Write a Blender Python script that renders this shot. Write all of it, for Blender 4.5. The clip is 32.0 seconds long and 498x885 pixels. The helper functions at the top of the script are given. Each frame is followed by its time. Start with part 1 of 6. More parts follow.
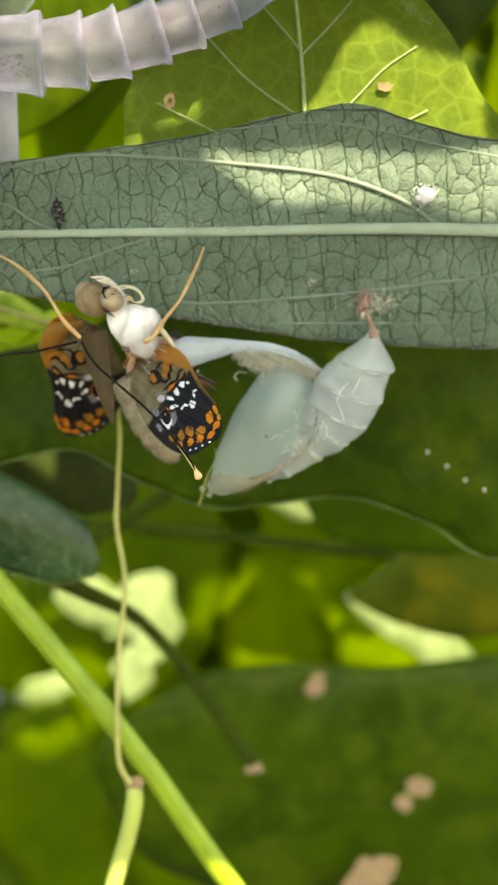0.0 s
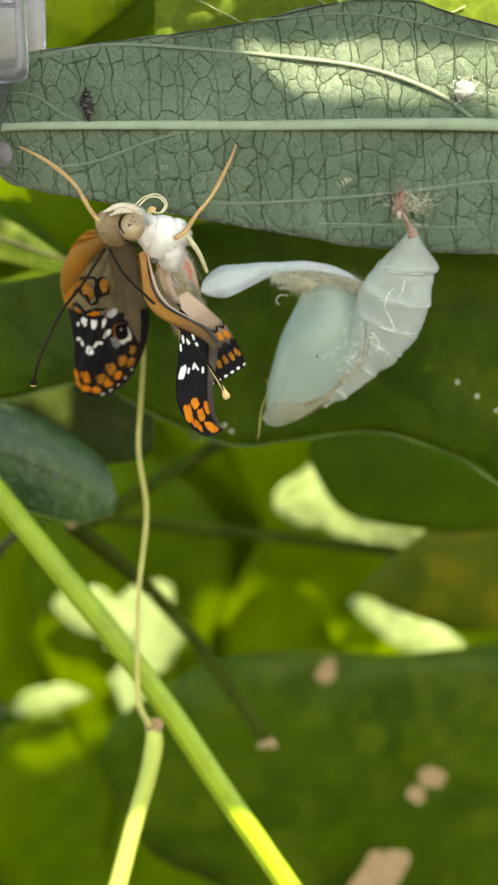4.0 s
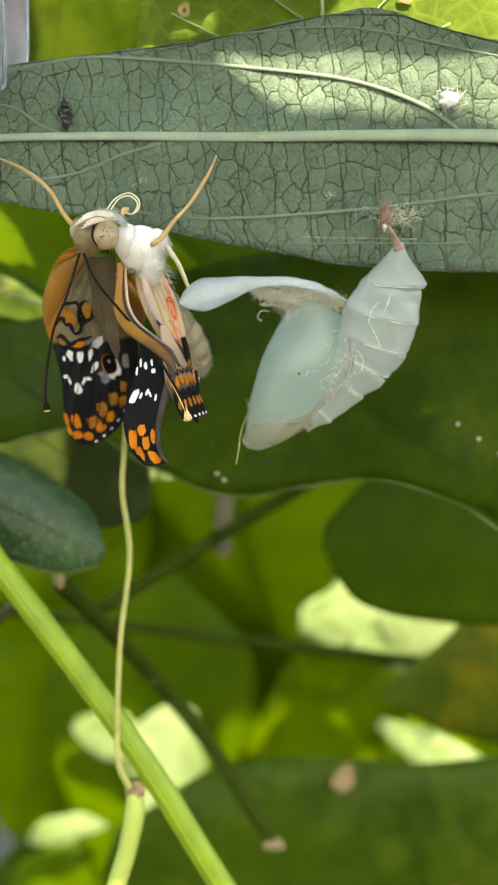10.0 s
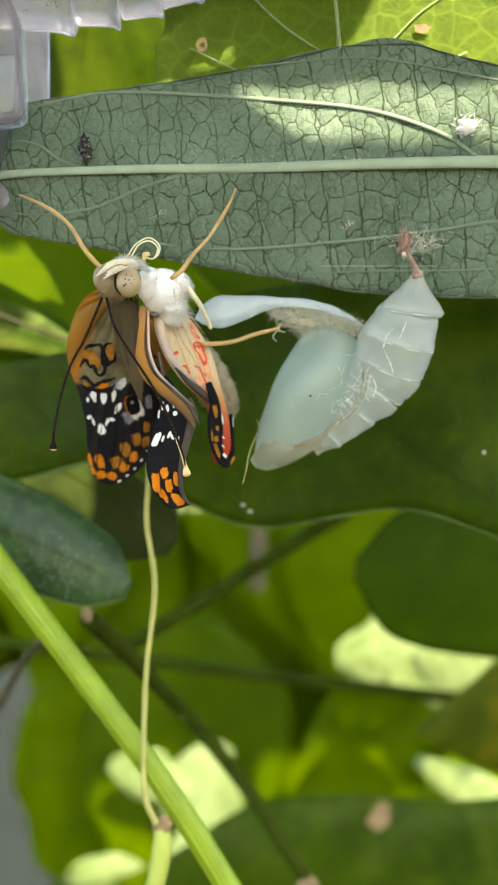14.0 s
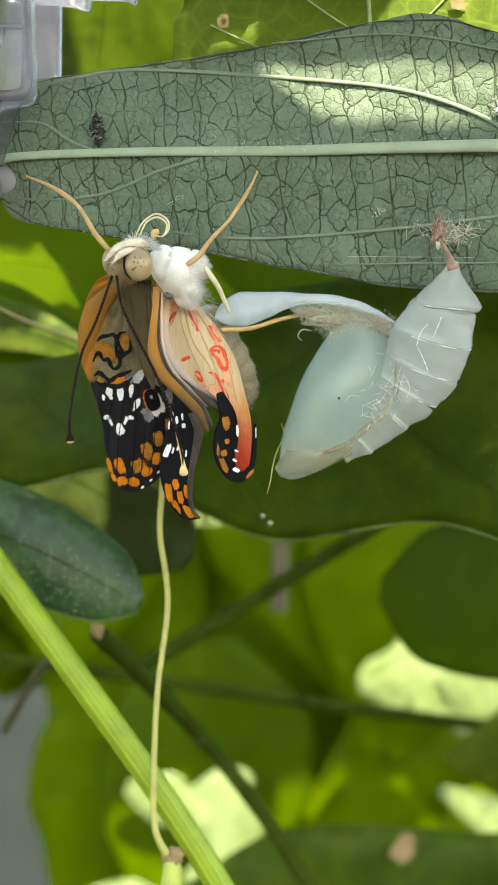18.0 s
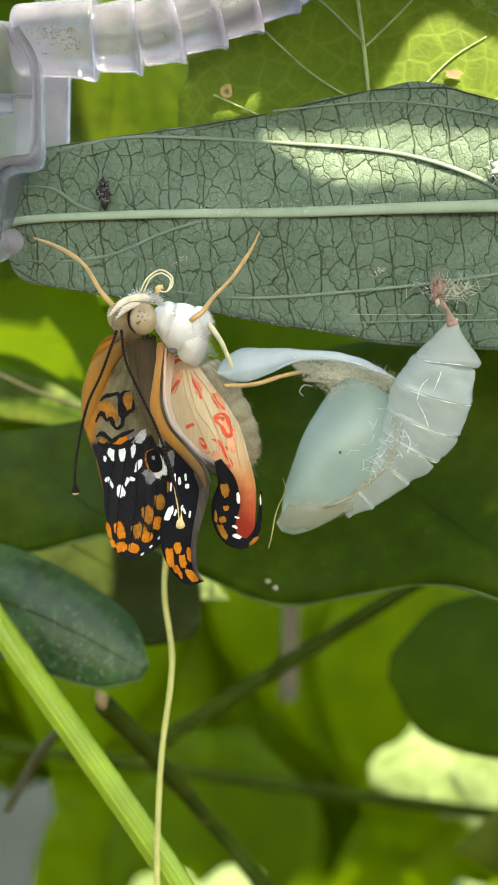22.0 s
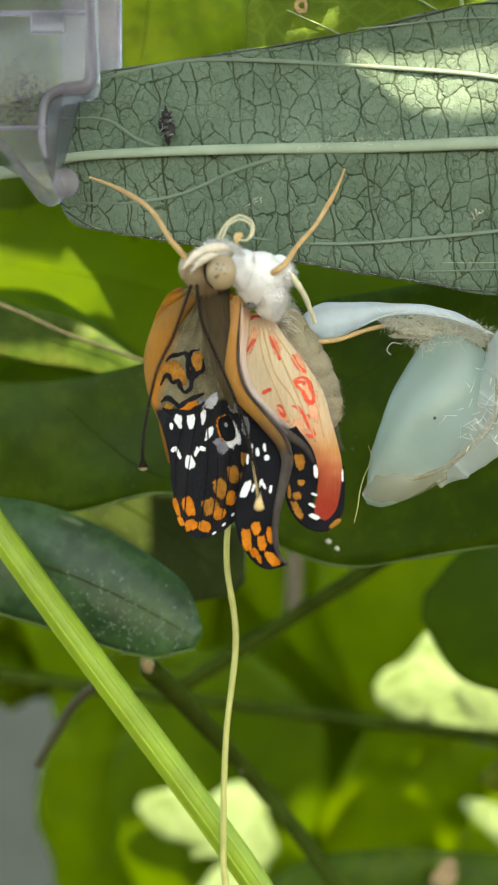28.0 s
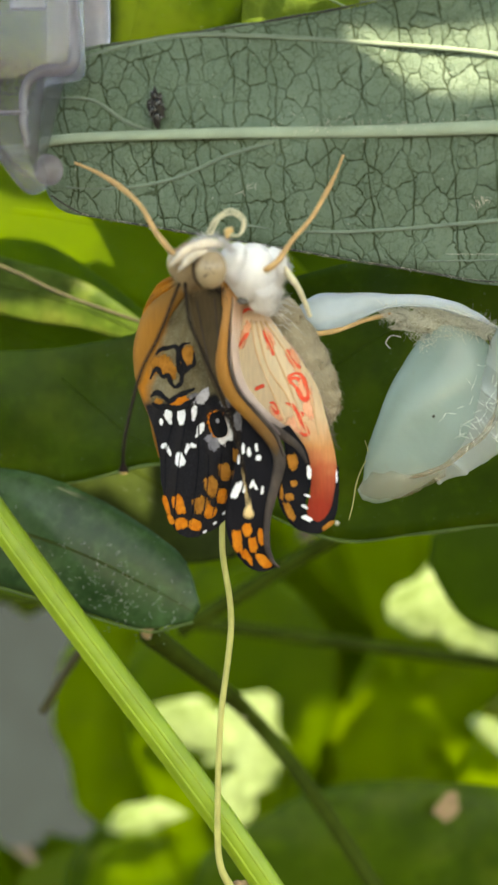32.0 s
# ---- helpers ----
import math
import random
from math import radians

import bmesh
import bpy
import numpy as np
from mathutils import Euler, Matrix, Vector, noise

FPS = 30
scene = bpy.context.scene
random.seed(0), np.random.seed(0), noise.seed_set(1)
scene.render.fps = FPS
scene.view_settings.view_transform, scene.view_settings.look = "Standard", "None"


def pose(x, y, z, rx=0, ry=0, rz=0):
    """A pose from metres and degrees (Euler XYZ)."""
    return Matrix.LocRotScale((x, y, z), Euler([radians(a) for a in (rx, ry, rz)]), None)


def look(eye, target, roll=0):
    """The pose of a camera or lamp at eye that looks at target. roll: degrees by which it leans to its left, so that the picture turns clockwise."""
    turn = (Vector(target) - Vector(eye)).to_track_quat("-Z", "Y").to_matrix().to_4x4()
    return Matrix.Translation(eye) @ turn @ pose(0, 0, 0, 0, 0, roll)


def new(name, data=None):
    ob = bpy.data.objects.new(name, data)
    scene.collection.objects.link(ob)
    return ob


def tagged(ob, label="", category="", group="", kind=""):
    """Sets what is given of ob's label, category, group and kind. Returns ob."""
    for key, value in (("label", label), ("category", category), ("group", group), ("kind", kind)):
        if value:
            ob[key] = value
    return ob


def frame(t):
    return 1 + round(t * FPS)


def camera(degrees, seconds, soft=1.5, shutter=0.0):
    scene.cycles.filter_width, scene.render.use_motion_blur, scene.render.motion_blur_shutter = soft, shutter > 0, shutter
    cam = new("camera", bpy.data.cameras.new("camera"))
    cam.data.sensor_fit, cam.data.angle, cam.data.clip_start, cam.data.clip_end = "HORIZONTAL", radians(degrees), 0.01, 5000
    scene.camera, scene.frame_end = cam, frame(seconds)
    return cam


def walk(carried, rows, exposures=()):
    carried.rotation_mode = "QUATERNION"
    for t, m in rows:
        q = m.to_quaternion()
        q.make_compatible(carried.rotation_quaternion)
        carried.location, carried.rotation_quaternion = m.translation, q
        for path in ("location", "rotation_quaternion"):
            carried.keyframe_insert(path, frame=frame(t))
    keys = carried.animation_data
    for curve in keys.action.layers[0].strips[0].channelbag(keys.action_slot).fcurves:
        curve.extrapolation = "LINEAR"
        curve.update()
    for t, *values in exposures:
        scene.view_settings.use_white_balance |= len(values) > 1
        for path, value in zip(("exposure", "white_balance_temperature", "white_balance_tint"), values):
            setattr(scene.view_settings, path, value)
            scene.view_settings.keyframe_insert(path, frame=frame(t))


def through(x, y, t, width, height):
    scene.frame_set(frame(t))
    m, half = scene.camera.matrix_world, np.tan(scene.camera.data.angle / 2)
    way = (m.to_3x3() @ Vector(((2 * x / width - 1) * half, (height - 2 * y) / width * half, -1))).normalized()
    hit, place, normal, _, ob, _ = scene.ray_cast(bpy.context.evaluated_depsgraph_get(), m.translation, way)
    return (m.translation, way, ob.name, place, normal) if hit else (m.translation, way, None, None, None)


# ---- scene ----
# Heights are taken from one metre above the ground; one clip-held leaf, a hand's width from the camera.
cam = camera(24.5, 32.0)
PATH = [
    (0.0, pose(0.01029, -0.10363, 0.99760, 80.02, 0.16, -3.68)),
    (0.5, pose(0.01120, -0.10190, 0.99678, 80.18, 0.11, -3.54)),
    (1.0, pose(0.00778, -0.10205, 0.99506, 80.22, 0.29, -3.46)),
    (1.5, pose(0.00677, -0.10138, 0.99358, 79.99, 0.30, -3.61)),
    (2.0, pose(0.00631, -0.10227, 0.99349, 79.83, 0.32, -4.06)),
    (2.5, pose(0.00709, -0.10269, 0.99293, 79.87, 0.16, -4.16)),
    (3.0, pose(0.00624, -0.10235, 0.99343, 80.09, 0.13, -4.08)),
    (3.5, pose(0.00630, -0.10221, 0.99003, 80.52, 0.01, -4.34)),
    (5.5, pose(0.01031, -0.10005, 0.97622, 88.07, -0.52, -1.68)),
    (6.0, pose(0.00956, -0.10128, 0.97531, 88.98, -0.44, -1.55)),
    (6.5, pose(0.00904, -0.10010, 0.97541, 89.26, -0.35, -1.45)),
    (7.0, pose(0.01039, -0.09896, 0.97567, 89.16, -0.34, -1.73)),
    (7.5, pose(0.01104, -0.09726, 0.97485, 89.08, -0.34, -2.02)),
    (8.0, pose(0.01125, -0.09649, 0.97528, 89.35, -0.47, -1.96)),
    (8.5, pose(0.00983, -0.09810, 0.97510, 89.46, -0.47, -1.58)),
    (9.0, pose(0.01059, -0.09867, 0.97459, 89.44, -0.47, -1.46)),
    (9.5, pose(0.01197, -0.09860, 0.97466, 89.30, -0.37, -1.56)),
    (10.0, pose(0.01238, -0.09785, 0.97413, 89.22, -0.21, -1.96)),
    (10.5, pose(0.01183, -0.09822, 0.97395, 89.24, -0.21, -1.41)),
    (11.0, pose(0.01141, -0.09962, 0.97437, 89.48, -0.25, -0.89)),
    (11.5, pose(0.01130, -0.09994, 0.97362, 89.59, -0.17, -0.67)),
    (12.0, pose(0.01176, -0.09914, 0.97162, 89.05, 0.05, -0.84)),
    (12.5, pose(0.01219, -0.09969, 0.97180, 89.59, 0.19, -0.34)),
    (13.0, pose(0.01255, -0.09823, 0.97194, 89.94, 0.28, -0.13)),
    (13.5, pose(0.01363, -0.09777, 0.97292, 90.61, 0.45, -0.29)),
    (14.0, pose(0.01366, -0.09763, 0.97341, 91.11, 0.43, -0.12)),
    (14.5, pose(0.01406, -0.09680, 0.97359, 91.02, 0.44, -0.16)),
    (16.5, pose(0.01707, -0.09136, 0.97430, 90.79, -0.43, 0.97)),
    (17.0, pose(0.01422, -0.09289, 0.97670, 91.76, -0.47, 2.07)),
    (17.5, pose(0.01439, -0.09306, 0.97596, 92.14, -0.45, 1.84)),
    (18.0, pose(0.01398, -0.09074, 0.97191, 92.27, -0.21, 1.06)),
    (18.5, pose(0.01331, -0.09397, 0.97054, 93.74, -0.25, 0.74)),
    (19.0, pose(0.01258, -0.09525, 0.97029, 95.21, -0.52, 1.00)),
    (19.5, pose(0.01216, -0.09496, 0.96952, 95.87, -0.73, 1.50)),
    (20.0, pose(0.01286, -0.09436, 0.96960, 96.28, -0.55, 1.07)),
    (20.5, pose(0.01346, -0.09425, 0.96936, 96.45, -0.41, 0.86)),
    (21.0, pose(0.01357, -0.09249, 0.96836, 96.46, -0.25, 1.16)),
    (21.5, pose(0.01480, -0.09126, 0.96908, 96.79, -0.11, 1.18)),
    (22.0, pose(0.01450, -0.09103, 0.96868, 97.04, -0.03, 1.56)),
    (22.5, pose(0.01441, -0.09230, 0.96983, 97.57, 0.07, 1.52)),
    (23.0, pose(0.01432, -0.09192, 0.97073, 98.20, 0.11, 1.23)),
    (23.5, pose(0.01328, -0.08981, 0.97246, 99.12, -0.20, 2.00)),
    (24.0, pose(0.01435, -0.09135, 0.97176, 98.85, -0.13, 1.48)),
    (24.5, pose(0.01484, -0.09473, 0.97185, 98.76, 0.02, 1.25)),
    (26.5, pose(0.01292, -0.09067, 0.97312, 96.20, 0.75, 0.76)),
    (27.0, pose(0.00879, -0.08598, 0.97263, 94.75, 0.71, 0.77)),
    (27.5, pose(0.00768, -0.08382, 0.97441, 93.99, 0.52, 1.21)),
    (28.0, pose(0.00679, -0.08258, 0.97411, 92.31, 0.50, 0.61)),
    (28.5, pose(0.00677, -0.08099, 0.97470, 91.48, 0.27, 0.55)),
    (29.0, pose(0.00541, -0.07932, 0.97697, 90.99, 0.43, -0.12)),
    (29.5, pose(0.00544, -0.07884, 0.97730, 89.47, 0.56, -0.80)),
    (30.0, pose(0.00652, -0.08060, 0.97889, 88.46, 0.48, 0.24)),
    (30.5, pose(0.00729, -0.08129, 0.97901, 87.42, 0.39, 0.78)),
    (31.0, pose(0.00815, -0.08073, 0.98014, 86.98, 0.37, 1.32)),
    (31.5, pose(0.00854, -0.08088, 0.98041, 86.91, 0.28, 1.21)),
    (32.0, pose(0.00868, -0.08001, 0.98131, 87.14, 0.09, 1.57)),
]
# daylight in green shade: the white balance is set warm
walk(cam, PATH, ((0.0, 2.1, 9900, 4), (5.0, 2.1, 9600, 3), (12.0, 2.13, 9300, 2), (19.0, 2.15, 8900, 1), (23.0, 2.23, 8900, 2), (27.0, 2.15, 8900, 1), (32.0, 2.06, 9400, 3)))
# the lens is focused on the leaf and the insect; what lies far behind melts away
FOCUS = 0.0885
cam.data.dof.use_dof = True
cam.data.dof.focus_distance = FOCUS
cam.data.dof.aperture_fstop = 58.0

# ---- light ----
SUN_WAY = Vector((0.24, -0.60, 0.763)).normalized()      # towards the sun, over the camera's shoulder
world = bpy.data.worlds.new("garden_sky")
scene.world = world
world.use_nodes = True
wn = world.node_tree
sky = wn.nodes.new("ShaderNodeTexSky")
sky.sky_type = "NISHITA"
sky.sun_disc = False
sky.sun_elevation = math.asin(SUN_WAY.z)
sky.sun_rotation = math.atan2(SUN_WAY.x, SUN_WAY.y)
wn.nodes["Background"].inputs["Strength"].default_value = 0.15
wn.links.new(sky.outputs["Color"], wn.nodes["Background"].inputs["Color"])
sun = new("sun", bpy.data.lights.new("sun", "SUN"))
sun.data.energy, sun.data.angle, sun.data.color = 3.75, radians(0.5), (1.0, 0.95, 0.87)
sun.matrix_world = look(SUN_WAY * 3 + Vector((0, 0, 1)), (0, 0, 1))


# ---- helpers for building, in millimetres: x to the right, d away from the camera, h up ----
def mm(x, d, h):
    return Vector((x * 0.001, d * 0.001, 1.0 + h * 0.001))


ORIGIN = {}


def thing(name, at, label, category, group="", kind=""):
    ob = new(name)
    ob.empty_display_size = 0.002
    ob.location = at
    ORIGIN[ob] = Vector(at)
    return tagged(ob, label, category, group, kind)


def part(name, bm, material, parent, label="", at=None):
    """One mesh under a thing or a part. The bmesh is in world places; at: where the part turns."""
    origin = Vector(at) if at is not None else ORIGIN[parent]
    bmesh.ops.translate(bm, verts=bm.verts, vec=-origin)
    me = bpy.data.meshes.new(name)
    bm.to_mesh(me)
    bm.free()
    for p in me.polygons:
        p.use_smooth = True
    me.materials.append(material)
    ob = new(name, me)
    ob.parent = parent
    ob.location = origin - ORIGIN[parent]
    ORIGIN[ob] = origin
    return tagged(ob, label)


def spline(pts, n):
    """n points on a smooth curve through tuples of numbers."""
    p = np.array(pts, float)
    p = np.vstack([2 * p[0] - p[1], p, 2 * p[-1] - p[-2]])
    out = []
    for s in np.linspace(0, len(p) - 3 - 1e-9, n):
        i, f = int(s), s - int(s)
        a, b, c, e = p[i:i + 4]
        out.append(0.5 * (2 * b + (c - a) * f + (2 * a - 5 * b + 4 * c - e) * f * f + (3 * b - a - 3 * c + e) * f ** 3))
    return np.array(out)


def tube(pts, n=24, seg=10, flat=1.0, ripple=None, bm=None):
    """A round bar along (x, d, h, radius) in millimetres; flat squeezes it in depth; ripple(s) scales its girth."""
    bm = bm or bmesh.new()
    c = spline(pts, n)
    rings = []
    for i in range(n):
        t = Vector(c[min(i + 1, n - 1), :3] - c[max(i - 1, 0), :3]).normalized()
        side = t.cross(Vector((0, 1, 0)))
        if side.length < 0.05:
            side = Vector((1, 0, 0))
        side.normalize()
        away = side.cross(t).normalized()
        r = float(max(c[i, 3], 0.01) * (ripple(i / (n - 1)) if ripple else 1))
        rings.append([bm.verts.new(mm(*(Vector(c[i, :3]) + r * (math.cos(a) * side + flat * math.sin(a) * away))))
                      for a in (2 * math.pi * k / seg for k in range(seg))])
    for a, b in zip(rings, rings[1:]):
        for k in range(seg):
            bm.faces.new((a[k], a[(k + 1) % seg], b[(k + 1) % seg], b[k]))
    bm.faces.new(rings[0][::-1])
    bm.faces.new(rings[-1])
    bmesh.ops.recalc_face_normals(bm, faces=bm.faces)
    return bm


def blob(c, r, seg=24, rough=0.0, scale=1.0, turn=0.0, bm=None):
    """An uneven ellipsoid at c with half-axes r, leaning by turn degrees in the picture's plane."""
    bm = bm or bmesh.new()
    made = bmesh.ops.create_uvsphere(bm, u_segments=seg, v_segments=seg // 2 + 2, radius=1)["verts"]
    m = Matrix.Rotation(radians(turn), 3, "Y")
    for v in made:
        k = 1 + rough * noise.noise(v.co * scale + Vector(c))
        p = m @ Vector((v.co.x * r[0] * k, v.co.y * r[1] * k, v.co.z * r[2] * k))
        v.co = mm(c[0] + p.x, c[1] + p.y, c[2] + p.z)
    return bm


class Blade:
    """A thin curved sheet: a middle line, half-widths to its upper or left side and to its other side, and a depth of its own."""

    def __init__(self, mid, up, low, depth=None, wave=0.0, seed=0, ripple=0.35, fine=0.25):
        self.mid, self.up, self.low = mid, up, low
        self.depth, self.wave, self.seed, self.ripple, self.fine = depth, wave, seed, ripple, fine

    def bm(self, n=48, m=14, thick=0.18, cup=0.0, tilt=0.0, fold=(0.0, 0.0), bm=None):
        bm = bm or bmesh.new()
        c, u, w = spline(self.mid, n), spline([(a,) for a in self.up], n)[:, 0], spline([(a,) for a in self.low], n)[:, 0]
        front, back = [], []
        for i in range(n):
            t = c[min(i + 1, n - 1)] - c[max(i - 1, 0)]
            t = t / (math.hypot(t[0], t[2]) + 1e-9)
            nx, nh = -t[2], t[0]
            fr, ba = [], []
            for k in range(m + 1):
                v = 2 * k / m - 1
                edge = 1 + self.wave * abs(v) ** 3 * noise.noise(Vector((c[i, 0] * self.fine, c[i, 2] * self.fine, self.seed + (v > 0))))
                r = max(u[i] if v > 0 else w[i], 0.02) * v * edge
                x, h = c[i, 0] + nx * r, c[i, 2] + nh * r
                d = c[i, 1] + cup * v * v * abs(r) * 0.2 + tilt * r + abs(r) * fold[0 if r > 0 else 1]
                d += self.ripple * noise.noise(Vector((x * 0.12, self.seed, h * 0.12)))
                if self.depth:
                    d = self.depth(x, h)
                fr.append(bm.verts.new(mm(x, d, h)))
                ba.append(bm.verts.new(mm(x, d + thick * (1 - 0.7 * v * v), h)))
            front.append(fr)
            back.append(ba)
        for i in range(n - 1):
            for k in range(m):
                bm.faces.new((front[i][k], front[i + 1][k], front[i + 1][k + 1], front[i][k + 1]))
                bm.faces.new((back[i][k], back[i][k + 1], back[i + 1][k + 1], back[i + 1][k]))
            bm.faces.new((front[i][0], back[i][0], back[i + 1][0], front[i + 1][0]))
            bm.faces.new((front[i][m], front[i + 1][m], back[i + 1][m], back[i][m]))
        for k in range(m):
            bm.faces.new((front[0][k], front[0][k + 1], back[0][k + 1], back[0][k]))
            bm.faces.new((front[-1][k], back[-1][k], back[-1][k + 1], front[-1][k + 1]))
        bmesh.ops.recalc_face_normals(bm, faces=bm.faces)
        return bm


def patch(depth, x, h, rx, rh, turn=0.0, lift=0.05, seed=0.0, rag=0.22, n=36, hollow=0.0, taper=0.0):
    """A spot of scales lying on a wing: a ragged oval that follows the wing's depth; hollow leaves its middle open, taper widens its top.
    Its "edge" attribute runs from 0 inside to 1 at the rim, where single scales thin out."""
    bm = bmesh.new()
    edge = bm.verts.layers.float.new("edge")
    ca, sa = math.cos(radians(turn)), math.sin(radians(turn))
    rings = []
    for f, e in (((hollow, 1.0), (0.5 + hollow / 2, 0.2), (1.12, 1.0)) if hollow else ((0.4, 0.0), (0.8, 0.45), (1.14, 1.0))):
        ring = []
        for k in range(n):
            a = 2 * math.pi * k / n
            v = Vector((math.cos(a), math.sin(a), seed * 1.3))
            g = f * (1 + rag * (noise.noise(v * 1.3 + Vector((seed, 0, 0))) + 0.5 * noise.noise(v * 3.1 + Vector((0, seed, 0)))))
            px, ph = (r * g * math.copysign(abs(k) ** 0.8, k) for r, k in ((rx, math.cos(a)), (rh, math.sin(a))))
            px *= 1 + taper * ph / rh
            px, ph = x + ca * px - sa * ph, h + sa * px + ca * ph
            vert = bm.verts.new(mm(px, depth(px, ph) - lift, ph))
            vert[edge] = e
            ring.append(vert)
        rings.append(ring)
    for a, b in zip(rings, rings[1:]):
        for k in range(n):
            bm.faces.new((a[k], a[(k + 1) % n], b[(k + 1) % n], b[k]))
    if not hollow:
        mid = bm.verts.new(mm(x, depth(x, h) - lift, h))
        for k in range(n):
            bm.faces.new((mid, rings[0][(k + 1) % n], rings[0][k]))
    return bm


def ribbon(depth, pts, r, lift=0.04, n=None):
    """A stroke of scales on a wing through (x, h) points: a flat band that swells and thins, feathered at its rims."""
    n = n or 7 * len(pts)
    c = spline(pts, n)
    bm = bmesh.new()
    edge = bm.verts.layers.float.new("edge")
    rows = []
    for i in range(n):
        t = c[min(i + 1, n - 1)] - c[max(i - 1, 0)]
        t = t / (np.hypot(*t) + 1e-9)
        w = r * (1 + 0.55 * noise.noise(Vector((c[i, 0] * 1.9, c[i, 1] * 1.9, r * 40)))) * min(1.0, 0.35 + 1.6 * min(i, n - 1 - i) / n * 3)
        row = []
        for k, e in ((-1.25, 1.0), (-0.6, 0.3), (0, 0.0), (0.6, 0.3), (1.25, 1.0)):
            px, ph = c[i, 0] - t[1] * w * k, c[i, 1] + t[0] * w * k
            vert = bm.verts.new(mm(px, depth(px, ph) - lift, ph))
            vert[edge] = max(e, 1.0 if i in (0, n - 1) else 0.0)
            row.append(vert)
        rows.append(row)
    for a, b in zip(rows, rows[1:]):
        for k in range(4):
            bm.faces.new((a[k], a[k + 1], b[k + 1], b[k]))
    return bm


def line(depth, pts, r, n=16, lift=0.03, bm=None):
    """A dark vein or edge drawn in relief on a wing through (x, h) points."""
    return tube([(x, depth(x, h) - lift, h, r) for x, h in pts], n=n, seg=8, flat=0.22, ripple=lambda s: 1 + 0.28 * math.sin(s * n * 0.9) * math.sin(s * n * 0.37 + 1), bm=bm)


def hairs(n, place, length, r, seed, droop=0.0, bm=None):
    """n fine hairs; place(rng) gives a root and a direction in millimetres."""
    rng = random.Random(seed)
    bm = bm or bmesh.new()
    for _ in range(n):
        root, way = place(rng)
        root, way = Vector(root), Vector(way).normalized()
        side = way.cross(Vector((0.3, 0.5, 0.8))).normalized()
        up = side.cross(way)
        long = length * rng.uniform(0.5, 1.3)
        bend = Vector((rng.uniform(-1, 1), rng.uniform(-1, 1), rng.uniform(-1, 1) - droop)) * 0.35
        rows = []
        for f, g in ((0, 1.0), (0.5, 0.7)):
            p = root + way * long * f + bend * long * f * f
            rows.append([bm.verts.new(mm(*(p + r * g * (math.cos(a) * side + math.sin(a) * up)))) for a in (0, 2.1, 4.2)])
        tip = bm.verts.new(mm(*(root + way * long + bend * long)))
        for k in range(3):
            bm.faces.new((rows[0][k], rows[0][(k + 1) % 3], rows[1][(k + 1) % 3], rows[1][k]))
            bm.faces.new((rows[1][k], rows[1][(k + 1) % 3], tip))
    return bm


def on_ball(c, r, front=-0.2, top=-1.0):
    """Roots on the outside of an ellipsoid, on the half towards the camera."""
    def place(rng):
        while True:
            v = Vector((rng.gauss(0, 1), rng.gauss(0, 1), rng.gauss(0, 1))).normalized()
            if v.y < -front and v.z > top:
                break
        p = Vector((c[0] + v.x * r[0], c[1] + v.y * r[1], c[2] + v.z * r[2]))
        return p, v + Vector((0.3, 0, -0.5))
    return place


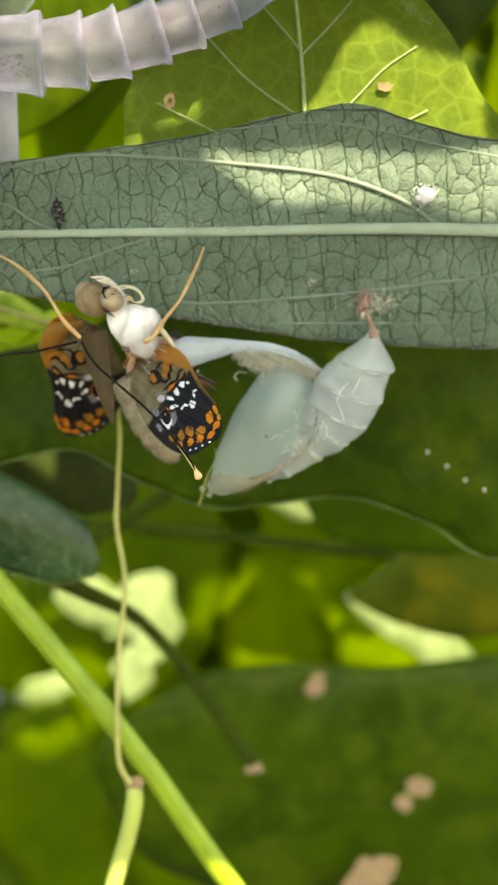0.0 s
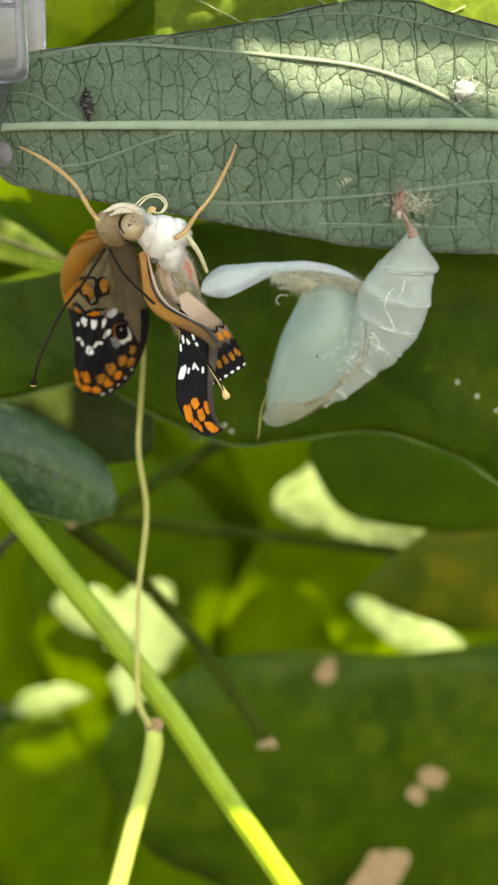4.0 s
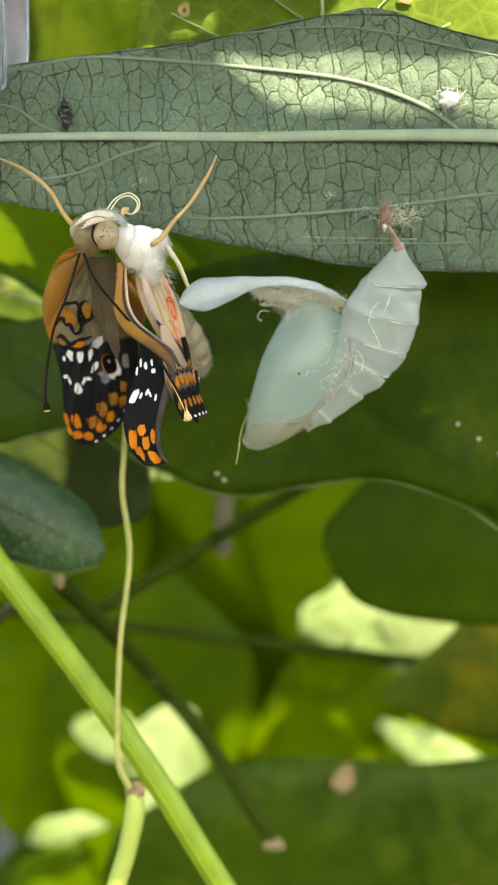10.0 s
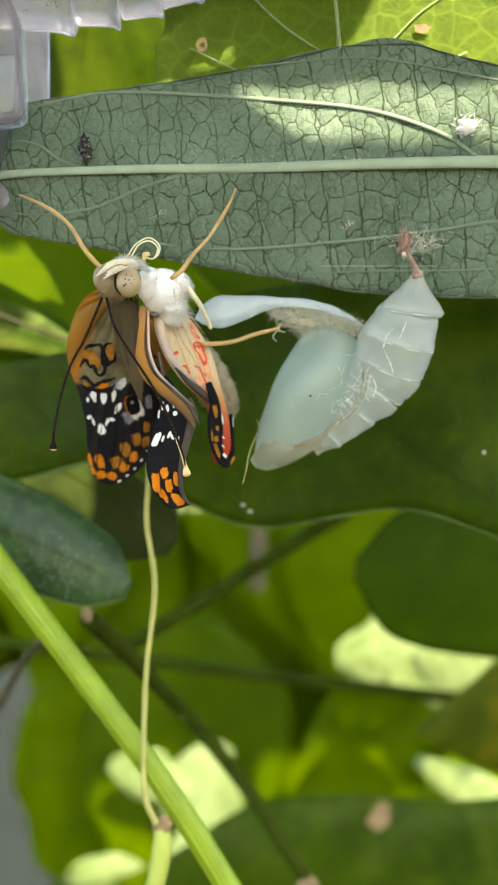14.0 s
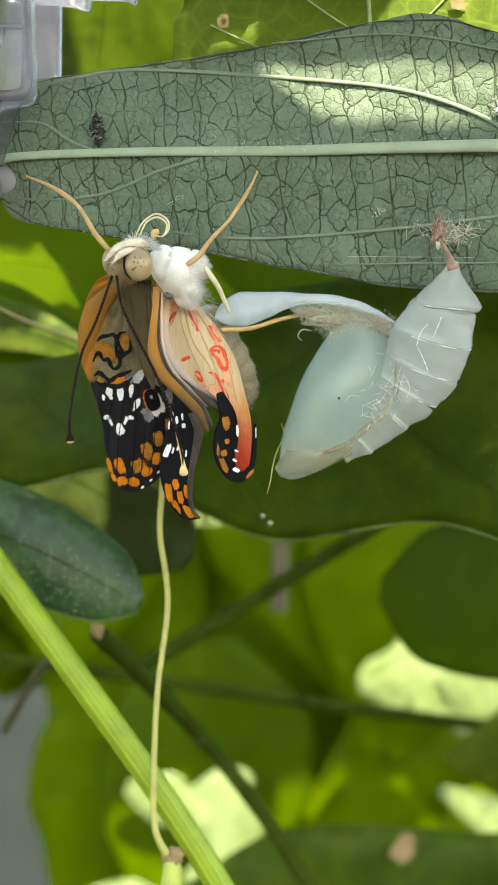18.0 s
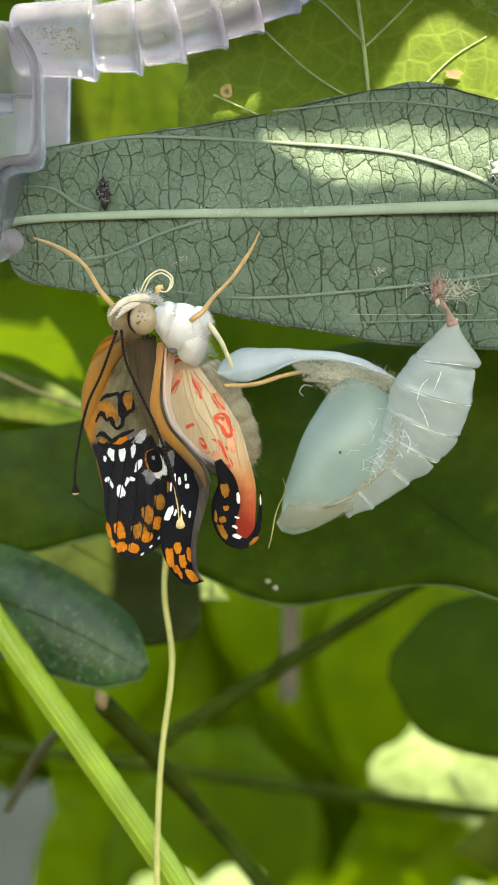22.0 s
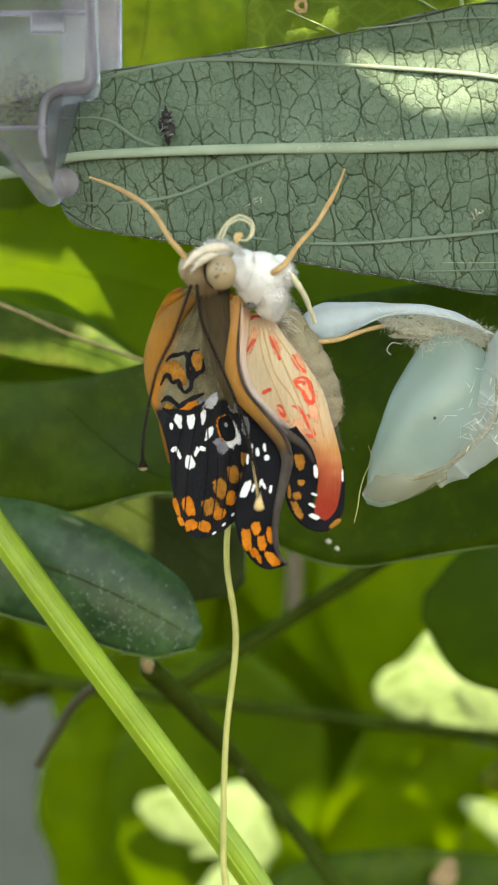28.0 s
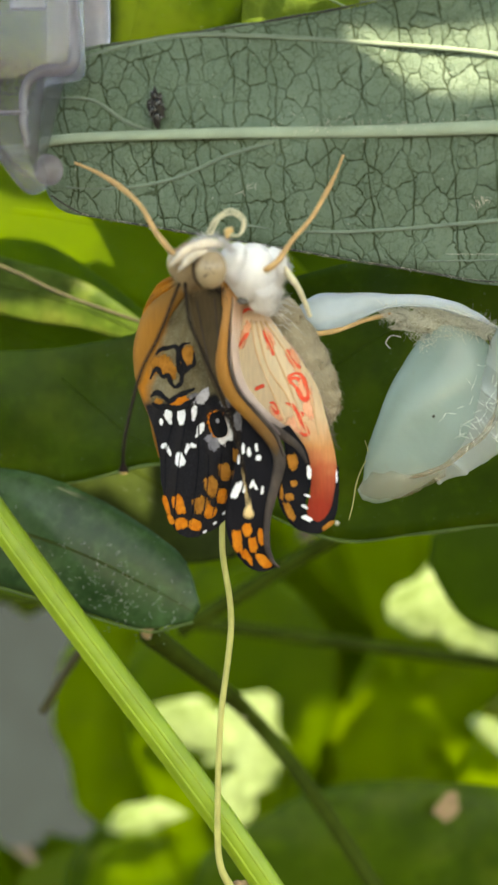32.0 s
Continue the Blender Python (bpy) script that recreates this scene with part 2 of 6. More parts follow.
# ---- materials ----
class Nodes:
    def __init__(self, name):
        self.mat = bpy.data.materials.new(name)
        self.mat.use_nodes = True
        self.t = self.mat.node_tree
        self.out = self.t.nodes["Material Output"]
        self.b = self.t.nodes["Principled BSDF"]
        co = self.add("ShaderNodeTexCoord")
        m = self.add("ShaderNodeMapping")
        m.inputs["Scale"].default_value = (1000, 1000, 1000)      # texture space in millimetres
        self.link(co.outputs["Object"], m.inputs["Vector"])
        self.mm = m.outputs["Vector"]

    def add(self, kind, **values):
        node = self.t.nodes.new(kind)
        for key, value in values.items():
            node.inputs[key].default_value = value
        return node

    def link(self, a, b):
        self.t.links.new(a, b)

    def noise(self, scale, detail=4, rough=0.55, at=None):
        node = self.add("ShaderNodeTexNoise", Scale=scale, Detail=detail, Roughness=rough)
        self.link(at or self.mm, node.inputs["Vector"])
        return node.outputs["Fac"]

    def edges(self, scale, at=None, rand=1.0):
        node = self.add("ShaderNodeTexVoronoi", Scale=scale, Randomness=rand)
        node.feature, node.voronoi_dimensions = "DISTANCE_TO_EDGE", "2D"
        cut, lay = self.add("ShaderNodeSeparateXYZ"), self.add("ShaderNodeCombineXYZ")
        self.link(at or self.mm, cut.inputs[0])
        self.link(cut.outputs["X"], lay.inputs["X"])
        self.link(cut.outputs["Z"], lay.inputs["Y"])
        self.link(lay.outputs[0], node.inputs["Vector"])
        return node.outputs["Distance"]

    def ramp(self, fac, *stops):
        node = self.add("ShaderNodeValToRGB")
        el = node.color_ramp.elements
        while len(el) < len(stops):
            el.new(0.5)
        for e, (pos, col) in zip(el, stops):
            e.position, e.color = pos, (*col, 1) if len(col) == 3 else col
        self.link(fac, node.inputs["Fac"])
        return node.outputs["Color"]

    def level(self, fac, a, b, x=0.0, y=1.0):
        node = self.add("ShaderNodeMapRange")
        node.inputs["From Min"].default_value, node.inputs["From Max"].default_value = a, b
        node.inputs["To Min"].default_value, node.inputs["To Max"].default_value = x, y
        self.link(fac, node.inputs["Value"])
        return node.outputs["Result"]

    def mix(self, fac, a, b, how="MIX"):
        node = self.add("ShaderNodeMix")
        node.data_type, node.blend_type = "RGBA", how
        for socket, value in ((node.inputs[0], fac), (node.inputs[6], a), (node.inputs[7], b)):
            if isinstance(value, (int, float)):
                socket.default_value = value
            elif isinstance(value, tuple):
                socket.default_value = (*value, 1)
            else:
                self.link(value, socket)
        return node.outputs[2]

    def math(self, how, a, b=None):
        node = self.add("ShaderNodeMath")
        node.operation = how
        for socket, value in ((node.inputs[0], a), (node.inputs[1], b)):
            if isinstance(value, (int, float)):
                socket.default_value = value
            elif value is not None:
                self.link(value, socket)
        return node.outputs[0]

    def warped(self, scale, amount):
        """Texture space bent by noise."""
        node = self.add("ShaderNodeTexNoise", Scale=scale, Detail=2)
        self.link(self.mm, node.inputs["Vector"])
        sub, mul, add = (self.add("ShaderNodeVectorMath") for _ in range(3))
        sub.operation, mul.operation, add.operation = "SUBTRACT", "SCALE", "ADD"
        sub.inputs[1].default_value = (0.5, 0.5, 0.5)
        mul.inputs["Scale"].default_value = amount
        self.link(node.outputs["Color"], sub.inputs[0])
        self.link(sub.outputs[0], mul.inputs[0])
        self.link(self.mm, add.inputs[0])
        self.link(mul.outputs[0], add.inputs[1])
        return add.outputs[0]

    def stretched(self, at, x, y, z):
        node = self.add("ShaderNodeMapping")
        node.inputs["Scale"].default_value = (x, y, z)
        self.link(at, node.inputs["Vector"])
        return node.outputs["Vector"]

    def done(self, color, rough=0.5, bump=None, deep=0.0001, strength=0.5, through=None, share=0.0, clear=0.0, **more):
        """through, share: light that passes from the back of a thin sheet; clear: how much is seen straight through."""
        for socket, value in ((self.b.inputs["Base Color"], color), (self.b.inputs["Roughness"], rough)):
            if isinstance(value, (int, float)):
                socket.default_value = value
            elif isinstance(value, tuple):
                socket.default_value = (*value, 1)
            else:
                self.link(value, socket)
        for key, value in more.items():
            self.b.inputs[key.replace("_", " ")].default_value = value
        shader = self.b.outputs["BSDF"]
        normal = None
        if bump is not None:
            node = self.add("ShaderNodeBump", Strength=strength, Distance=deep)
            self.link(bump, node.inputs["Height"])
            normal = node.outputs["Normal"]
            self.link(normal, self.b.inputs["Normal"])
        if through is not None:
            tr = self.add("ShaderNodeBsdfTranslucent")
            if isinstance(through, tuple):
                tr.inputs["Color"].default_value = (*through, 1)
            else:
                self.link(through, tr.inputs["Color"])
            ms = self.add("ShaderNodeMixShader", Fac=share)
            self.link(shader, ms.inputs[1])
            self.link(tr.outputs["BSDF"], ms.inputs[2])
            shader = ms.outputs["Shader"]
        if clear:
            ms = self.add("ShaderNodeMixShader")
            if isinstance(clear, float):
                ms.inputs["Fac"].default_value = clear
            else:
                self.link(clear, ms.inputs["Fac"])
            self.link(shader, ms.inputs[1])
            self.link(self.add("ShaderNodeBsdfTransparent").outputs["BSDF"], ms.inputs[2])
            shader = ms.outputs["Shader"]
        self.link(shader, self.out.inputs["Surface"])
        return self.mat


def plain(name, color, rough=0.5, vary=0.25, scale=2.0, grain=8.0, **more):
    """A surface with soft stains and fine grain."""
    n = Nodes(name)
    dark, light = tuple(c * (1 - vary) for c in color), tuple(min(1, c * (1 + vary)) for c in color)
    col = n.ramp(n.noise(scale), (0.3, dark), (0.7, light))
    return n.done(col, rough, n.noise(grain), 0.00006, 0.4, **more)


def leaf_green(name, dark, light, glow, share=0.35, rough=0.4, cell=0.55, veins=0.5, blotch=0.08, yellow=None, shine=0.15):
    """A leaf's face: green in two tones, net of veins, light coming through."""
    n = Nodes(name)
    w = n.warped(0.25, 1.6)
    big, fine = n.edges(cell, w), n.edges(cell * 2.6, w)
    net = n.math("MINIMUM", n.level(big, 0.0, 0.10), n.level(fine, 0.0, 0.12, 0.45))
    tone = n.ramp(n.noise(blotch, 5), (0.35, dark), (0.65, light))
    if yellow:
        tone = n.mix(n.level(n.noise(blotch * 1.7, 3), 0.5, 0.62), tone, yellow)
    mottle = n.noise(blotch * 6, 5, 0.7)
    tone = n.mix(n.level(mottle, 0.52, 0.66, 0, 0.5), tone, tuple(c * 1.5 for c in light))
    tone = n.mix(n.level(mottle, 0.36, 0.48, 0.5, 0), tone, tuple(c * 0.6 for c in dark))
    col = n.mix(n.level(net, 0, 1, veins, 0), tone, tuple(min(1, c * 1.8 + 0.02) for c in light))
    col = n.mix(n.level(n.noise(3.0, 6), 0.68, 0.72, 0, 0.5), col, (0.45, 0.5, 0.4))
    return n.done(col, rough, n.math("ADD", n.math("MULTIPLY", net, veins), n.math("MULTIPLY", n.noise(1.0), 0.5)), 0.0002, 0.22, glow, share, Specular_IOR_Level=shine)


def underside():
    """Grey-green felted underside with a net of dark sunken veins."""
    n = Nodes("leaf_underside")
    w = n.warped(1.3, 0.75)
    cells = n.edges(0.64, n.stretched(w, 1.0, 1.0, 0.85))
    fine = n.edges(1.6, w)
    b = n.math("MULTIPLY", n.level(cells, 0.012, 0.048, 1, 0), n.level(n.noise(0.45, 3), 0.30, 0.52))
    c = n.math("MULTIPLY", n.level(fine, 0.02, 0.08, 0.6, 0), n.level(n.noise(0.7, 2), 0.40, 0.60))
    cut = n.add("ShaderNodeSeparateXYZ")
    n.link(n.warped(0.35, 1.5), cut.inputs[0])
    step = n.math("PINGPONG", n.math("ADD", cut.outputs["X"], n.math("MULTIPLY", cut.outputs["Z"], 0.12)), 1.45)
    a = n.math("MULTIPLY", n.level(step, 0.03, 0.10, 1, 0), n.level(n.noise(0.5, 3), 0.28, 0.48))
    dark = n.math("MULTIPLY", n.math("MAXIMUM", n.math("MAXIMUM", a, b), c), n.level(n.noise(0.9, 4, 0.7), 0.3, 0.6, 0.65, 1.0))
    grain = n.noise(6.0, 6, 0.8)
    tone = n.ramp(n.noise(0.16, 6, 0.65), (0.3, (0.088, 0.150, 0.094)), (0.7, (0.200, 0.288, 0.218)))
    tone = n.mix(n.level(grain, 0.35, 0.75), tone, n.mix(0.6, tone, (0.25, 0.32, 0.285)))
    tone = n.mix(n.level(n.noise(3.4, 4, 0.75), 0.52, 0.72, 0, 0.55), tone, (0.065, 0.105, 0.058))
    col = n.mix(dark, tone, (0.030, 0.047, 0.022))
    col = n.mix(n.level(n.noise(2.2, 6, 0.75), 0.66, 0.72, 0, 0.6), col, (0.5, 0.53, 0.46))
    hgt = n.math("SUBTRACT", n.math("ADD", n.level(cells, 0, 0.35), n.math("MULTIPLY", grain, 0.5)), dark)
    return n.done(col, 0.7, hgt, 0.0003, 0.5, (0.20, 0.30, 0.10), 0.18, Specular_IOR_Level=0.3)


def clear_plastic(name, tint, clear, rough):
    """Frosted translucent moulded plastic."""
    n = Nodes(name)
    col = n.mix(n.level(n.noise(0.45, 4), 0.38, 0.62), tuple(min(1, c * 1.15) for c in tint), tuple(c * 0.62 for c in tint))
    col = n.mix(n.level(n.noise(1.6, 6, 0.7), 0.62, 0.75, 0, 0.4), col, (0.42, 0.36, 0.28))
    return n.done(col, rough, n.noise(0.5, 3), 0.0004, 0.35, tint, 0.30, clear, Transmission_Weight=0.75, IOR=1.36, Coat_Weight=1.0, Coat_Roughness=0.05)


def shell_skin(name, tint, tip, clear=0.24):
    """Empty pupal skin: pale, thin and glossy, browner where it is torn."""
    n = Nodes(name)
    col = n.mix(n.level(n.noise(0.22, 3), 0.35, 0.7), tint, tuple(c * 0.86 for c in tint))
    col = n.mix(n.level(n.noise(0.5, 6, 0.75), 0.60, 0.70, 0, 0.45), col, tip)
    return n.done(col, 0.2, n.math("ADD", n.noise(0.35, 3), n.math("MULTIPLY", n.edges(0.45, n.warped(0.6, 1.2)), 0.35)), 0.0005, 0.5,
                  tint, 0.42, clear, Specular_IOR_Level=0.6, Coat_Weight=0.9, Coat_Roughness=0.07)


def wing_skin(name, a, b, scale=1.2, rough=0.7, share=0.15, streak=(3.0, 1, 0.3)):
    """Wing scales: fine grain drawn out along the wing, two tones."""
    n = Nodes(name)
    g = n.noise(scale * 2, 5, 0.65, n.stretched(n.mm, *streak))
    col = n.mix(n.level(n.noise(scale * 0.3, 3), 0.35, 0.65), a, b)
    col = n.mix(n.level(g, 0.35, 0.7, 0, 0.45), col, tuple(c * 0.6 for c in a))
    return n.done(col, rough, n.math("ADD", g, n.noise(14, 2)), 0.00008, 0.5, b, share, Specular_IOR_Level=0.12)


def scale_spot(name, a, b, rough=0.7, soft=0.75):
    """A spot of coloured wing scales, grainy, its rim broken up into single scales that let the ground show between them."""
    n = Nodes(name)
    at = n.stretched(n.mm, 1.6, 1.6, 0.7)
    g = n.noise(5.0, 4, 0.7, at)
    col = n.mix(n.level(n.noise(1.6, 3), 0.35, 0.65), a, b)
    col = n.mix(n.level(g, 0.5, 0.72, 0, 0.55), col, tuple(c * 0.35 for c in a))
    edge = n.add("ShaderNodeAttribute")
    edge.attribute_name = "edge"
    gap = n.math("ADD", edge.outputs["Fac"], n.math("MULTIPLY", n.math("SUBTRACT", n.noise(7.0, 3, 0.6, at), 0.5), soft * 2))
    return n.done(col, rough, n.math("ADD", g, n.noise(16, 2)), 0.00008, 0.5, clear=n.level(gap, 0.62, 0.86), Specular_IOR_Level=0.12)


def forewing_skin(name, flip=1.0, off=0.0, tall=1.0):
    """A forewing's ground colours: amber front edge, olive-grey inner half, blue-black outer half, with paler scale dust along the folds.
    flip, off and tall carry the pattern over to the other wing."""
    n = Nodes(name)
    cut = n.add("ShaderNodeSeparateXYZ")
    n.link(n.mm, cut.inputs[0])
    x = n.math("MULTIPLY", n.math("SUBTRACT", cut.outputs["X"], off), flip)
    z = n.math("MULTIPLY", cut.outputs["Z"], 1.0 / tall)
    ray = n.math("ARCTAN2", n.math("ADD", x, 0.4), n.math("SUBTRACT", 1.2, z))
    pleat = n.math("SINE", n.math("MULTIPLY", ray, 34.0))
    g = n.noise(2.6, 6, 0.7, n.stretched(n.mm, 3.0, 1, 0.35))
    grain = n.noise(9.0, 4, 0.75)
    wob = n.math("MULTIPLY", n.math("SUBTRACT", n.noise(0.8, 4), 0.5), 1.0)
    olive = n.mix(n.level(n.noise(0.5, 3), 0.35, 0.65), (0.10, 0.078, 0.036), (0.22, 0.18, 0.105))
    olive = n.mix(n.level(grain, 0.48, 0.75, 0, 0.7), olive, (0.36, 0.33, 0.25))
    amber = n.mix(n.level(n.noise(0.7, 4), 0.35, 0.65), (0.52, 0.19, 0.018), (0.38, 0.15, 0.022))
    side = n.math("ADD", n.math("SUBTRACT", x, n.math("MULTIPLY", z, 0.25)), wob)
    col = n.mix(n.level(side, -2.7, -1.9), amber, olive)
    col = n.mix(n.level(n.math("MULTIPLY", n.level(g, 0.4, 0.7), n.level(pleat, -0.2, 1.0)), 0, 1, 0, 0.6), col, (0.045, 0.032, 0.014))
    ink = n.mix(n.level(grain, 0.45, 0.8), (0.005, 0.005, 0.008), (0.026, 0.025, 0.034))
    ink = n.mix(n.level(pleat, 0.55, 1.0, 0, 0.5), ink, (0.018, 0.015, 0.016))
    col = n.mix(n.level(n.math("ADD", n.math("ADD", z, n.math("MULTIPLY", x, -0.16)), n.math("MULTIPLY", wob, 0.5)), -7.35, -7.75), col, ink)
    return n.done(col, 0.62, n.math("ADD", n.math("ADD", g, grain), n.math("MULTIPLY", pleat, 0.9)), 0.00014, 0.6, (0.12, 0.07, 0.025), 0.08, Specular_IOR_Level=0.15)


def graded(name, *stops, share=0.15, streak=(3.0, 1, 0.3)):
    """Wing scales whose colour changes from the root down the wing; stops: (millimetres below the root, colour)."""
    n = Nodes(name)
    cut = n.add("ShaderNodeSeparateXYZ")
    n.link(n.mm, cut.inputs[0])
    down = n.math("ADD", n.math("MULTIPLY", cut.outputs["Z"], -1.0), n.math("MULTIPLY", n.math("SUBTRACT", n.noise(0.5, 3), 0.5), 3.0))
    col = n.ramp(n.level(down, 0, 20), *[(k / 20, v) for k, v in stops])
    g = n.noise(2.4, 5, 0.65, n.stretched(n.mm, *streak))
    col = n.mix(n.level(g, 0.35, 0.7, 0, 0.35), col, n.mix(0.5, col, (0.05, 0.02, 0.01)))
    return n.done(col, 0.65, n.math("ADD", g, n.noise(14, 2)), 0.00008, 0.5, col, share, Specular_IOR_Level=0.3)


def fur_coat(name, dark, light):
    """Fine hair, each hair of its own tone, letting light through."""
    n = Nodes(name)
    col = n.ramp(n.add("ShaderNodeNewGeometry").outputs["Random Per Island"], (0.0, dark), (0.6, light))
    return n.done(col, 0.6, through=light, share=0.55)


M_UNDER = underside()
M_RIB = plain("midrib_green", (0.30, 0.38, 0.29), 0.55, 0.12, 0.4, 4)
M_MARGIN = plain("leaf_margin_dark", (0.055, 0.060, 0.050), 0.6, 0.4, 0.8, 5)
M_VEIN = plain("side_vein_green", (0.165, 0.225, 0.172), 0.55, 0.15, 0.6, 4)
M_NETLEAF = leaf_green("netted_leaf", (0.085, 0.148, 0.024), (0.135, 0.20, 0.022), (0.44, 0.54, 0.0), 0.4, 0.5, 0.42, 0.42, shine=0.1)
M_NETVEIN = plain("pale_vein", (0.30, 0.38, 0.17), 0.5, 0.15)
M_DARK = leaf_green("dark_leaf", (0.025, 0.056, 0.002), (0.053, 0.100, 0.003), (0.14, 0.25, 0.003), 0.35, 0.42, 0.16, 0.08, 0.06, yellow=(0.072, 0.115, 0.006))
M_SHINY = leaf_green("shiny_leaf", (0.012, 0.042, 0.011), (0.050, 0.110, 0.038), (0.06, 0.16, 0.012), 0.2, 0.26, 0.16, 0.1, 0.14, shine=0.3)
M_DULL = leaf_green("dull_dark_leaf", (0.030, 0.050, 0.010), (0.048, 0.072, 0.014), (0.06, 0.10, 0.01), 0.25, 0.5, 0.16, 0.06, 0.06)
# brightened green: the glow of backlit leaves is put into the colour
M_BACKLIT = leaf_green("backlit_lime_leaf", (0.088, 0.158, 0.001), (0.160, 0.250, 0.002), (0.46, 0.60, 0.002), 0.55, 0.45, 0.12, 0.1, 0.02)
# darker copy of it for leaves meant to lie in half shade
M_HALF_SHADE = leaf_green("half_shade_leaf", (0.052, 0.106, 0.001), (0.098, 0.168, 0.002), (0.28, 0.42, 0.002), 0.5, 0.45, 0.12, 0.1, 0.02)
# mottled green whose yellowish patches also stand for dapples of sun
M_DAPPLE = leaf_green("sun_dappled_leaf", (0.035, 0.075, 0.006), (0.10, 0.16, 0.022), (0.13, 0.21, 0.01), 0.35, 0.45, 0.16, 0.1, 0.10, yellow=(0.13, 0.17, 0.03))
# dark copy of the leaf green, with the shade put into the colour
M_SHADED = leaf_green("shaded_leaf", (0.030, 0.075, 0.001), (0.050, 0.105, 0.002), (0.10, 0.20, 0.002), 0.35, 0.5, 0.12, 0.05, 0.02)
# whitened green: the brightness of full sun is partly put into the colour
M_SUNLIT = leaf_green("sunlit_pale_leaf", (0.11, 0.17, 0.04), (0.28, 0.37, 0.17), (0.29, 0.39, 0.06), 0.2, 0.3, 0.12, 0.1, 0.06, shine=0.3)
# paler green that paints the light caught by leaf edges
M_LEAFRIM = plain("lit_rim_green", (0.075, 0.125, 0.022), 0.5, 0.3, 0.4, 4)
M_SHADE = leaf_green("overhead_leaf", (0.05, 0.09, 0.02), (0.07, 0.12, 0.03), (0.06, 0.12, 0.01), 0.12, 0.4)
M_STEM = plain("stem_green", (0.20, 0.30, 0.015), 0.45, 0.15, 0.3, 5)
M_GROOVE = plain("stem_ridge", (0.23, 0.33, 0.02), 0.45, 0.12, 0.3, 5)
M_PETIOLE = plain("stalk_pale_green", (0.38, 0.45, 0.10), 0.5, 0.12, 0.3, 5)
M_TENDRIL = plain("tendril_straw", (0.42, 0.40, 0.13), 0.5, 0.15, 0.5, 5)
M_TWIG = plain("dark_stem", (0.036, 0.054, 0.006), 0.75, 0.3, 0.2, 3, Specular_IOR_Level=0.04)
M_SCAR = plain("brown_scar", (0.28, 0.19, 0.10), 0.8, 0.3, 0.8, 4)
M_PLASTIC = clear_plastic("lilac_plastic", (0.74, 0.71, 0.88), 0.32, 0.10)
M_PLASTIC_DIM = clear_plastic("smoky_plastic", (0.58, 0.56, 0.60), 0.45, 0.12)
M_RIM = clear_plastic("violet_plastic", (0.60, 0.54, 0.62), 0.15, 0.12)
M_PLASTIC_CLEAR = clear_plastic("clear_plastic", (0.85, 0.84, 0.74), 0.45, 0.1)
M_DIRT = plain("dirt_speck", (0.03, 0.028, 0.025), 0.85, 0.5, 3, 6)
M_HUSK = plain("husk_black", (0.02, 0.02, 0.022), 0.25, 0.5, 3, 6)
M_SHELL = shell_skin("shell_skin", (0.80, 0.86, 0.86), (0.66, 0.62, 0.52), 0.52)
M_SHELL_WING = shell_skin("shell_wing_case", (0.50, 0.63, 0.58), (0.50, 0.50, 0.40), 0.34)
M_SHELL_TAN = shell_skin("shell_tan", (0.52, 0.43, 0.29), (0.40, 0.28, 0.14), 0.62)
M_SHELL_FLAP = shell_skin("shell_flap", (0.70, 0.79, 0.86), (0.62, 0.60, 0.50), 0.30)
M_LINING = plain("lining_grey", (0.42, 0.40, 0.30), 0.8, 0.3, 1.5, 5)
M_CREASE = plain("shell_crease", (0.86, 0.88, 0.84), 0.3, 0.1, 1.0, 6, through=(0.8, 0.85, 0.8), share=0.4)
M_SILK = plain("silk", (0.62, 0.60, 0.50), 0.6, 0.2)
M_PINK = plain("pink_stalk", (0.34, 0.20, 0.16), 0.6, 0.4, 1.5, 5)
M_WHITE = plain("white_down", (0.80, 0.80, 0.82), 0.8, 0.08, 1.0, 9)
M_FUR = fur_coat("white_fur", (0.93, 0.91, 0.95), (0.97, 0.96, 0.96))
M_CREAM = plain("cream_scales", (0.72, 0.62, 0.50), 0.6, 0.12, 1.2, 8)
M_HEAD = plain("head_tan", (0.27, 0.185, 0.10), 0.65, 0.25, 1.0, 6)
M_EYE = plain("eye_beige", (0.36, 0.265, 0.16), 0.3, 0.15, 0.9, 6, Coat_Weight=0.4)
M_BEIGE_FUR = fur_coat("beige_fur", (0.25, 0.20, 0.13), (0.60, 0.54, 0.43))
M_THORAX = plain("lilac_white_down", (0.94, 0.93, 0.95), 0.8, 0.06, 0.7, 6)
M_OCHRE_SKIN = wing_skin("wing_ochre_skin", (0.30, 0.13, 0.02), (0.45, 0.20, 0.03))
M_JET = plain("eyespot_black", (0.004, 0.004, 0.006), 0.6, 0.2, Specular_IOR_Level=0.1)
M_BLACK = wing_skin("wing_black", (0.005, 0.005, 0.008), (0.012, 0.011, 0.015))
M_TAUPE = wing_skin("wing_taupe", (0.085, 0.060, 0.032), (0.135, 0.098, 0.056))
M_ORANGE = scale_spot("wing_orange", (0.50, 0.135, 0.008), (0.62, 0.21, 0.02), soft=0.6)
M_OCHRE = scale_spot("wing_ochre", (0.27, 0.11, 0.015), (0.42, 0.17, 0.03), soft=0.9)
M_INK = scale_spot("wing_ink", (0.006, 0.006, 0.009), (0.014, 0.012, 0.014), soft=0.45)
M_HALO = scale_spot("halo_white", (0.66, 0.64, 0.66), (0.80, 0.78, 0.80))
M_DUST = scale_spot("halo_grey", (0.15, 0.145, 0.17), (0.26, 0.25, 0.28), soft=1.1)
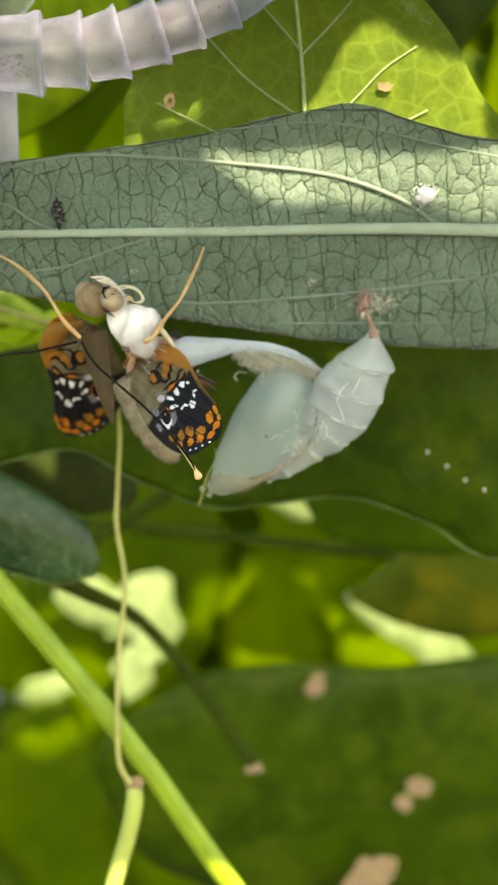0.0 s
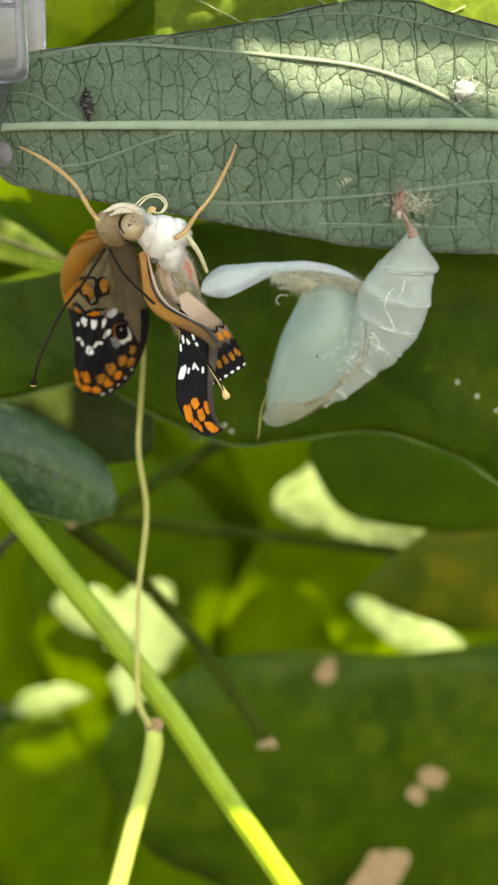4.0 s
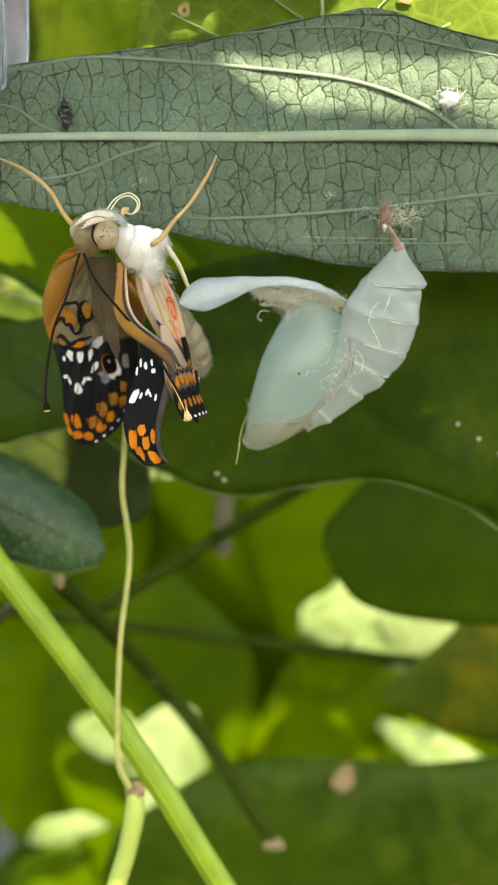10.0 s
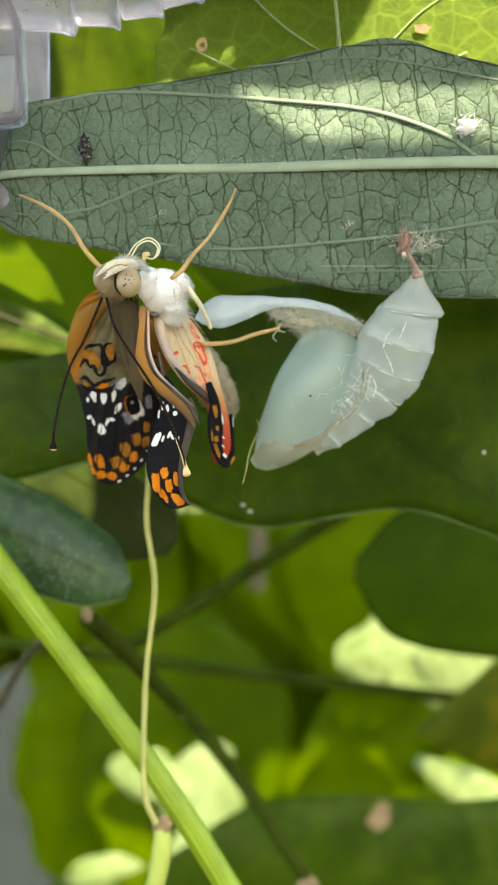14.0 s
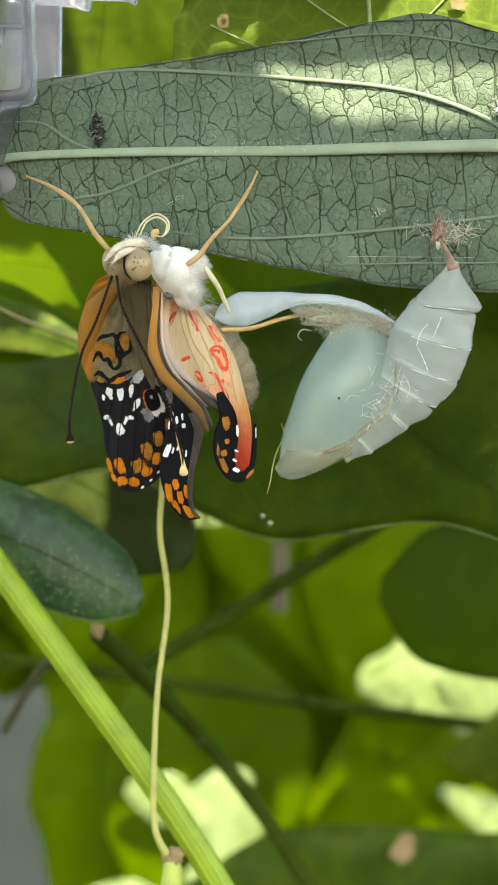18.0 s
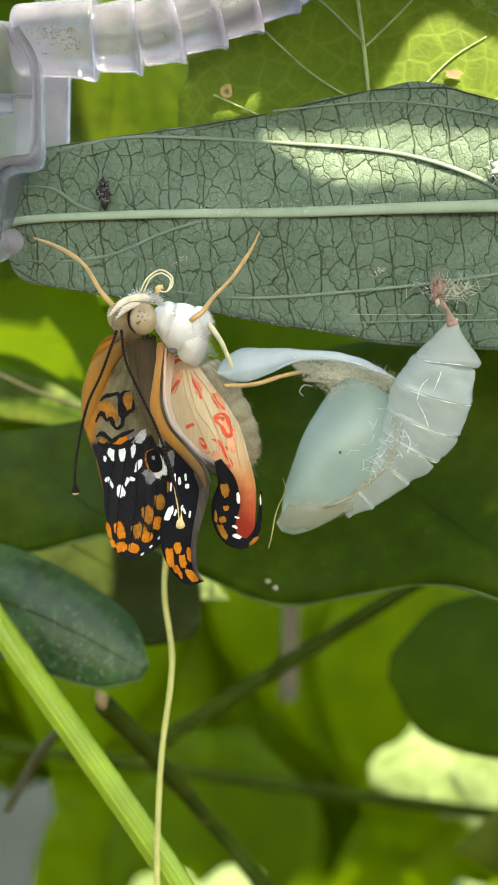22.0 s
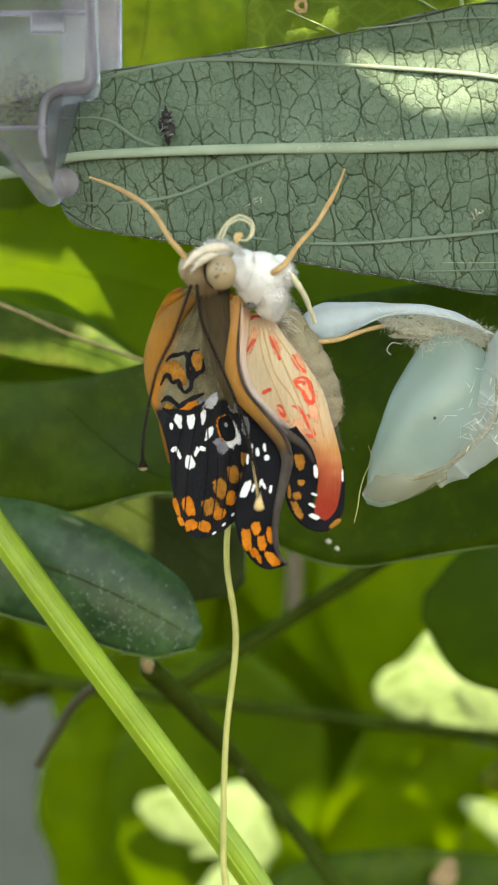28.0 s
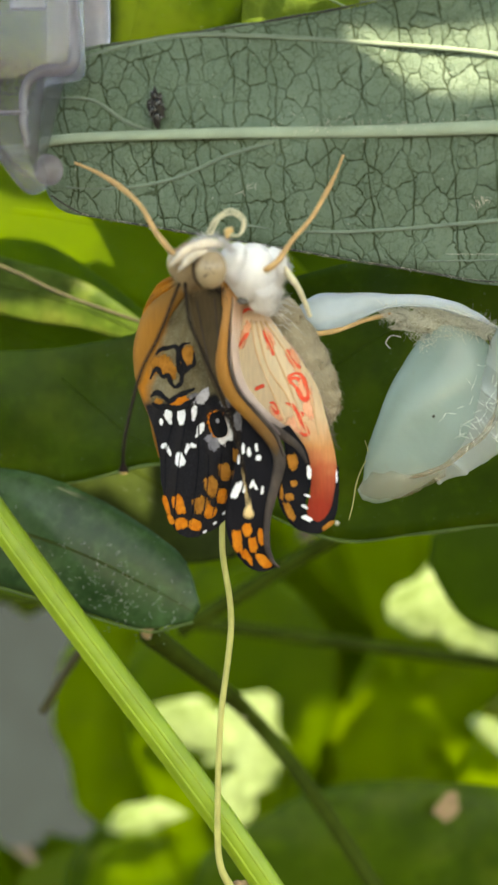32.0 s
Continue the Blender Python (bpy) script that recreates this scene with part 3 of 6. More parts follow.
M_LILAC_SPOT = scale_spot("lilac_grey", (0.42, 0.40, 0.44), (0.55, 0.53, 0.56), soft=0.6)
M_FOREWING = forewing_skin("forewing_pattern")
M_FOREWING_NEAR = forewing_skin("forewing_pattern_near", -1.0 / 0.95, -1.335, 0.93)
M_HINDFACE = graded("hindwing_dusky", (0, (0.72, 0.54, 0.44)), (4, (0.60, 0.44, 0.35)), (6.2, (0.30, 0.20, 0.15)), (8, (0.05, 0.038, 0.034)))
M_COSTA = graded("wing_costa", (0, (0.62, 0.31, 0.12)), (3, (0.50, 0.215, 0.045)), (7.5, (0.34, 0.15, 0.025)), (10.5, (0.11, 0.065, 0.03)))
M_FRONT = graded("wing_front_edge", (0, (0.30, 0.15, 0.04)), (3, (0.42, 0.18, 0.025)), (7, (0.34, 0.15, 0.025)), (11, (0.16, 0.09, 0.03)))
M_SPOT = scale_spot("wing_white", (0.80, 0.80, 0.84), (0.88, 0.88, 0.90), soft=0.45)
M_HIND = graded("hindwing_cream", (0, (0.86, 0.58, 0.42)), (2.5, (0.88, 0.73, 0.52)), (7.5, (0.86, 0.66, 0.44)), (9.8, (0.78, 0.36, 0.14)), (11.5, (0.66, 0.14, 0.06)), (14, (0.60, 0.06, 0.03)), share=0.3)
M_BLUSH = scale_spot("wing_blush", (0.86, 0.36, 0.22), (0.88, 0.48, 0.30), soft=1.2)
M_HINDVEIN = wing_skin("hindwing_vein", (0.74, 0.48, 0.26), (0.82, 0.58, 0.36))
M_SLATE = wing_skin("wing_slate", (0.045, 0.038, 0.038), (0.13, 0.10, 0.085))
M_RED = scale_spot("wing_red", (0.78, 0.07, 0.04), (0.82, 0.15, 0.08), soft=0.6)
M_LILAC = graded("wing_fold_pink", (0, (0.74, 0.44, 0.28)), (3, (0.78, 0.58, 0.48)), (6.5, (0.62, 0.50, 0.46)), (9, (0.20, 0.15, 0.15)))
M_ABDOMEN = plain("abdomen_beige", (0.30, 0.25, 0.17), 0.75, 0.2, 1.5, 8)
M_LEG = plain("leg_amber", (0.57, 0.35, 0.155), 0.5, 0.2, 1.0, 6)
M_LEG_PALE = plain("leg_pale", (0.74, 0.68, 0.48), 0.5, 0.12, 1.0, 6)
M_ANTENNA = plain("antenna_dark", (0.010, 0.006, 0.004), 0.7, 0.3, 2.0, 6, Specular_IOR_Level=0.1)
M_EYESPOT = plain("eye_spot_brown", (0.085, 0.052, 0.03), 0.5, 0.2)
M_BAND = plain("antenna_pale_ring", (0.15, 0.11, 0.085), 0.6, 0.2)
M_CLUB = plain("antenna_club", (0.70, 0.48, 0.22), 0.6, 0.15)
M_SOIL = plain("garden_soil", (0.035, 0.030, 0.022), 0.95, 0.4, 0.004, 0.05)

# ---- ground ----
bm = bmesh.new()
bmesh.ops.create_grid(bm, x_segments=8, y_segments=8, size=400)
me = bpy.data.meshes.new("ground")
bm.to_mesh(me)
bm.free()
me.materials.append(M_SOIL)
tagged(new("ground", me), "dark bare garden soil under the plants", "ground", kind="structure")

# ---- the leaf held by the clip ----
leaf = thing("leaf", mm(0, -1, -1.8), "grey-green leaf seen from its felted underside, held sideways", "leaf")
main = Blade([(-8.1, -0.3, -1.9), (-7.2, -0.5, -1.9), (-4, -1.0, -1.8), (4, -1.5, -1.7), (13, -1.35, -1.6), (22, -1.4, -1.5), (28, -1.6, -1.4), (36, -2.2, -1.5), (50, -3, -2.2), (66, -3, -3.5), (80, -2, -6)],
             [4.4, 5.3, 6.1, 7.0, 8.3, 10.3, 10.2, 7.9, 7.4, 6, 0.1], [1.0, 4.2, 5.2, 6.6, 8.2, 9.8, 10.4, 10.8, 10.2, 7, 0.1], wave=0.035, seed=3, ripple=0.5)
part("blade", main.bm(150, 26, 0.35, cup=0.3, tilt=-0.13, fold=(0.06, 0.2)), M_UNDER, leaf)
part("midrib", tube([(-14, 1.1, -2.6, 0.5), (-9, 0.2, -2.3, 0.45), (-6, -1.0, -1.85, 0.34), (4, -1.7, -1.7, 0.36), (15, -1.55, -1.6, 0.42), (26, -1.85, -1.4, 0.48), (36, -2.45, -1.5, 0.55), (50, -3.3, -2.2, 0.6), (78, -2.3, -5.6, 0.2)], 90, 12, 0.5), M_RIB, leaf, "pale green raised midrib")


def leaf_depth(x, h):
    """Depth of the leaf's face at a place on it."""
    xs = [p[0] for p in main.mid]
    mid_h, mid_d, up, low = (float(np.interp(x, xs, k)) for k in ([p[2] for p in main.mid], [p[1] for p in main.mid], main.up, main.low))
    r = h - mid_h
    v = r / (up if r > 0 else low)
    return mid_d + 0.06 * v * v * abs(r) - 0.13 * r + abs(r) * (0.06 if r > 0 else 0.2) + main.ripple * noise.noise(Vector((x * 0.12, main.seed, h * 0.12)))


def vein(pts, r=0.2, name="side_vein"):
    part(name, tube([(x, leaf_depth(x, h) - 0.07, h, 0.78 * r * k) for (x, h), k in zip(pts, np.linspace(1, 0.6, len(pts)))], 40, 8, 0.45), M_VEIN, leaf)


vein([(33.6, -1.2), (30, 1.2), (24, 3.2), (15.6, 4.2), (4.0, 4.9), (-1.4, 4.4), (-5.0, 3.5)], 0.26)
vein([(0.6, -1.7), (-1.8, -0.8), (-4.2, 0.7), (-7.9, 1.0)], 0.2)
vein([(8.2, -2.2), (5.0, -3.1), (1.5, -4.4), (-2, -5.0), (-6.2, -4.9)], 0.2)
vein([(48, -3.0), (40, -5.3), (33.7, -6.2), (28.0, -6.9), (20.3, -7.6), (12.3, -8.0), (6.1, -7.5)], 0.24)
vein([(44, -9.2), (34, -9.9), (26, -9.9), (19, -10.0)], 0.12)
vein([(46, 2.5), (40, 4.4), (34, 5.6), (24, 7.6), (14, 7.0)], 0.14)

LEAF_X = [p[0] for p in main.mid]
for side, widths, name, label in ((1, main.up, "upper_margin", "thin purplish dark margin"), (-1, main.low, "lower_margin", "thin dark curled margin")):
    part(name, tube([(x, leaf_depth(x, h) - 0.03, h, 0.07) for x, h in ((x, float(np.interp(x, LEAF_X, [p[2] for p in main.mid]) + side * 0.992 * np.interp(x, LEAF_X, widths))) for x in np.linspace(-7.4, 50, 30))], 110, 6, 1.0, lambda k: 1 + 0.5 * math.sin(k * 71) * math.sin(k * 29)), M_MARGIN, leaf, label)
part("edge_hair", hairs(260, lambda g: (lambda x: ((x, leaf_depth(x, -1.6 - float(np.interp(x, [p[0] for p in main.mid], main.low)) * 0.985) - 0.05, float(np.interp(x, [p[0] for p in main.mid], [p[2] for p in main.mid])) - float(np.interp(x, [p[0] for p in main.mid], main.low)) * 0.985), (g.gauss(0, 1), -0.5, -0.6)))(g.uniform(-6, 46)), 0.35, 0.014, 14), M_SILK, leaf, "fine pale hairs along the edge")
part("rib_hair", hairs(300, lambda g: (lambda x: ((x, leaf_depth(x, -1.2) - 0.3, -1.3 + g.gauss(0, 0.3)), (g.gauss(0, 1), -0.6, g.gauss(0.5, 1))))(g.uniform(8, 46)), 0.4, 0.014, 15), M_SILK, leaf, "fine pale hairs on the midrib")
part("pale_speckle", hairs(70, lambda g: (lambda x, h: ((x, leaf_depth(x, h) - 0.02, h), (g.gauss(0, 1), -1, g.gauss(0, 1))))(g.uniform(-6, 44), g.uniform(-8, 6)), 0.08, 0.05, 16), M_SILK, leaf, "tiny pale specks")

scale_insect = thing("insect_husk", mm(0.1, -1.9, 0.6), "small black shiny insect husk stuck to the leaf", "insect husk")
part("husk", blob((0.33, -2.0, 0.0), (0.5, 0.35, 1.05), 22, 0.9, 2.2, -6), M_DIRT, scale_insect)
for k, (x, h, r) in enumerate(((0.2, 0.7, 0.22), (0.45, 0.25, 0.3), (0.2, -0.25, 0.28), (0.42, -0.7, 0.25))):
    part("plate", blob((x, -2.28, h), (r, 0.12, 0.3), 14, 0.7, 2 + k, -6), M_HUSK, scale_insect, "shiny black plate")
# grey flecks for wear, which also paint the glints on the husk
part("worn_glint", hairs(26, lambda g: ((0.33 + g.uniform(-0.42, 0.42), -2.35, g.uniform(-0.95, 0.95)), (g.uniform(-1, 1), -0.2, g.uniform(-1, 1))), 0.22, 0.035, 4), plain("husk_grey", (0.30, 0.32, 0.34), 0.4, 0.4, 4), scale_insect, "grey worn flecks and painted glints")
down = thing("white_fluff", mm(32.2, -2.6, 1.5), "speck of white cottony fluff on the leaf", "fluff")
part("core", blob((32.2, -2.7, 1.4), (0.8, 0.3, 0.55), 14, 0.9, 2.0), M_WHITE, down)
part("fibre_tuft", hairs(60, lambda g: ((32.2 + g.gauss(0, 0.6), -2.7, 1.4 + g.gauss(0, 0.4)), (g.gauss(0, 1), -0.6, g.gauss(0, 1))), 0.7, 0.03, 5), M_WHITE, down)
for k, (x, h) in enumerate(((22.4, -6.1), (6.6, -5.0))):
    tuft = thing("hair_tuft", mm(x, leaf_depth(x, h), h), "tiny tuft of pale hairs on the leaf", "hair tuft", "tufts on the leaf")
    part("hair", hairs(26 - 16 * k, lambda g: ((x + g.gauss(0, 0.25), leaf_depth(x, h) - 0.05, h + g.gauss(0, 0.2)), (g.gauss(0, 1), -0.7, g.gauss(0, 1))), 0.5, 0.025, 6 + k), M_SILK, tuft)

# ---- plastic plant clip in the shape of an insect ----
clip = thing("plant_clip", mm(-8, -2, 0), "translucent lilac plastic plant clip with a ribbed tail gripping the leaf", "plant clip")
TAIL = ((-7.4, -0.3, 13.1, 13.1, 3.3), (-0.7, 3.2, 13.1, 13.4, 3.1), (2.8, 6.4, 13.3, 14.2, 2.95), (5.9, 9.7, 14.0, 15.2, 2.75), (9.2, 12.6, 15.0, 16.2, 2.5), (12.1, 15.5, 16.1, 17.6, 2.3))
for x0, x1, h0, h1, r in TAIL:
    f = lambda k: (x0 + (x1 - x0) * k, -2, h0 + (h1 - h0) * k)
    part("tail_segment", tube([(*f(0.02), r * 0.55), (*f(0.05), r * 0.84), (*f(0.3), r * 0.90), (*f(0.75), r * 0.97), (*f(0.90), r * 1.06), (*f(0.97), r * 1.02), (*f(1.0), r * 0.6)], 40, 30, 0.85), M_PLASTIC, clip)
part("tail_end", tube([(14.9, -2, 17.3, 1.7), (15.5, -2, 17.7, 2.05), (17.5, -2, 18.9, 1.95), (18.9, -2, 19.8, 1.7), (19.6, -2, 20.2, 1.1), (19.9, -2, 20.4, 0.2)], 26, 28, 0.85), M_PLASTIC, clip, "rounded tail end")
part("stain", hairs(80, lambda g: ((-2.6 + g.gauss(0, 1.6), -4.75, 12.2 + g.gauss(0, 0.5)), (g.gauss(0, 1), -0.1, g.gauss(0, 1))), 0.3, 0.05, 10), plain("brown_dirt", (0.20, 0.15, 0.10), 0.9, 0.4), clip, "brownish dirt on the first segment")


def slab(x0, x1, d0, d1, h0, h1, round_by):
    bm = bmesh.new()
    bmesh.ops.create_cube(bm, size=1)
    for v in bm.verts:
        v.co = mm(x0 + (v.co.x + 0.5) * (x1 - x0), d0 + (v.co.y + 0.5) * (d1 - d0), h0 + (v.co.z + 0.5) * (h1 - h0))
    bmesh.ops.bevel(bm, geom=bm.edges[:], offset=round_by * 0.001, segments=5, affect="EDGES", profile=0.5)
    return bm


def plate(outline, d0, d1, soft, n=90):
    """A moulded plate with rounded edges: a smooth closed outline of (x, h), from depth d0 to d1."""
    p = spline([(x, h) for x, h in outline] + [outline[0]], n + 1)[:-1]
    t = np.roll(p, -1, 0) - np.roll(p, 1, 0)
    t /= np.linalg.norm(t, axis=1)[:, None] + 1e-9
    area = sum(a[0] * b[1] - b[0] * a[1] for a, b in zip(p, np.roll(p, -1, 0)))
    inward = np.stack([-t[:, 1], t[:, 0]], 1) * (1 if area > 0 else -1)
    bm, levels = bmesh.new(), []
    for k in range(7):
        a = math.pi * k / 6
        q = p + inward * soft * (1 - math.sin(a))
        d = d0 + soft * (1 - math.cos(a)) if k < 3 else d1 - soft * (1 + math.cos(a)) if k > 3 else (d0 + d1) / 2
        levels.append([bm.verts.new(mm(x, d, h)) for x, h in q])
    for a, b in zip(levels, levels[1:]):
        for k in range(n):
            bm.faces.new((a[k], a[(k + 1) % n], b[(k + 1) % n], b[k]))
    bmesh.ops.triangulate(bm, faces=[bm.faces.new(levels[0]), bm.faces.new(levels[-1][::-1])])
    bmesh.ops.recalc_face_normals(bm, faces=bm.faces)
    return bm


jaw = part("jaw", plate([(-6.9, 13.6), (-6.3, 12.0), (-5.0, 10.7), (-4.45, 9.6), (-4.3, 6.0), (-4.2, 2.9), (-4.35, 1.9), (-5.0, 1.45), (-6.6, 1.25), (-7.3, 0.8), (-7.5, 0.0), (-7.55, -2.0), (-7.2, -3.4), (-6.6, -4.9), (-7.2, -5.8), (-8.3, -5.9), (-9.7, -4.2), (-11.2, -2.2), (-14, -0.5), (-18, 0.5), (-18, 6), (-18, 13.6), (-12, 14.2)], -4.6, -2.4, 0.7, 140), M_PLASTIC_DIM, clip, "smoky front jaw with a gripping finger")
part("rim", tube([(-6.6, -4.4, 12.9, 0.3), (-5.4, -4.4, 10.9, 0.34), (-4.95, -4.4, 9.2, 0.36), (-4.8, -4.4, 6, 0.38), (-4.75, -4.4, 3.0, 0.42), (-5.2, -4.4, 2.0, 0.44), (-6.8, -4.4, 1.8, 0.42), (-7.9, -4.4, 0.9, 0.36), (-8.1, -4.4, -1.4, 0.32), (-7.8, -4.3, -3.2, 0.3)], 60, 10), M_RIM, jaw, "thick pale rim")
part("panel", slab(-8.9, -6.5, -4.75, -4.3, 5.7, 7.2, 0.2), M_PLASTIC, jaw, "raised lilac panel")
part("crossbar", slab(-18, -4.9, -4.72, -4.35, 7.0, 7.35, 0.15), M_PLASTIC, jaw, "pale moulded line")
part("crossbar", slab(-18, -7.7, -4.72, -4.35, -1.0, -0.75, 0.1), M_RIM, jaw, "pale moulded line")
part("stain", hairs(260, lambda g: ((-9.6 + g.gauss(0, 1.2), -4.55, 1.4 + g.gauss(0, 1.3)), (g.gauss(0, 1), -0.1, g.gauss(0, 1))), 0.4, 0.06, 9), M_DIRT, jaw, "dark mouldy stain")
part("knob", blob((-6.75, -3.2, -4.35), (1.0, 0.9, 1.05), 24), M_RIM, clip, "round finger tip")
part("back_jaw", slab(-8.0, -3.4, 2.0, 3.4, 4.0, 13.5, 0.6), M_PLASTIC, clip, "clear rear jaw behind the leaf")
cw = Blade([(-6.0, 3, 15.0), (-4.8, 3.2, 18.3), (-2.8, 3.4, 21.8), (-1.2, 3.5, 23.6), (-0.4, 3.5, 24.3)], [0.8, 2.4, 2.7, 2.0, 0.3], [0.8, 2.4, 2.8, 2.0, 0.3], ripple=0.6)
part("clip_wing", cw.bm(30, 10, 0.7), M_PLASTIC_CLEAR, clip, "clear rounded wing")
part("dirt_speckle", hairs(40, lambda g: ((lambda k: (-5 + 22 * k, -4.4, 13.0 + max(0, 22 * k - 8) * 0.45 - 2.3 + 0.9 * k + g.uniform(-0.3, 0.5)))(g.random() ** 0.8), (g.gauss(0, 1), -1, g.gauss(0, 1))), 0.18, 0.05, 8), M_DIRT, clip, "dirt specks on the plastic")

# ---- netted leaf behind the clip ----
net = thing("leaf", mm(20, 3, 8), "green leaf with a pale net of veins, partly sunlit", "leaf")
nb = Blade([(22.5, 0.9, -6), (22.2, 1.0, 4), (22.0, 1.2, 12), (21.0, 1.7, 20), (20.0, 2.2, 26.3)], [10, 16, 15.6, 12.2, 0.3], [14, 19, 14.5, 9.0, 0.3], wave=0.05, seed=9, ripple=0.15)
part("blade", nb.bm(70, 30, 0.25, cup=0.1), M_NETLEAF, net)
part("midrib", tube([(22.5, 0.8, -4, 0.2), (22.1, 0.95, 6, 0.2), (21.8, 1.1, 12, 0.17), (21.0, 1.6, 20, 0.13), (20.3, 2.0, 25, 0.1)], 40, 8), M_NETVEIN, net, "pale midrib")
for pts in (((22.1, 8), (17, 11.5), (12.2, 16.3), (9.5, 17.5)), ((22, 6), (26, 9.5), (29, 12.5), (32, 14.5)), ((21.7, 14), (18, 18), (14, 21)), ((21.6, 13.5), (25, 17), (27.5, 20)), ((22.3, 3), (27, 6), (33, 9)), ((22.3, 2), (16, 6), (9, 9.5))):
    part("side_vein", tube([(x, 0.95 + 0.055 * max(0, h - 10), h, 0.10 - 0.015 * i) for i, (x, h) in enumerate(pts)], 26, 7), M_NETVEIN, net)
part("hole_mark", patch(lambda x, h: 0.8, 10.1, 9.7, 0.45, 0.5, hollow=0.45), M_SCAR, net, "round brown scar")
part("rust_spot", patch(lambda x, h: 0.8, 29.2, 11.0, 0.7, 0.35, 10, seed=2, rag=0.6), M_SCAR, net, "rusty brown spot")
part("frayed_edge", hairs(70, lambda g: ((lambda k: (26 + 7 * k, 1.6, 23.2 - 6.6 * k + g.uniform(-1.0, 0.1)))(g.random()), (g.gauss(0, 1), -0.3, g.gauss(0, 1))), 0.6, 0.04, 12), M_NETVEIN, net, "frayed pale margin")

# ---- empty pupal shell, hanging from its stalk ----
HANG = mm(27.6, -1.0, -9.2)
shell = thing("pupal_shell", HANG, "empty translucent pale blue-green pupal shell hanging from the leaf", "pupal shell")
part("stalk", tube([(27.3, -1.0, -8.6, 0.16), (27.6, -1.2, -9.2, 0.18), (28.0, -1.1, -10.0, 0.24), (28.25, -0.95, -10.9, 0.58)], 16, 10), M_PINK, shell, "pinkish brown stalk")


def crumpled(bm, amount, scale):
    """Small dents and creases in a thin skin."""
    bm.normal_update()
    for v in bm.verts:
        p = v.co * 1000
        v.co += v.normal * (amount * 0.001 * (noise.noise(p * scale) + 0.6 * abs(noise.noise(p * scale * 2.3))))
    return bm


# overlapping rings: where each begins and ends, and its girth at the lower lip
RINGS = ((28.3, -0.9, -10.3, 0.4, 27.9, -0.1, -13.7, 2.5), (27.7, 0.2, -13.5, 2.45, 27.0, 1.2, -15.9, 3.2), (27.0, 1.2, -15.7, 3.05, 26.1, 2.2, -18.1, 3.2), (26.2, 2.1, -17.9, 3.05, 25.0, 2.9, -19.9, 2.85), (25.1, 2.9, -19.7, 2.7, 23.3, 3.4, -21.6, 2.4), (23.5, 3.4, -21.3, 2.3, 20.8, 3.8, -23.9, 1.75), (21.1, 3.8, -23.7, 1.6, 19.5, 4.0, -25.0, 1.1))
for k, (x0, d0, h0, r0, x1, d1, h1, r1) in enumerate(RINGS):
    f = lambda s, r: (x0 + (x1 - x0) * s, d0 + (d1 - d0) * s, h0 + (h1 - h0) * s, r)
    ring = tube([f(0, r0 * 0.9), f(0.08, r0 * 1.05), f(0.5, (r0 + r1) * 0.52), f(0.86, r1 * 0.99), f(0.97, r1), f(1.02, r1 * 0.94)], 30, 38, 0.75)
    part("abdomen_ring", crumpled(ring, 0.22, 0.6), M_SHELL, shell, "crumpled whitish ring of the abdomen skin")
for k in range(1, 6):
    x0, d0, h0, r0, x1, d1, h1, r1 = RINGS[k - 1]
    t = Vector((x1 - x0, d1 - d0, h1 - h0)).normalized()
    side = t.cross(Vector((0, 1, 0))).normalized()
    away = side.cross(t).normalized()
    arc = [Vector((x1, d1, h1)) + r1 * 1.01 * (math.cos(a) * side + 0.75 * math.sin(a) * away) for a in np.radians(range((0, 188, 205, 232, 262, 285)[k], 346, 9))]
    part("ring_edge", tube([(*p, 0.028 + 0.022 * math.sin(n * 1.3 + k)) for n, p in enumerate(arc)], 44, 7), M_CREASE, shell, "pale ring edge")
part("wing_case", crumpled(tube([(21.9, 3.4, -14.6, 1.2), (21.6, 3.4, -15.3, 2.35), (20.9, 3.4, -17.2, 3.0), (19.9, 3.4, -19.6, 3.35), (18.7, 3.5, -21.9, 3.25), (17.2, 3.6, -24.1, 2.6), (15.6, 3.7, -25.9, 1.5), (14.4, 3.8, -26.6, 0.4)], 60, 36, 0.8), 0.10, 0.35), M_SHELL_WING, shell, "smooth aqua wing case")
part("torn_tip", crumpled(tube([(20.4, 3.0, -24.9, 0.3), (19.0, 3.0, -25.0, 1.0), (17.3, 3.0, -25.25, 1.4), (15.7, 3.2, -25.75, 1.15), (14.3, 3.6, -26.3, 0.3)], 30, 22, 0.95), 0.2, 1.1), M_SHELL_TAN, shell, "brownish torn tip")
for off, r in ((0.0, 0.12), (0.35, 0.06)):
    part("seam", tube([(23.2 + off * 0.4, 1.4, -15.2, r * 0.5), (23.8 + off, 0.6, -17.6, r * 0.6), (23.7 + off, 0.6, -20.0, r * 0.8), (23.0 + off, 0.7, -21.7, r), (21.2 + off, 0.9, -23.4, r * 1.3), (19.3 + off, 1.3, -24.7, r * 1.3), (17.3 + off, 2.0, -25.3, r)], 60, 7, 1.0, lambda k: 1 + 0.5 * math.sin(k * 31 + off * 9)), M_SHELL_TAN, shell, "raised tan seam")
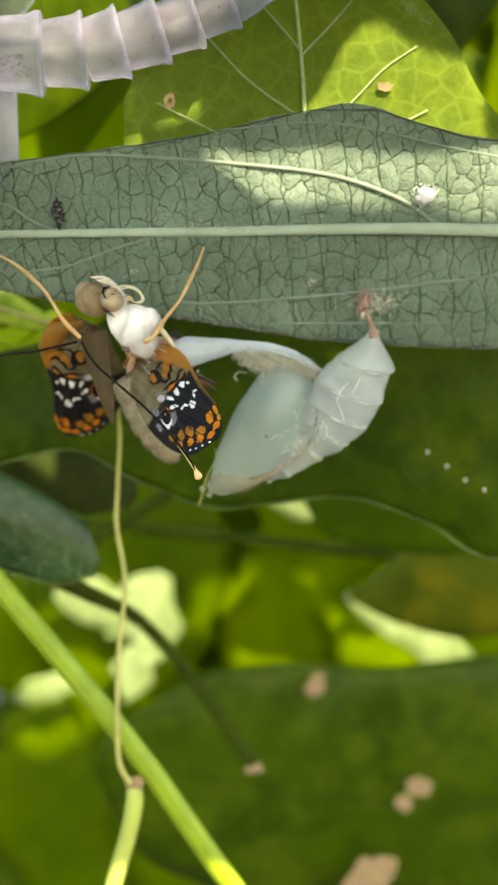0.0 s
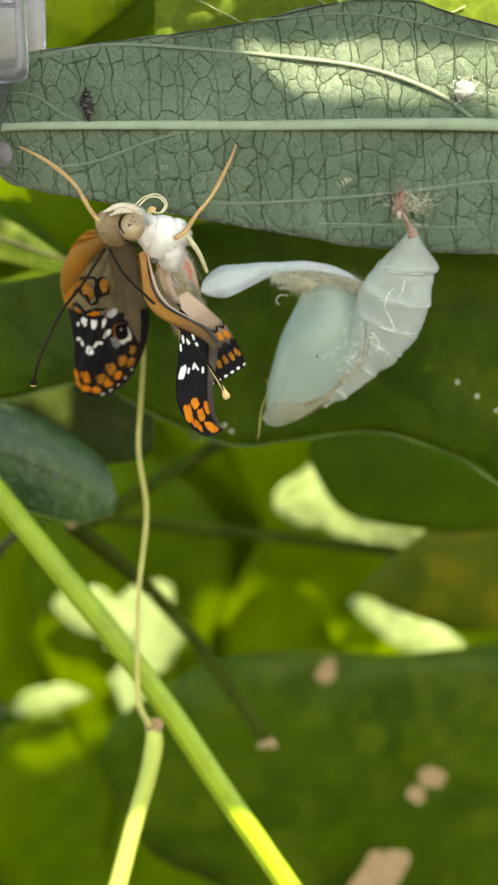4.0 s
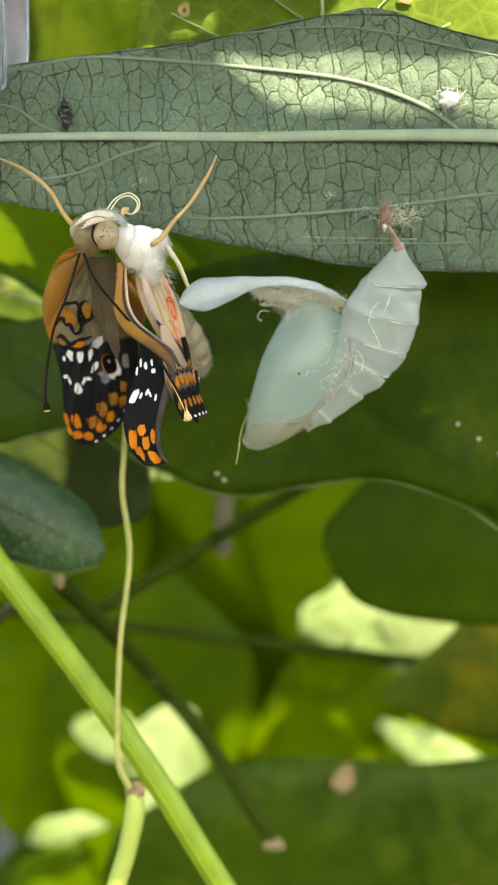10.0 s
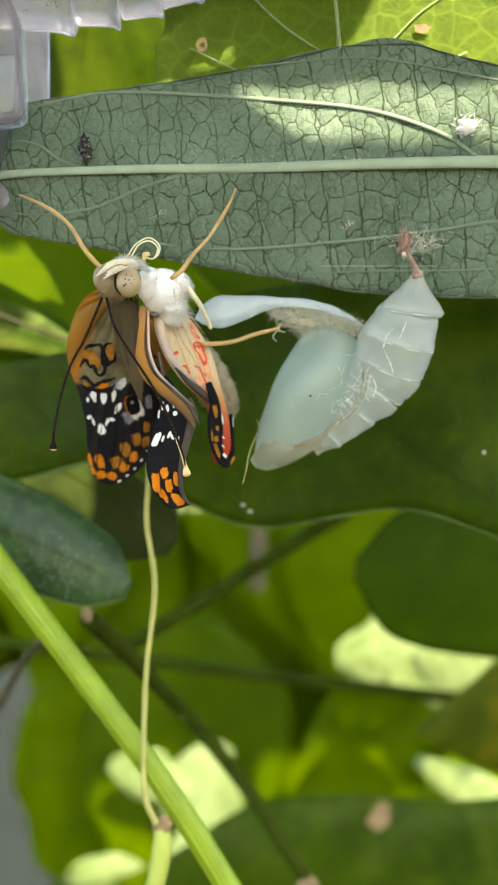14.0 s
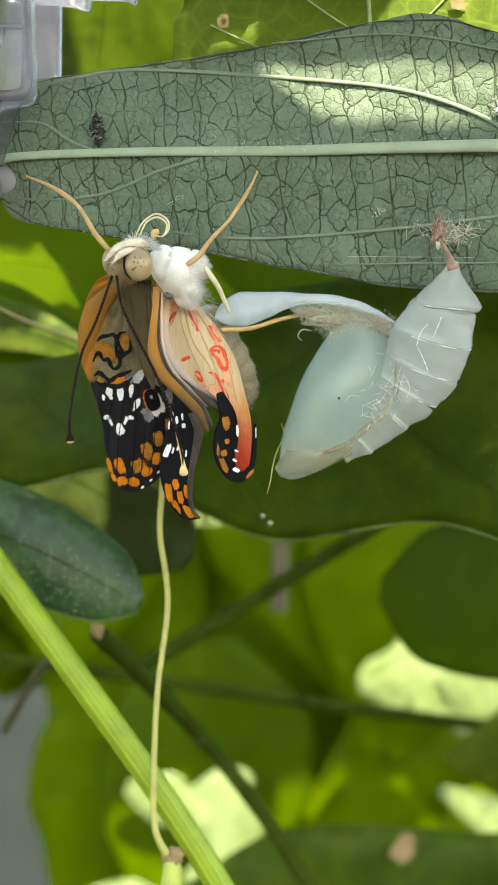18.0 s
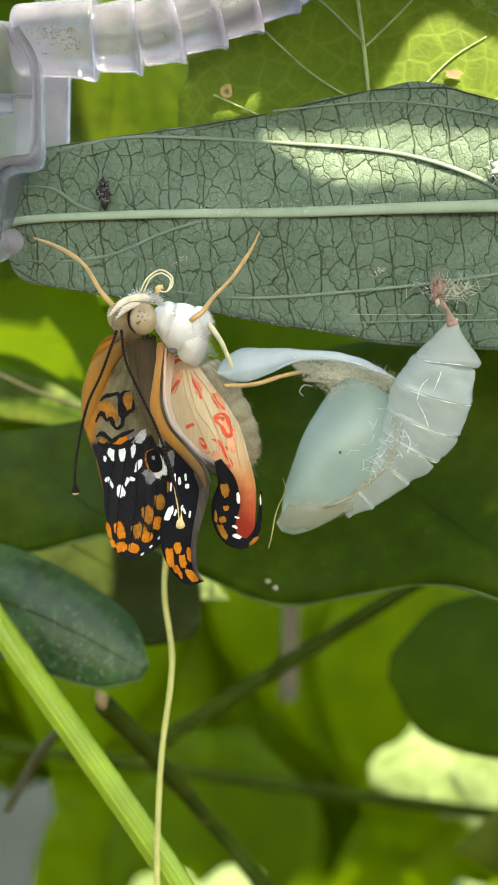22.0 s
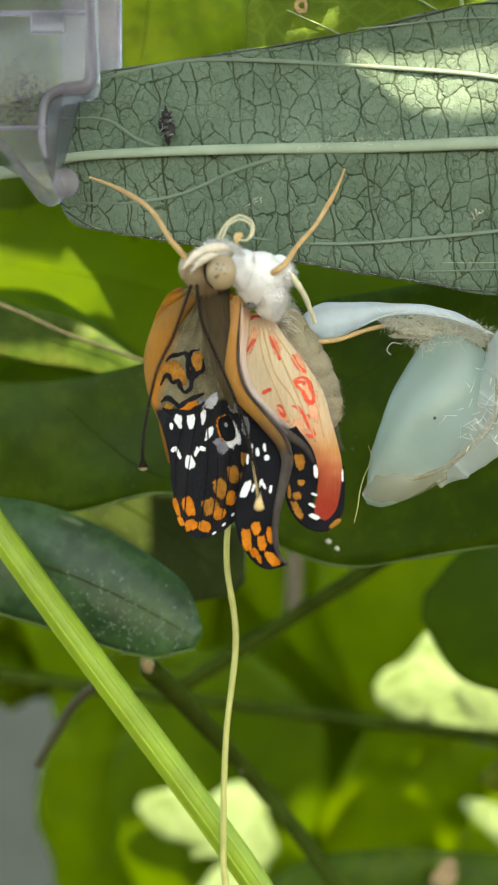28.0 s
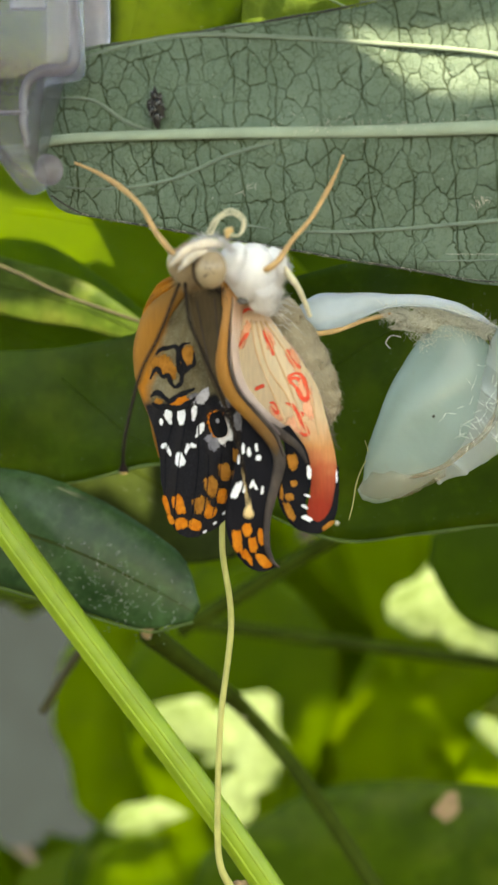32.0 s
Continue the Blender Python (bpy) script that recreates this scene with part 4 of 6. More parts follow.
for pts in (((26.9, -0.9, -13.6), (27.2, -1.5, -14.6), (26.9, -1.6, -15.5), (26.6, -1.3, -16.2)), ((26.2, -1.4, -15.2), (25.6, -1.4, -15.9), (25.3, -1.2, -16.9)), ((25.4, -0.9, -17.0), (25.9, -0.6, -17.9), (26.3, -0.3, -18.9)), ((27.9, -1.1, -14.8), (28.3, -1.0, -15.6), (28.2, -0.8, -16.3)), ((24.4, 0.1, -19.0), (24.9, 0.5, -20.0), (24.7, 0.9, -20.9))):
    part("crease", tube([(*p, r) for p, r in zip(pts, (0.012, 0.045, 0.035, 0.012))], 20, 6, 0.7, lambda k: 1 + 0.5 * math.sin(k * 23)), M_CREASE, shell, "white crease in the thin skin")
fl = Blade([(9.4, 1.0, -14.2), (10.2, 1.0, -13.9), (11.6, 1.0, -13.5), (13.5, 1.2, -13.1), (16.3, 1.6, -12.65), (19.5, 2.0, -12.75), (22.2, 2.6, -13.6), (24.6, 3.2, -15.0)],
           [0.15, 0.9, 1.35, 1.05, 0.5, 0.4, 0.38, 0.15], [0.15, 0.9, 1.4, 1.1, 0.5, 0.4, 0.38, 0.15], ripple=0.25)
part("flap", crumpled(fl.bm(60, 12, 0.18, cup=1.6), 0.10, 0.9), M_SHELL_FLAP, shell, "lifted thin bluish front flap")
part("flap_edge", tube([(24.7, 2.7, -14.9, 0.14), (22.4, 2.0, -13.9, 0.14), (19.4, 1.5, -13.1, 0.12), (16.4, 1.2, -13.1, 0.08), (14.0, 0.9, -14.0, 0.05)], 40, 7), M_SHELL, shell)
part("lining", hairs(1500, lambda g: (lambda k, v: ((15.8 + 7.8 * k, 2.2 + g.gauss(0, 0.4), float(np.interp(k, (0, 0.35, 0.7, 1), (-13.0, -13.0, -13.4, -14.4)) - v * np.interp(k, (0, 0.15, 0.38, 0.7, 1), (0.5, 1.4, 3.0, 1.9, 0.7)))), (g.gauss(0.3, 1), g.gauss(0, 0.5), g.gauss(-0.3, 1))))(g.random(), g.random() ** 1.3), 0.9, 0.016, 21), M_SILK, shell, "tangled pale silky lining")
part("lining_web", blob((19.9, 2.7, -14.2), (3.0, 0.3, 0.75), 40, 1.3, 2.6, 10), M_LINING, shell, "matted grey lining")
part("speck", blob((19.3, 0.62, -20.8), (0.11, 0.1, 0.12), 10), M_DIRT, shell, "black speck")
part("thread", tube([(14.7, 3.4, -22.6, 0.03), (14.9, 3.4, -23.6, 0.04), (14.3, 3.4, -25.0, 0.05), (14.0, 3.4, -26.0, 0.06), (13.8, 3.4, -27.2, 0.05), (13.5, 3.4, -28.4, 0.03)], 24, 6), M_TENDRIL, shell, "loose fine thread")
part("loose_fibre", tube([(17.2, 2.0, -15.2, 0.03), (16.5, 1.9, -15.1, 0.03), (16.1, 1.9, -15.6, 0.03), (16.4, 1.9, -16.0, 0.02)], 20, 6), M_SILK, shell)
part("crease_web", hairs(90, lambda g: (lambda k: ((27.6 - 5.5 * k + g.gauss(0, 0.9), 0.1 + 0.6 * k, -14.5 - 7.5 * k + g.gauss(0, 0.8)), (g.gauss(0, 1), 0.02, g.gauss(0, 1))))(g.random()), 1.0, 0.022, 25), M_CREASE, shell, "pale creases and shreds")

pad = thing("silk_pad", mm(27.3, -0.6, -8.2), "pinkish silk pad with loose threads on the leaf", "silk pad")
part("pad", blob((27.2, -0.8, -7.9), (0.45, 0.45, 0.8), 14, 0.8, 2, 8), M_PINK, pad)
part("knot", blob((27.1, -1.2, -9.0), (0.18, 0.18, 0.3), 12, 0.9, 2), M_SILK, pad, "white silk knot")
part("thread_tangle", hairs(150, lambda g: ((28.2 + g.gauss(0, 0.9), -0.75 + g.uniform(-0.2, 0.1), -7.9 + g.gauss(0, 0.45)), (g.gauss(0, 1), -0.2, g.gauss(0, 0.6))), 1.2, 0.025, 31), M_SILK, pad, "tangle of fine threads")
part("pink_tuft", hairs(60, lambda g: ((27.2 + g.gauss(0, 0.3), -1.0, -7.8 + g.gauss(0, 0.5)), (g.gauss(0, 0.7), -0.4, 1)), 0.9, 0.04, 32), M_PINK, pad)
part("long_thread", tube([(20, -0.2, -9.7, 0.012), (24, -0.3, -9.75, 0.014), (30, -0.4, -9.8, 0.012)], 14, 6), M_SILK, pad)

# ---- the butterfly ----
BODY = mm(7.0, -2.5, -11.5)
fly = thing("butterfly", BODY, "freshly emerged butterfly with crumpled black, orange and cream wings", "butterfly")


def coat(source, n, length, r, seed, lie=(0.2, -0.1, -0.5), stand=0.5, keep=None):
    """A coat of n short hairs rooted on the faces of another bmesh, combed towards lie."""
    rng = random.Random(seed)
    faces = [f for f in source.faces if f.normal.y < 0.35 and (keep is None or keep(f.calc_center_median() * 1000 - Vector((0, 0, 1000))))]
    sizes = list(np.cumsum([f.calc_area() for f in faces]))

    def place(g):
        f = faces[min(bisect(sizes, g.random() * sizes[-1]), len(faces) - 1)]
        w = [g.random() for _ in f.verts]
        p = sum((v.co * k for v, k in zip(f.verts, w)), Vector()) / sum(w) * 1000 - Vector((0, 0, 1000))
        return p - f.normal * 0.05, f.normal * stand + Vector(lie) + Vector((g.gauss(0, 0.25), g.gauss(0, 0.25), g.gauss(0, 0.25)))
    return hairs(n, place, length, r, seed)


def bisect(sizes, x):
    lo, hi = 0, len(sizes)
    while lo < hi:
        m = (lo + hi) // 2
        lo, hi = (m + 1, hi) if sizes[m] < x else (lo, m)
    return lo


torso = blob((6.9, -3.3, -11.35), (1.9, 1.8, 1.95), 36, 0.14, 0.9, -14)
blob((7.5, -2.9, -12.6), (1.2, 1.6, 1.45), 28, 0.25, 1.2, -18, torso)
blob((5.75, -3.9, -10.9), (1.15, 1.4, 1.35), 24, 0.2, 1.2, 0, torso)
blob((8.2, -3.4, -10.9), (0.9, 1.2, 1.1), 20, 0.2, 1.2, 0, torso)
torso.normal_update()
fur = coat(torso, 9000, 0.42, 0.018, 41, (0.8, 0.0, -0.5), 0.06)
thorax = part("thorax", torso, M_THORAX, fly, "white furry thorax")
part("fur", fur, M_FUR, thorax, "white fur")
part("fur_fringe", hairs(80, lambda g: ((8.2 + g.gauss(0, 0.45), -1.9 + g.gauss(0, 0.5), -13.2 + g.gauss(0, 0.8)), (1, -0.2, -0.7 + g.gauss(0, 0.4))), 1.1, 0.02, 42), M_WHITE, thorax)
belly = tube([(8.3, 0.2, -13.2, 1.2), (9.4, 0.4, -15.4, 1.6), (10.3, 0.7, -17.4, 1.8), (11.2, 1.0, -19.4, 1.6), (11.8, 1.1, -20.9, 1.1), (12.1, 1.2, -21.6, 0.3)], 70, 26, 0.95, lambda s: 0.95 + 0.09 * abs(math.sin(s * 6.5 * math.pi)))
belly.normal_update()
down_coat = coat(belly, 1500, 0.4, 0.02, 46, (0.2, 0, -0.6), 0.35)
abdomen = part("abdomen", belly, M_ABDOMEN, fly, "beige banded furry abdomen", mm(8.8, 0.6, -13.2))
part("fur", down_coat, M_BEIGE_FUR, abdomen)
part("brown_speckle", hairs(130, lambda g: ((lambda k, a: (8.8 + 3.0 * k + 1.5 * math.sin(a), 0.4 + 0.7 * k - 1.55 * math.cos(a) * (1 - 0.5 * k * k), -14.4 - 6.6 * k + 0.6 * math.sin(a)))(g.random(), g.uniform(-0.4, 1.2)), (0.2, -0.4, -1)), 0.3, 0.05, 47), M_HEAD, abdomen)
HEAD_AT = mm(4.5, -5.0, -11.2)
skull = blob((3.15, -5.6, -11.2), (1.5, 1.4, 1.65), 24, 0.12, 1.0)
skull.normal_update()
face = coat(skull, 420, 0.4, 0.022, 48, (-0.3, -0.2, -0.6), 0.3)
head = part("head", skull, M_HEAD, fly, "tan head", HEAD_AT)
part("face_hair", face, M_HEAD, head)
eye = part("eye", blob((4.26, -7.0, -11.55), (1.03, 0.9, 1.24), 28), M_EYE, head, "pale beige spotted eye")
for x, h, r in ((3.95, -12.05, 0.11), (4.1, -11.95, 0.08), (4.3, -11.6, 0.07), (4.0, -11.55, 0.07), (4.45, -11.25, 0.06), (4.05, -11.2, 0.07), (4.5, -11.85, 0.06), (4.7, -11.5, 0.05)):
    part("eye_spot", blob((x, -7.0 - 0.885 * math.sqrt(max(0.05, 1 - ((x - 4.26) / 1.03) ** 2 - ((h + 11.55) / 1.24) ** 2)), h), (r, 0.05, r * 1.1), 10), M_EYESPOT, head)
part("eye_rim", tube([(3.45, -7.45, -10.75, 0.06), (3.18, -7.3, -11.4, 0.08), (3.3, -7.4, -12.2, 0.07), (3.75, -7.5, -12.75, 0.05)], 20, 7), M_ANTENNA, head, "dark rim of the eye")
part("eye", blob((1.95, -5.6, -11.0), (0.62, 0.8, 0.95), 20), M_EYE, head, "beige far eye")
for k, pts in enumerate((((4.9, -6.6, -10.0, 0.2), (4.2, -7.0, -9.95, 0.36), (3.4, -7.3, -10.15, 0.36), (2.6, -7.4, -10.55, 0.30), (1.75, -7.3, -11.35, 0.05)), ((4.1, -7.2, -10.45, 0.12), (3.5, -7.6, -10.65, 0.24), (2.95, -7.7, -11.0, 0.24), (2.4, -7.6, -11.6, 0.05)))):
    pt = tube(pts, 30, 12, 0.8)
    pt.normal_update()
    fuzz = coat(pt, 160, 0.35, 0.02, 49 + k, (-0.8, -0.1, -0.5), 0.15)
    ob = part("palp", pt, M_CREAM, head, "white furry palp")
    part("palp_fur", fuzz, M_FUR, ob)
part("palp_stripe", tube([(4.0, -7.35, -10.3, 0.05), (3.3, -7.62, -10.48, 0.09), (2.6, -7.65, -10.95, 0.08), (2.1, -7.5, -11.4, 0.03)], 20, 7, 0.6), M_HEAD, head, "brown stripe")
part("crown", hairs(520, on_ball((4.2, -5.8, -10.4), (1.35, 1.3, 1.0), 0.2, 0.0), 0.55, 0.022, 43), M_FUR, head, "white tufted crown")
part("cheek_tuft", hairs(60, lambda g: ((4.6 + g.gauss(0, 0.35), -6.6, -12.75 + g.gauss(0, 0.12)), (g.gauss(0, 0.4), -0.5, -1)), 0.5, 0.025, 52), M_ANTENNA, head, "dark tuft under the eye")
for k in (0, 1):
    part("proboscis", tube([(4.0 + 0.28 * k, -6.9, -9.4, 0.07), (4.55 + 0.25 * k, -7.1, -8.45, 0.07), (5.5 + 0.1 * k, -7.2, -7.85 - 0.25 * k, 0.07), (6.35 - 0.1 * k, -7.2, -8.3 - 0.2 * k, 0.07), (6.42 - 0.15 * k, -7.1, -9.0, 0.07), (6.0, -7.0, -9.45, 0.06), (5.45, -6.9, -9.4, 0.05)], 60, 8), M_LEG_PALE, head, "coiled straw-coloured proboscis")
part("coil", tube([(5.3, -6.7, -9.6, 0.12), (5.35, -6.7, -9.15, 0.25), (5.7, -6.7, -9.0, 0.16)], 12, 10), M_CLUB, head)


def antenna(pts, tail, label):
    ob = part("antenna", tube([(x, d, h, 0.105) for x, d, h in pts], 60, 8), M_ANTENNA, fly, label, mm(*pts[0]))
    c = spline(pts, 60)
    fine = spline(pts, 120)
    for i in range(3, 94 if tail else 88, 2):
        part("pale_ring", tube([(*fine[i], 0.11), (*(fine[i] * 0.75 + fine[i + 1] * 0.25), 0.11)], 3, 6), M_BAND, ob)
    part("club", tube([(*c[52 if tail else 44], 0.10), (*c[53], 0.13), (*c[56], 0.26), (*c[58], 0.32), (*c[59], 0.16)], 20, 12, 0.7), M_ANTENNA if tail else M_CLUB, ob, "dark club" if tail else "buff club")
    if tail:
        part("club_tip", tube([(*c[58], 0.275), (*c[59], 0.24), (*(c[59] * 1.6 - c[58] * 0.6), 0.1)], 8, 12, 0.7), M_CLUB, ob, "buff tip")
    return ob


ant_far = antenna([(2.27, -6.9, -12.4), (1.0, -7.3, -15.7), (-0.16, -7.3, -18.0), (-0.99, -7.2, -21), (-1.35, -7.1, -23.1), (-1.36, -7.0, -24.5)], True, "thin dark ringed antenna")
ant_near = antenna([(2.62, -7.0, -12.4), (2.95, -7.4, -14.8), (3.97, -7.3, -17.3), (5.1, -7.0, -19.9), (6.0, -6.9, -22.6), (6.6, -6.8, -25.6), (6.7, -6.8, -27.4)], False, "ringed antenna with a buff club")


def leg(pts, radii, material, label, spines=0):
    c = [(*p, 1.25 * r) for p, r in zip(pts, radii)]
    ob = part("leg", tube(c, 50, 8, 1.0, lambda s: 1 + 0.10 * abs(math.sin(s * 14))), material, fly, label, mm(*pts[0]))
    if spines:
        s = spline(c, 40)
        part("spine_row", hairs(spines, lambda g: (tuple(s[g.randrange(14, 39)][:3]), (g.gauss(0, 1), -0.3, g.gauss(0, 0.5))), 0.3, 0.022, 44), material, ob)
    return ob


leg_far = leg([(2.3, -6.0, -10.8), (0.9, -6.2, -9.2), (-0.4, -5.6, -7.1), (-2.0, -4.2, -5.6), (-3.6, -2.9, -4.5), (-5.2, -2.0, -3.7)], (0.15, 0.14, 0.11, 0.14, 0.09, 0.07), M_LEG, "amber leg gripping the leaf", 40)
leg_near = leg([(7.7, -5.0, -11.25), (8.0, -5.3, -11.1), (8.6, -5.2, -10.6), (9.4, -4.9, -9.4), (10.7, -4.2, -7.8), (11.6, -3.2, -6.2), (12.4, -2.4, -4.6), (12.9, -2.0, -3.3)], (0.14, 0.16, 0.15, 0.13, 0.10, 0.13, 0.08, 0.06), M_LEG, "amber leg gripping the leaf", 40)
leg([(8.8, -3.8, -11.0), (9.3, -3.9, -11.7), (9.9, -3.2, -12.5), (10.4, -2.2, -13.5), (10.7, -1.4, -14.2)], (0.15, 0.17, 0.15, 0.13, 0.11), M_LEG_PALE, "pale folded middle leg")
leg_hold = leg([(10.0, 0.3, -15.4), (12.4, 1.3, -15.1), (14.6, 2.2, -14.3), (16.6, 2.4, -13.8)], (0.15, 0.14, 0.13, 0.12), M_LEG, "amber leg holding the shell")

# far forewing: a brown-orange base and a black patterned tip that slides out as the wing fills
ROOT_L = mm(3.6, -1.4, -12.0)


def dep_l(x, h):
    return -0.6 + 0.06 * (x - 2.5) ** 2 + 0.05 * math.sin(h * 0.8) + 0.04 * (x - 2.5)


def pleated(depth, x0, h0):
    """The wing's depth with shallow folds that fan out from its root."""
    return lambda x, h: depth(x, h) + 0.07 * math.cos(34 * math.atan2(x - x0, h0 - h))


FW_DEPTH = pleated(dep_l, 3.2, -10.8)
# outline from the root down: height, front edge, inner edge
FW_EDGE = ((-12.0, 0.9, 4.4), (-13.2, -0.4, 4.8), (-15.0, -1.25, 5.2), (-17.0, -1.55, 5.7), (-19.0, -1.0, 6.3), (-20.6, -0.45, 6.7), (-22.4, 0.0, 6.8), (-24.2, 0.25, 6.6), (-26.2, 0.3, 6.0), (-27.8, 0.6, 4.9), (-28.9, 1.2, 3.9), (-29.5, 2.2, 2.9))
# markings: x, height, half-width, half-height, turn, taper
W_CELL = ((0.4, -17.5, 0.71, 0.74, 10, 0), (1.1, -18.0, 0.43, 0.6, 0, 0), (2.2, -16.9, 0.5, 0.82, -8, 0), (0.2, -20.0, 0.35, 0.2, -10, 0))
W_BAND = ((1.6, -20.0, 0.71, 0.26, 22, 0),)
W_LINE = (((0.0, -16.8), (0.4, -16.4), (0.9, -16.3), (1.4, -16.2), (1.6, -16.6), (1.6, -17.3), (1.8, -18.0), (2.0, -17.5), (1.7, -16.7), (1.9, -16.1), (2.5, -15.95)), ((-0.4, -18.5), (-0.1, -17.9), (0.2, -17.8), (0.5, -18.3), (0.9, -18.2), (1.1, -18.7), (1.4, -19.0), (1.8, -18.7), (1.9, -18.1), (2.3, -17.7), (2.7, -17.4), (2.7, -16.6)), ((-0.4, -19.7), (0.1, -19.4), (0.6, -19.7), (1.0, -20.0), (1.5, -19.65), (2.1, -19.4), (2.8, -19.1)), ((-0.3, -20.1), (0.3, -20.4), (0.9, -20.35), (1.7, -20.5), (2.3, -20.2), (2.8, -19.7)))
W_WHITE = ((0.9, -21.1, 0.25, 0.5, 14, 0.3), (1.8, -21.1, 0.28, 0.56, 4, 0.35), (2.7, -20.8, 0.18, 0.5, -10, 0.3), (0.4, -21.4, 0.13, 0.24, 0, 0), (0.85, -23.35, 0.14, 0.48, 24, -0.2), (0.5, -23.1, 0.14, 0.2, -20, 0), (1.7, -24.0, 0.32, 0.52, 4, -0.2), (2.2, -23.3, 0.14, 0.38, -22, 0.2), (2.6, -23.05, 0.26, 0.16, -20, 0), (3.1, -22.0, 0.22, 0.5, -32, 0.3))
W_DUST = ((4.0, -22.8, 0.5, 0.65, 35, 0), (2.7, -19.75, 0.3, 0.36, 0, 0), (4.8, -19.9, 0.34, 0.6, 10, 0), (5.7, -21.4, 0.3, 0.7, 5, 0))
W_OCHRE = ((3.9, -25.9, 0.44, 0.62, 8, 0), (4.8, -24.9, 0.38, 0.55, 10, 0), (3.15, -27.2, 0.48, 0.56, 15, 0), (5.6, -23.8, 0.26, 0.46, 5, 0), (5.6, -25.2, 0.28, 0.46, -8, 0))
W_ORANGE = ((1.6, -27.15, 0.36, 0.68, 22, 0), (0.72, -27.25, 0.18, 0.64, 16, 0.2), (1.75, -28.5, 0.42, 0.36, 28, 0), (2.75, -28.6, 0.4, 0.36, -10, 0), (1.05, -28.25, 0.2, 0.36, 28, 0), (3.75, -27.7, 0.36, 0.44, -30, 0), (4.65, -26.6, 0.32, 0.44, -28, 0))
W_DOT = ((3.4, -29.1), (4.1, -28.5), (4.75, -27.8), (5.3, -27.0), (5.8, -26.1))


def forewing_marks(wing, depth, move=lambda x, h: (x, h), size=1.0, flip=1):
    """Cells, lines, spots and the eyespot of a forewing, each a part of its own."""
    def lay(name, rows, mat, lift, label="", rag=0.25):
        for x, h, rx, rh, turn, taper in rows:
            px, ph = move(x, h)
            part(name, patch(depth, px, ph, rx * size, rh * size, turn * flip, lift, x * 3 + h, rag, taper=taper), mat, wing, label)
    lay("orange_cell", W_CELL, M_OCHRE, 0.03)
    lay("orange_band", W_BAND, M_ORANGE, 0.03)
    for pts in W_LINE:
        part("black_line", ribbon(depth, [move(*p) for p in pts], 0.17 * size, 0.05), M_INK, wing)
    lay("grey_dusting", W_DUST, M_DUST, 0.03)
    lay("lilac_patch", ((3.35, -19.6, 0.36, 0.62, -28, -0.2),), M_LILAC_SPOT, 0.04)
    lay("white_spot", W_WHITE, M_SPOT, 0.045, rag=0.35)
    lay("brown_spot", [(x, h, 1.15 * a, 1.12 * b, c, e) for x, h, a, b, c, e in W_OCHRE], M_OCHRE, 0.04)
    lay("orange_spot", [(x, h, 1.15 * a, 1.12 * b, c, e) for x, h, a, b, c, e in W_ORANGE], M_ORANGE, 0.045)
    for x, h in W_DOT:
        px, ph = move(x, h)
        part("edge_dot", patch(depth, px, ph, 0.16 * size, 0.08, 45 * flip, 0.05, x, 0.2), M_SPOT, wing)
    lay("eyespot_halo", ((4.62, -22.0, 0.62, 1.0, 18, 0),), M_HALO, 0.05, "pale halo")
    lay("eyespot_ring", ((4.3, -21.6, 0.62, 0.96, 16, 0),), M_ORANGE, 0.065, "orange eyespot ring", 0.08)
    lay("eyespot", ((4.36, -21.62, 0.5, 0.82, 16, 0),), M_JET, 0.08, "black eyespot", 0.05)
    lay("eyespot_glint", ((4.3, -21.35, 0.12, 0.16, 16, 0),), M_DUST, 0.09)
    for pts in (((3.0, -20.8), (2.95, -24.5), (2.4, -28.9)), ((2.2, -20.8), (1.6, -24.6), (1.25, -28.4)), ((3.7, -23.6), (3.6, -25.8), (3.2, -28.6)), ((1.4, -20.8), (0.75, -23.4), (0.62, -26.4)), ((4.6, -23.4), (4.4, -25.7), (3.9, -28.2)), ((5.3, -22.8), (5.25, -25.0), (4.8, -27.0))):
        part("wing_vein", ribbon(depth, [move(*p) for p in pts], 0.045 * size, 0.06, 22), M_INK, wing)


def blade_from(rows):
    """Middle line and half-widths of a hanging wing from its outline rows."""
    return [((a + b) / 2, 0, h) for h, a, b in rows], [(b - a) / 2 for h, a, b in rows]


mids, half = blade_from(FW_EDGE)
wl = part("forewing", Blade(mids, half, half, depth=FW_DEPTH).bm(90, 60, 0.12), M_FOREWING, fly, "olive and black forewing with white and orange marks", ROOT_L)
part("costal_fold", tube([(2.2, -0.5, -12.0, 0.4), (0.25, -0.4, -13.9, 0.85), (-0.62, -0.1, -16.0, 0.9), (-0.95, 0.1, -17.8, 0.62), (-0.75, 0.3, -19.5, 0.42), (-0.2, 0.4, -21.2, 0.3), (0.05, 0.5, -22.6, 0.1)], 40, 16, 0.55), M_FRONT, wl, "orange-brown wing margin")
forewing_marks(wl, FW_DEPTH)
part("wing_fold", Blade([(3.5, -1.9, -11.9), (3.7, -1.7, -14.2), (4.0, -1.4, -16.2), (4.4, -1.2, -18.3), (4.8, -1.0, -20.3)], [1.2, 1.0, 0.8, 0.6, 0.1], [1.3, 1.1, 0.9, 0.6, 0.1], ripple=0.25).bm(34, 10, 0.3, cup=-1.5), M_TAUPE, fly, "taupe folded wing base")
for pts in (((3.0, -13.2), (3.4, -15.4), (3.8, -17.6)), ((4.2, -13.0), (4.4, -15.2), (4.6, -17.4))):
    part("fold_crease", tube([(x, -2.05 + 0.09 * (-12 - h), h, 0.05) for x, h in pts], 24, 6, 0.5), M_SLATE, fly)
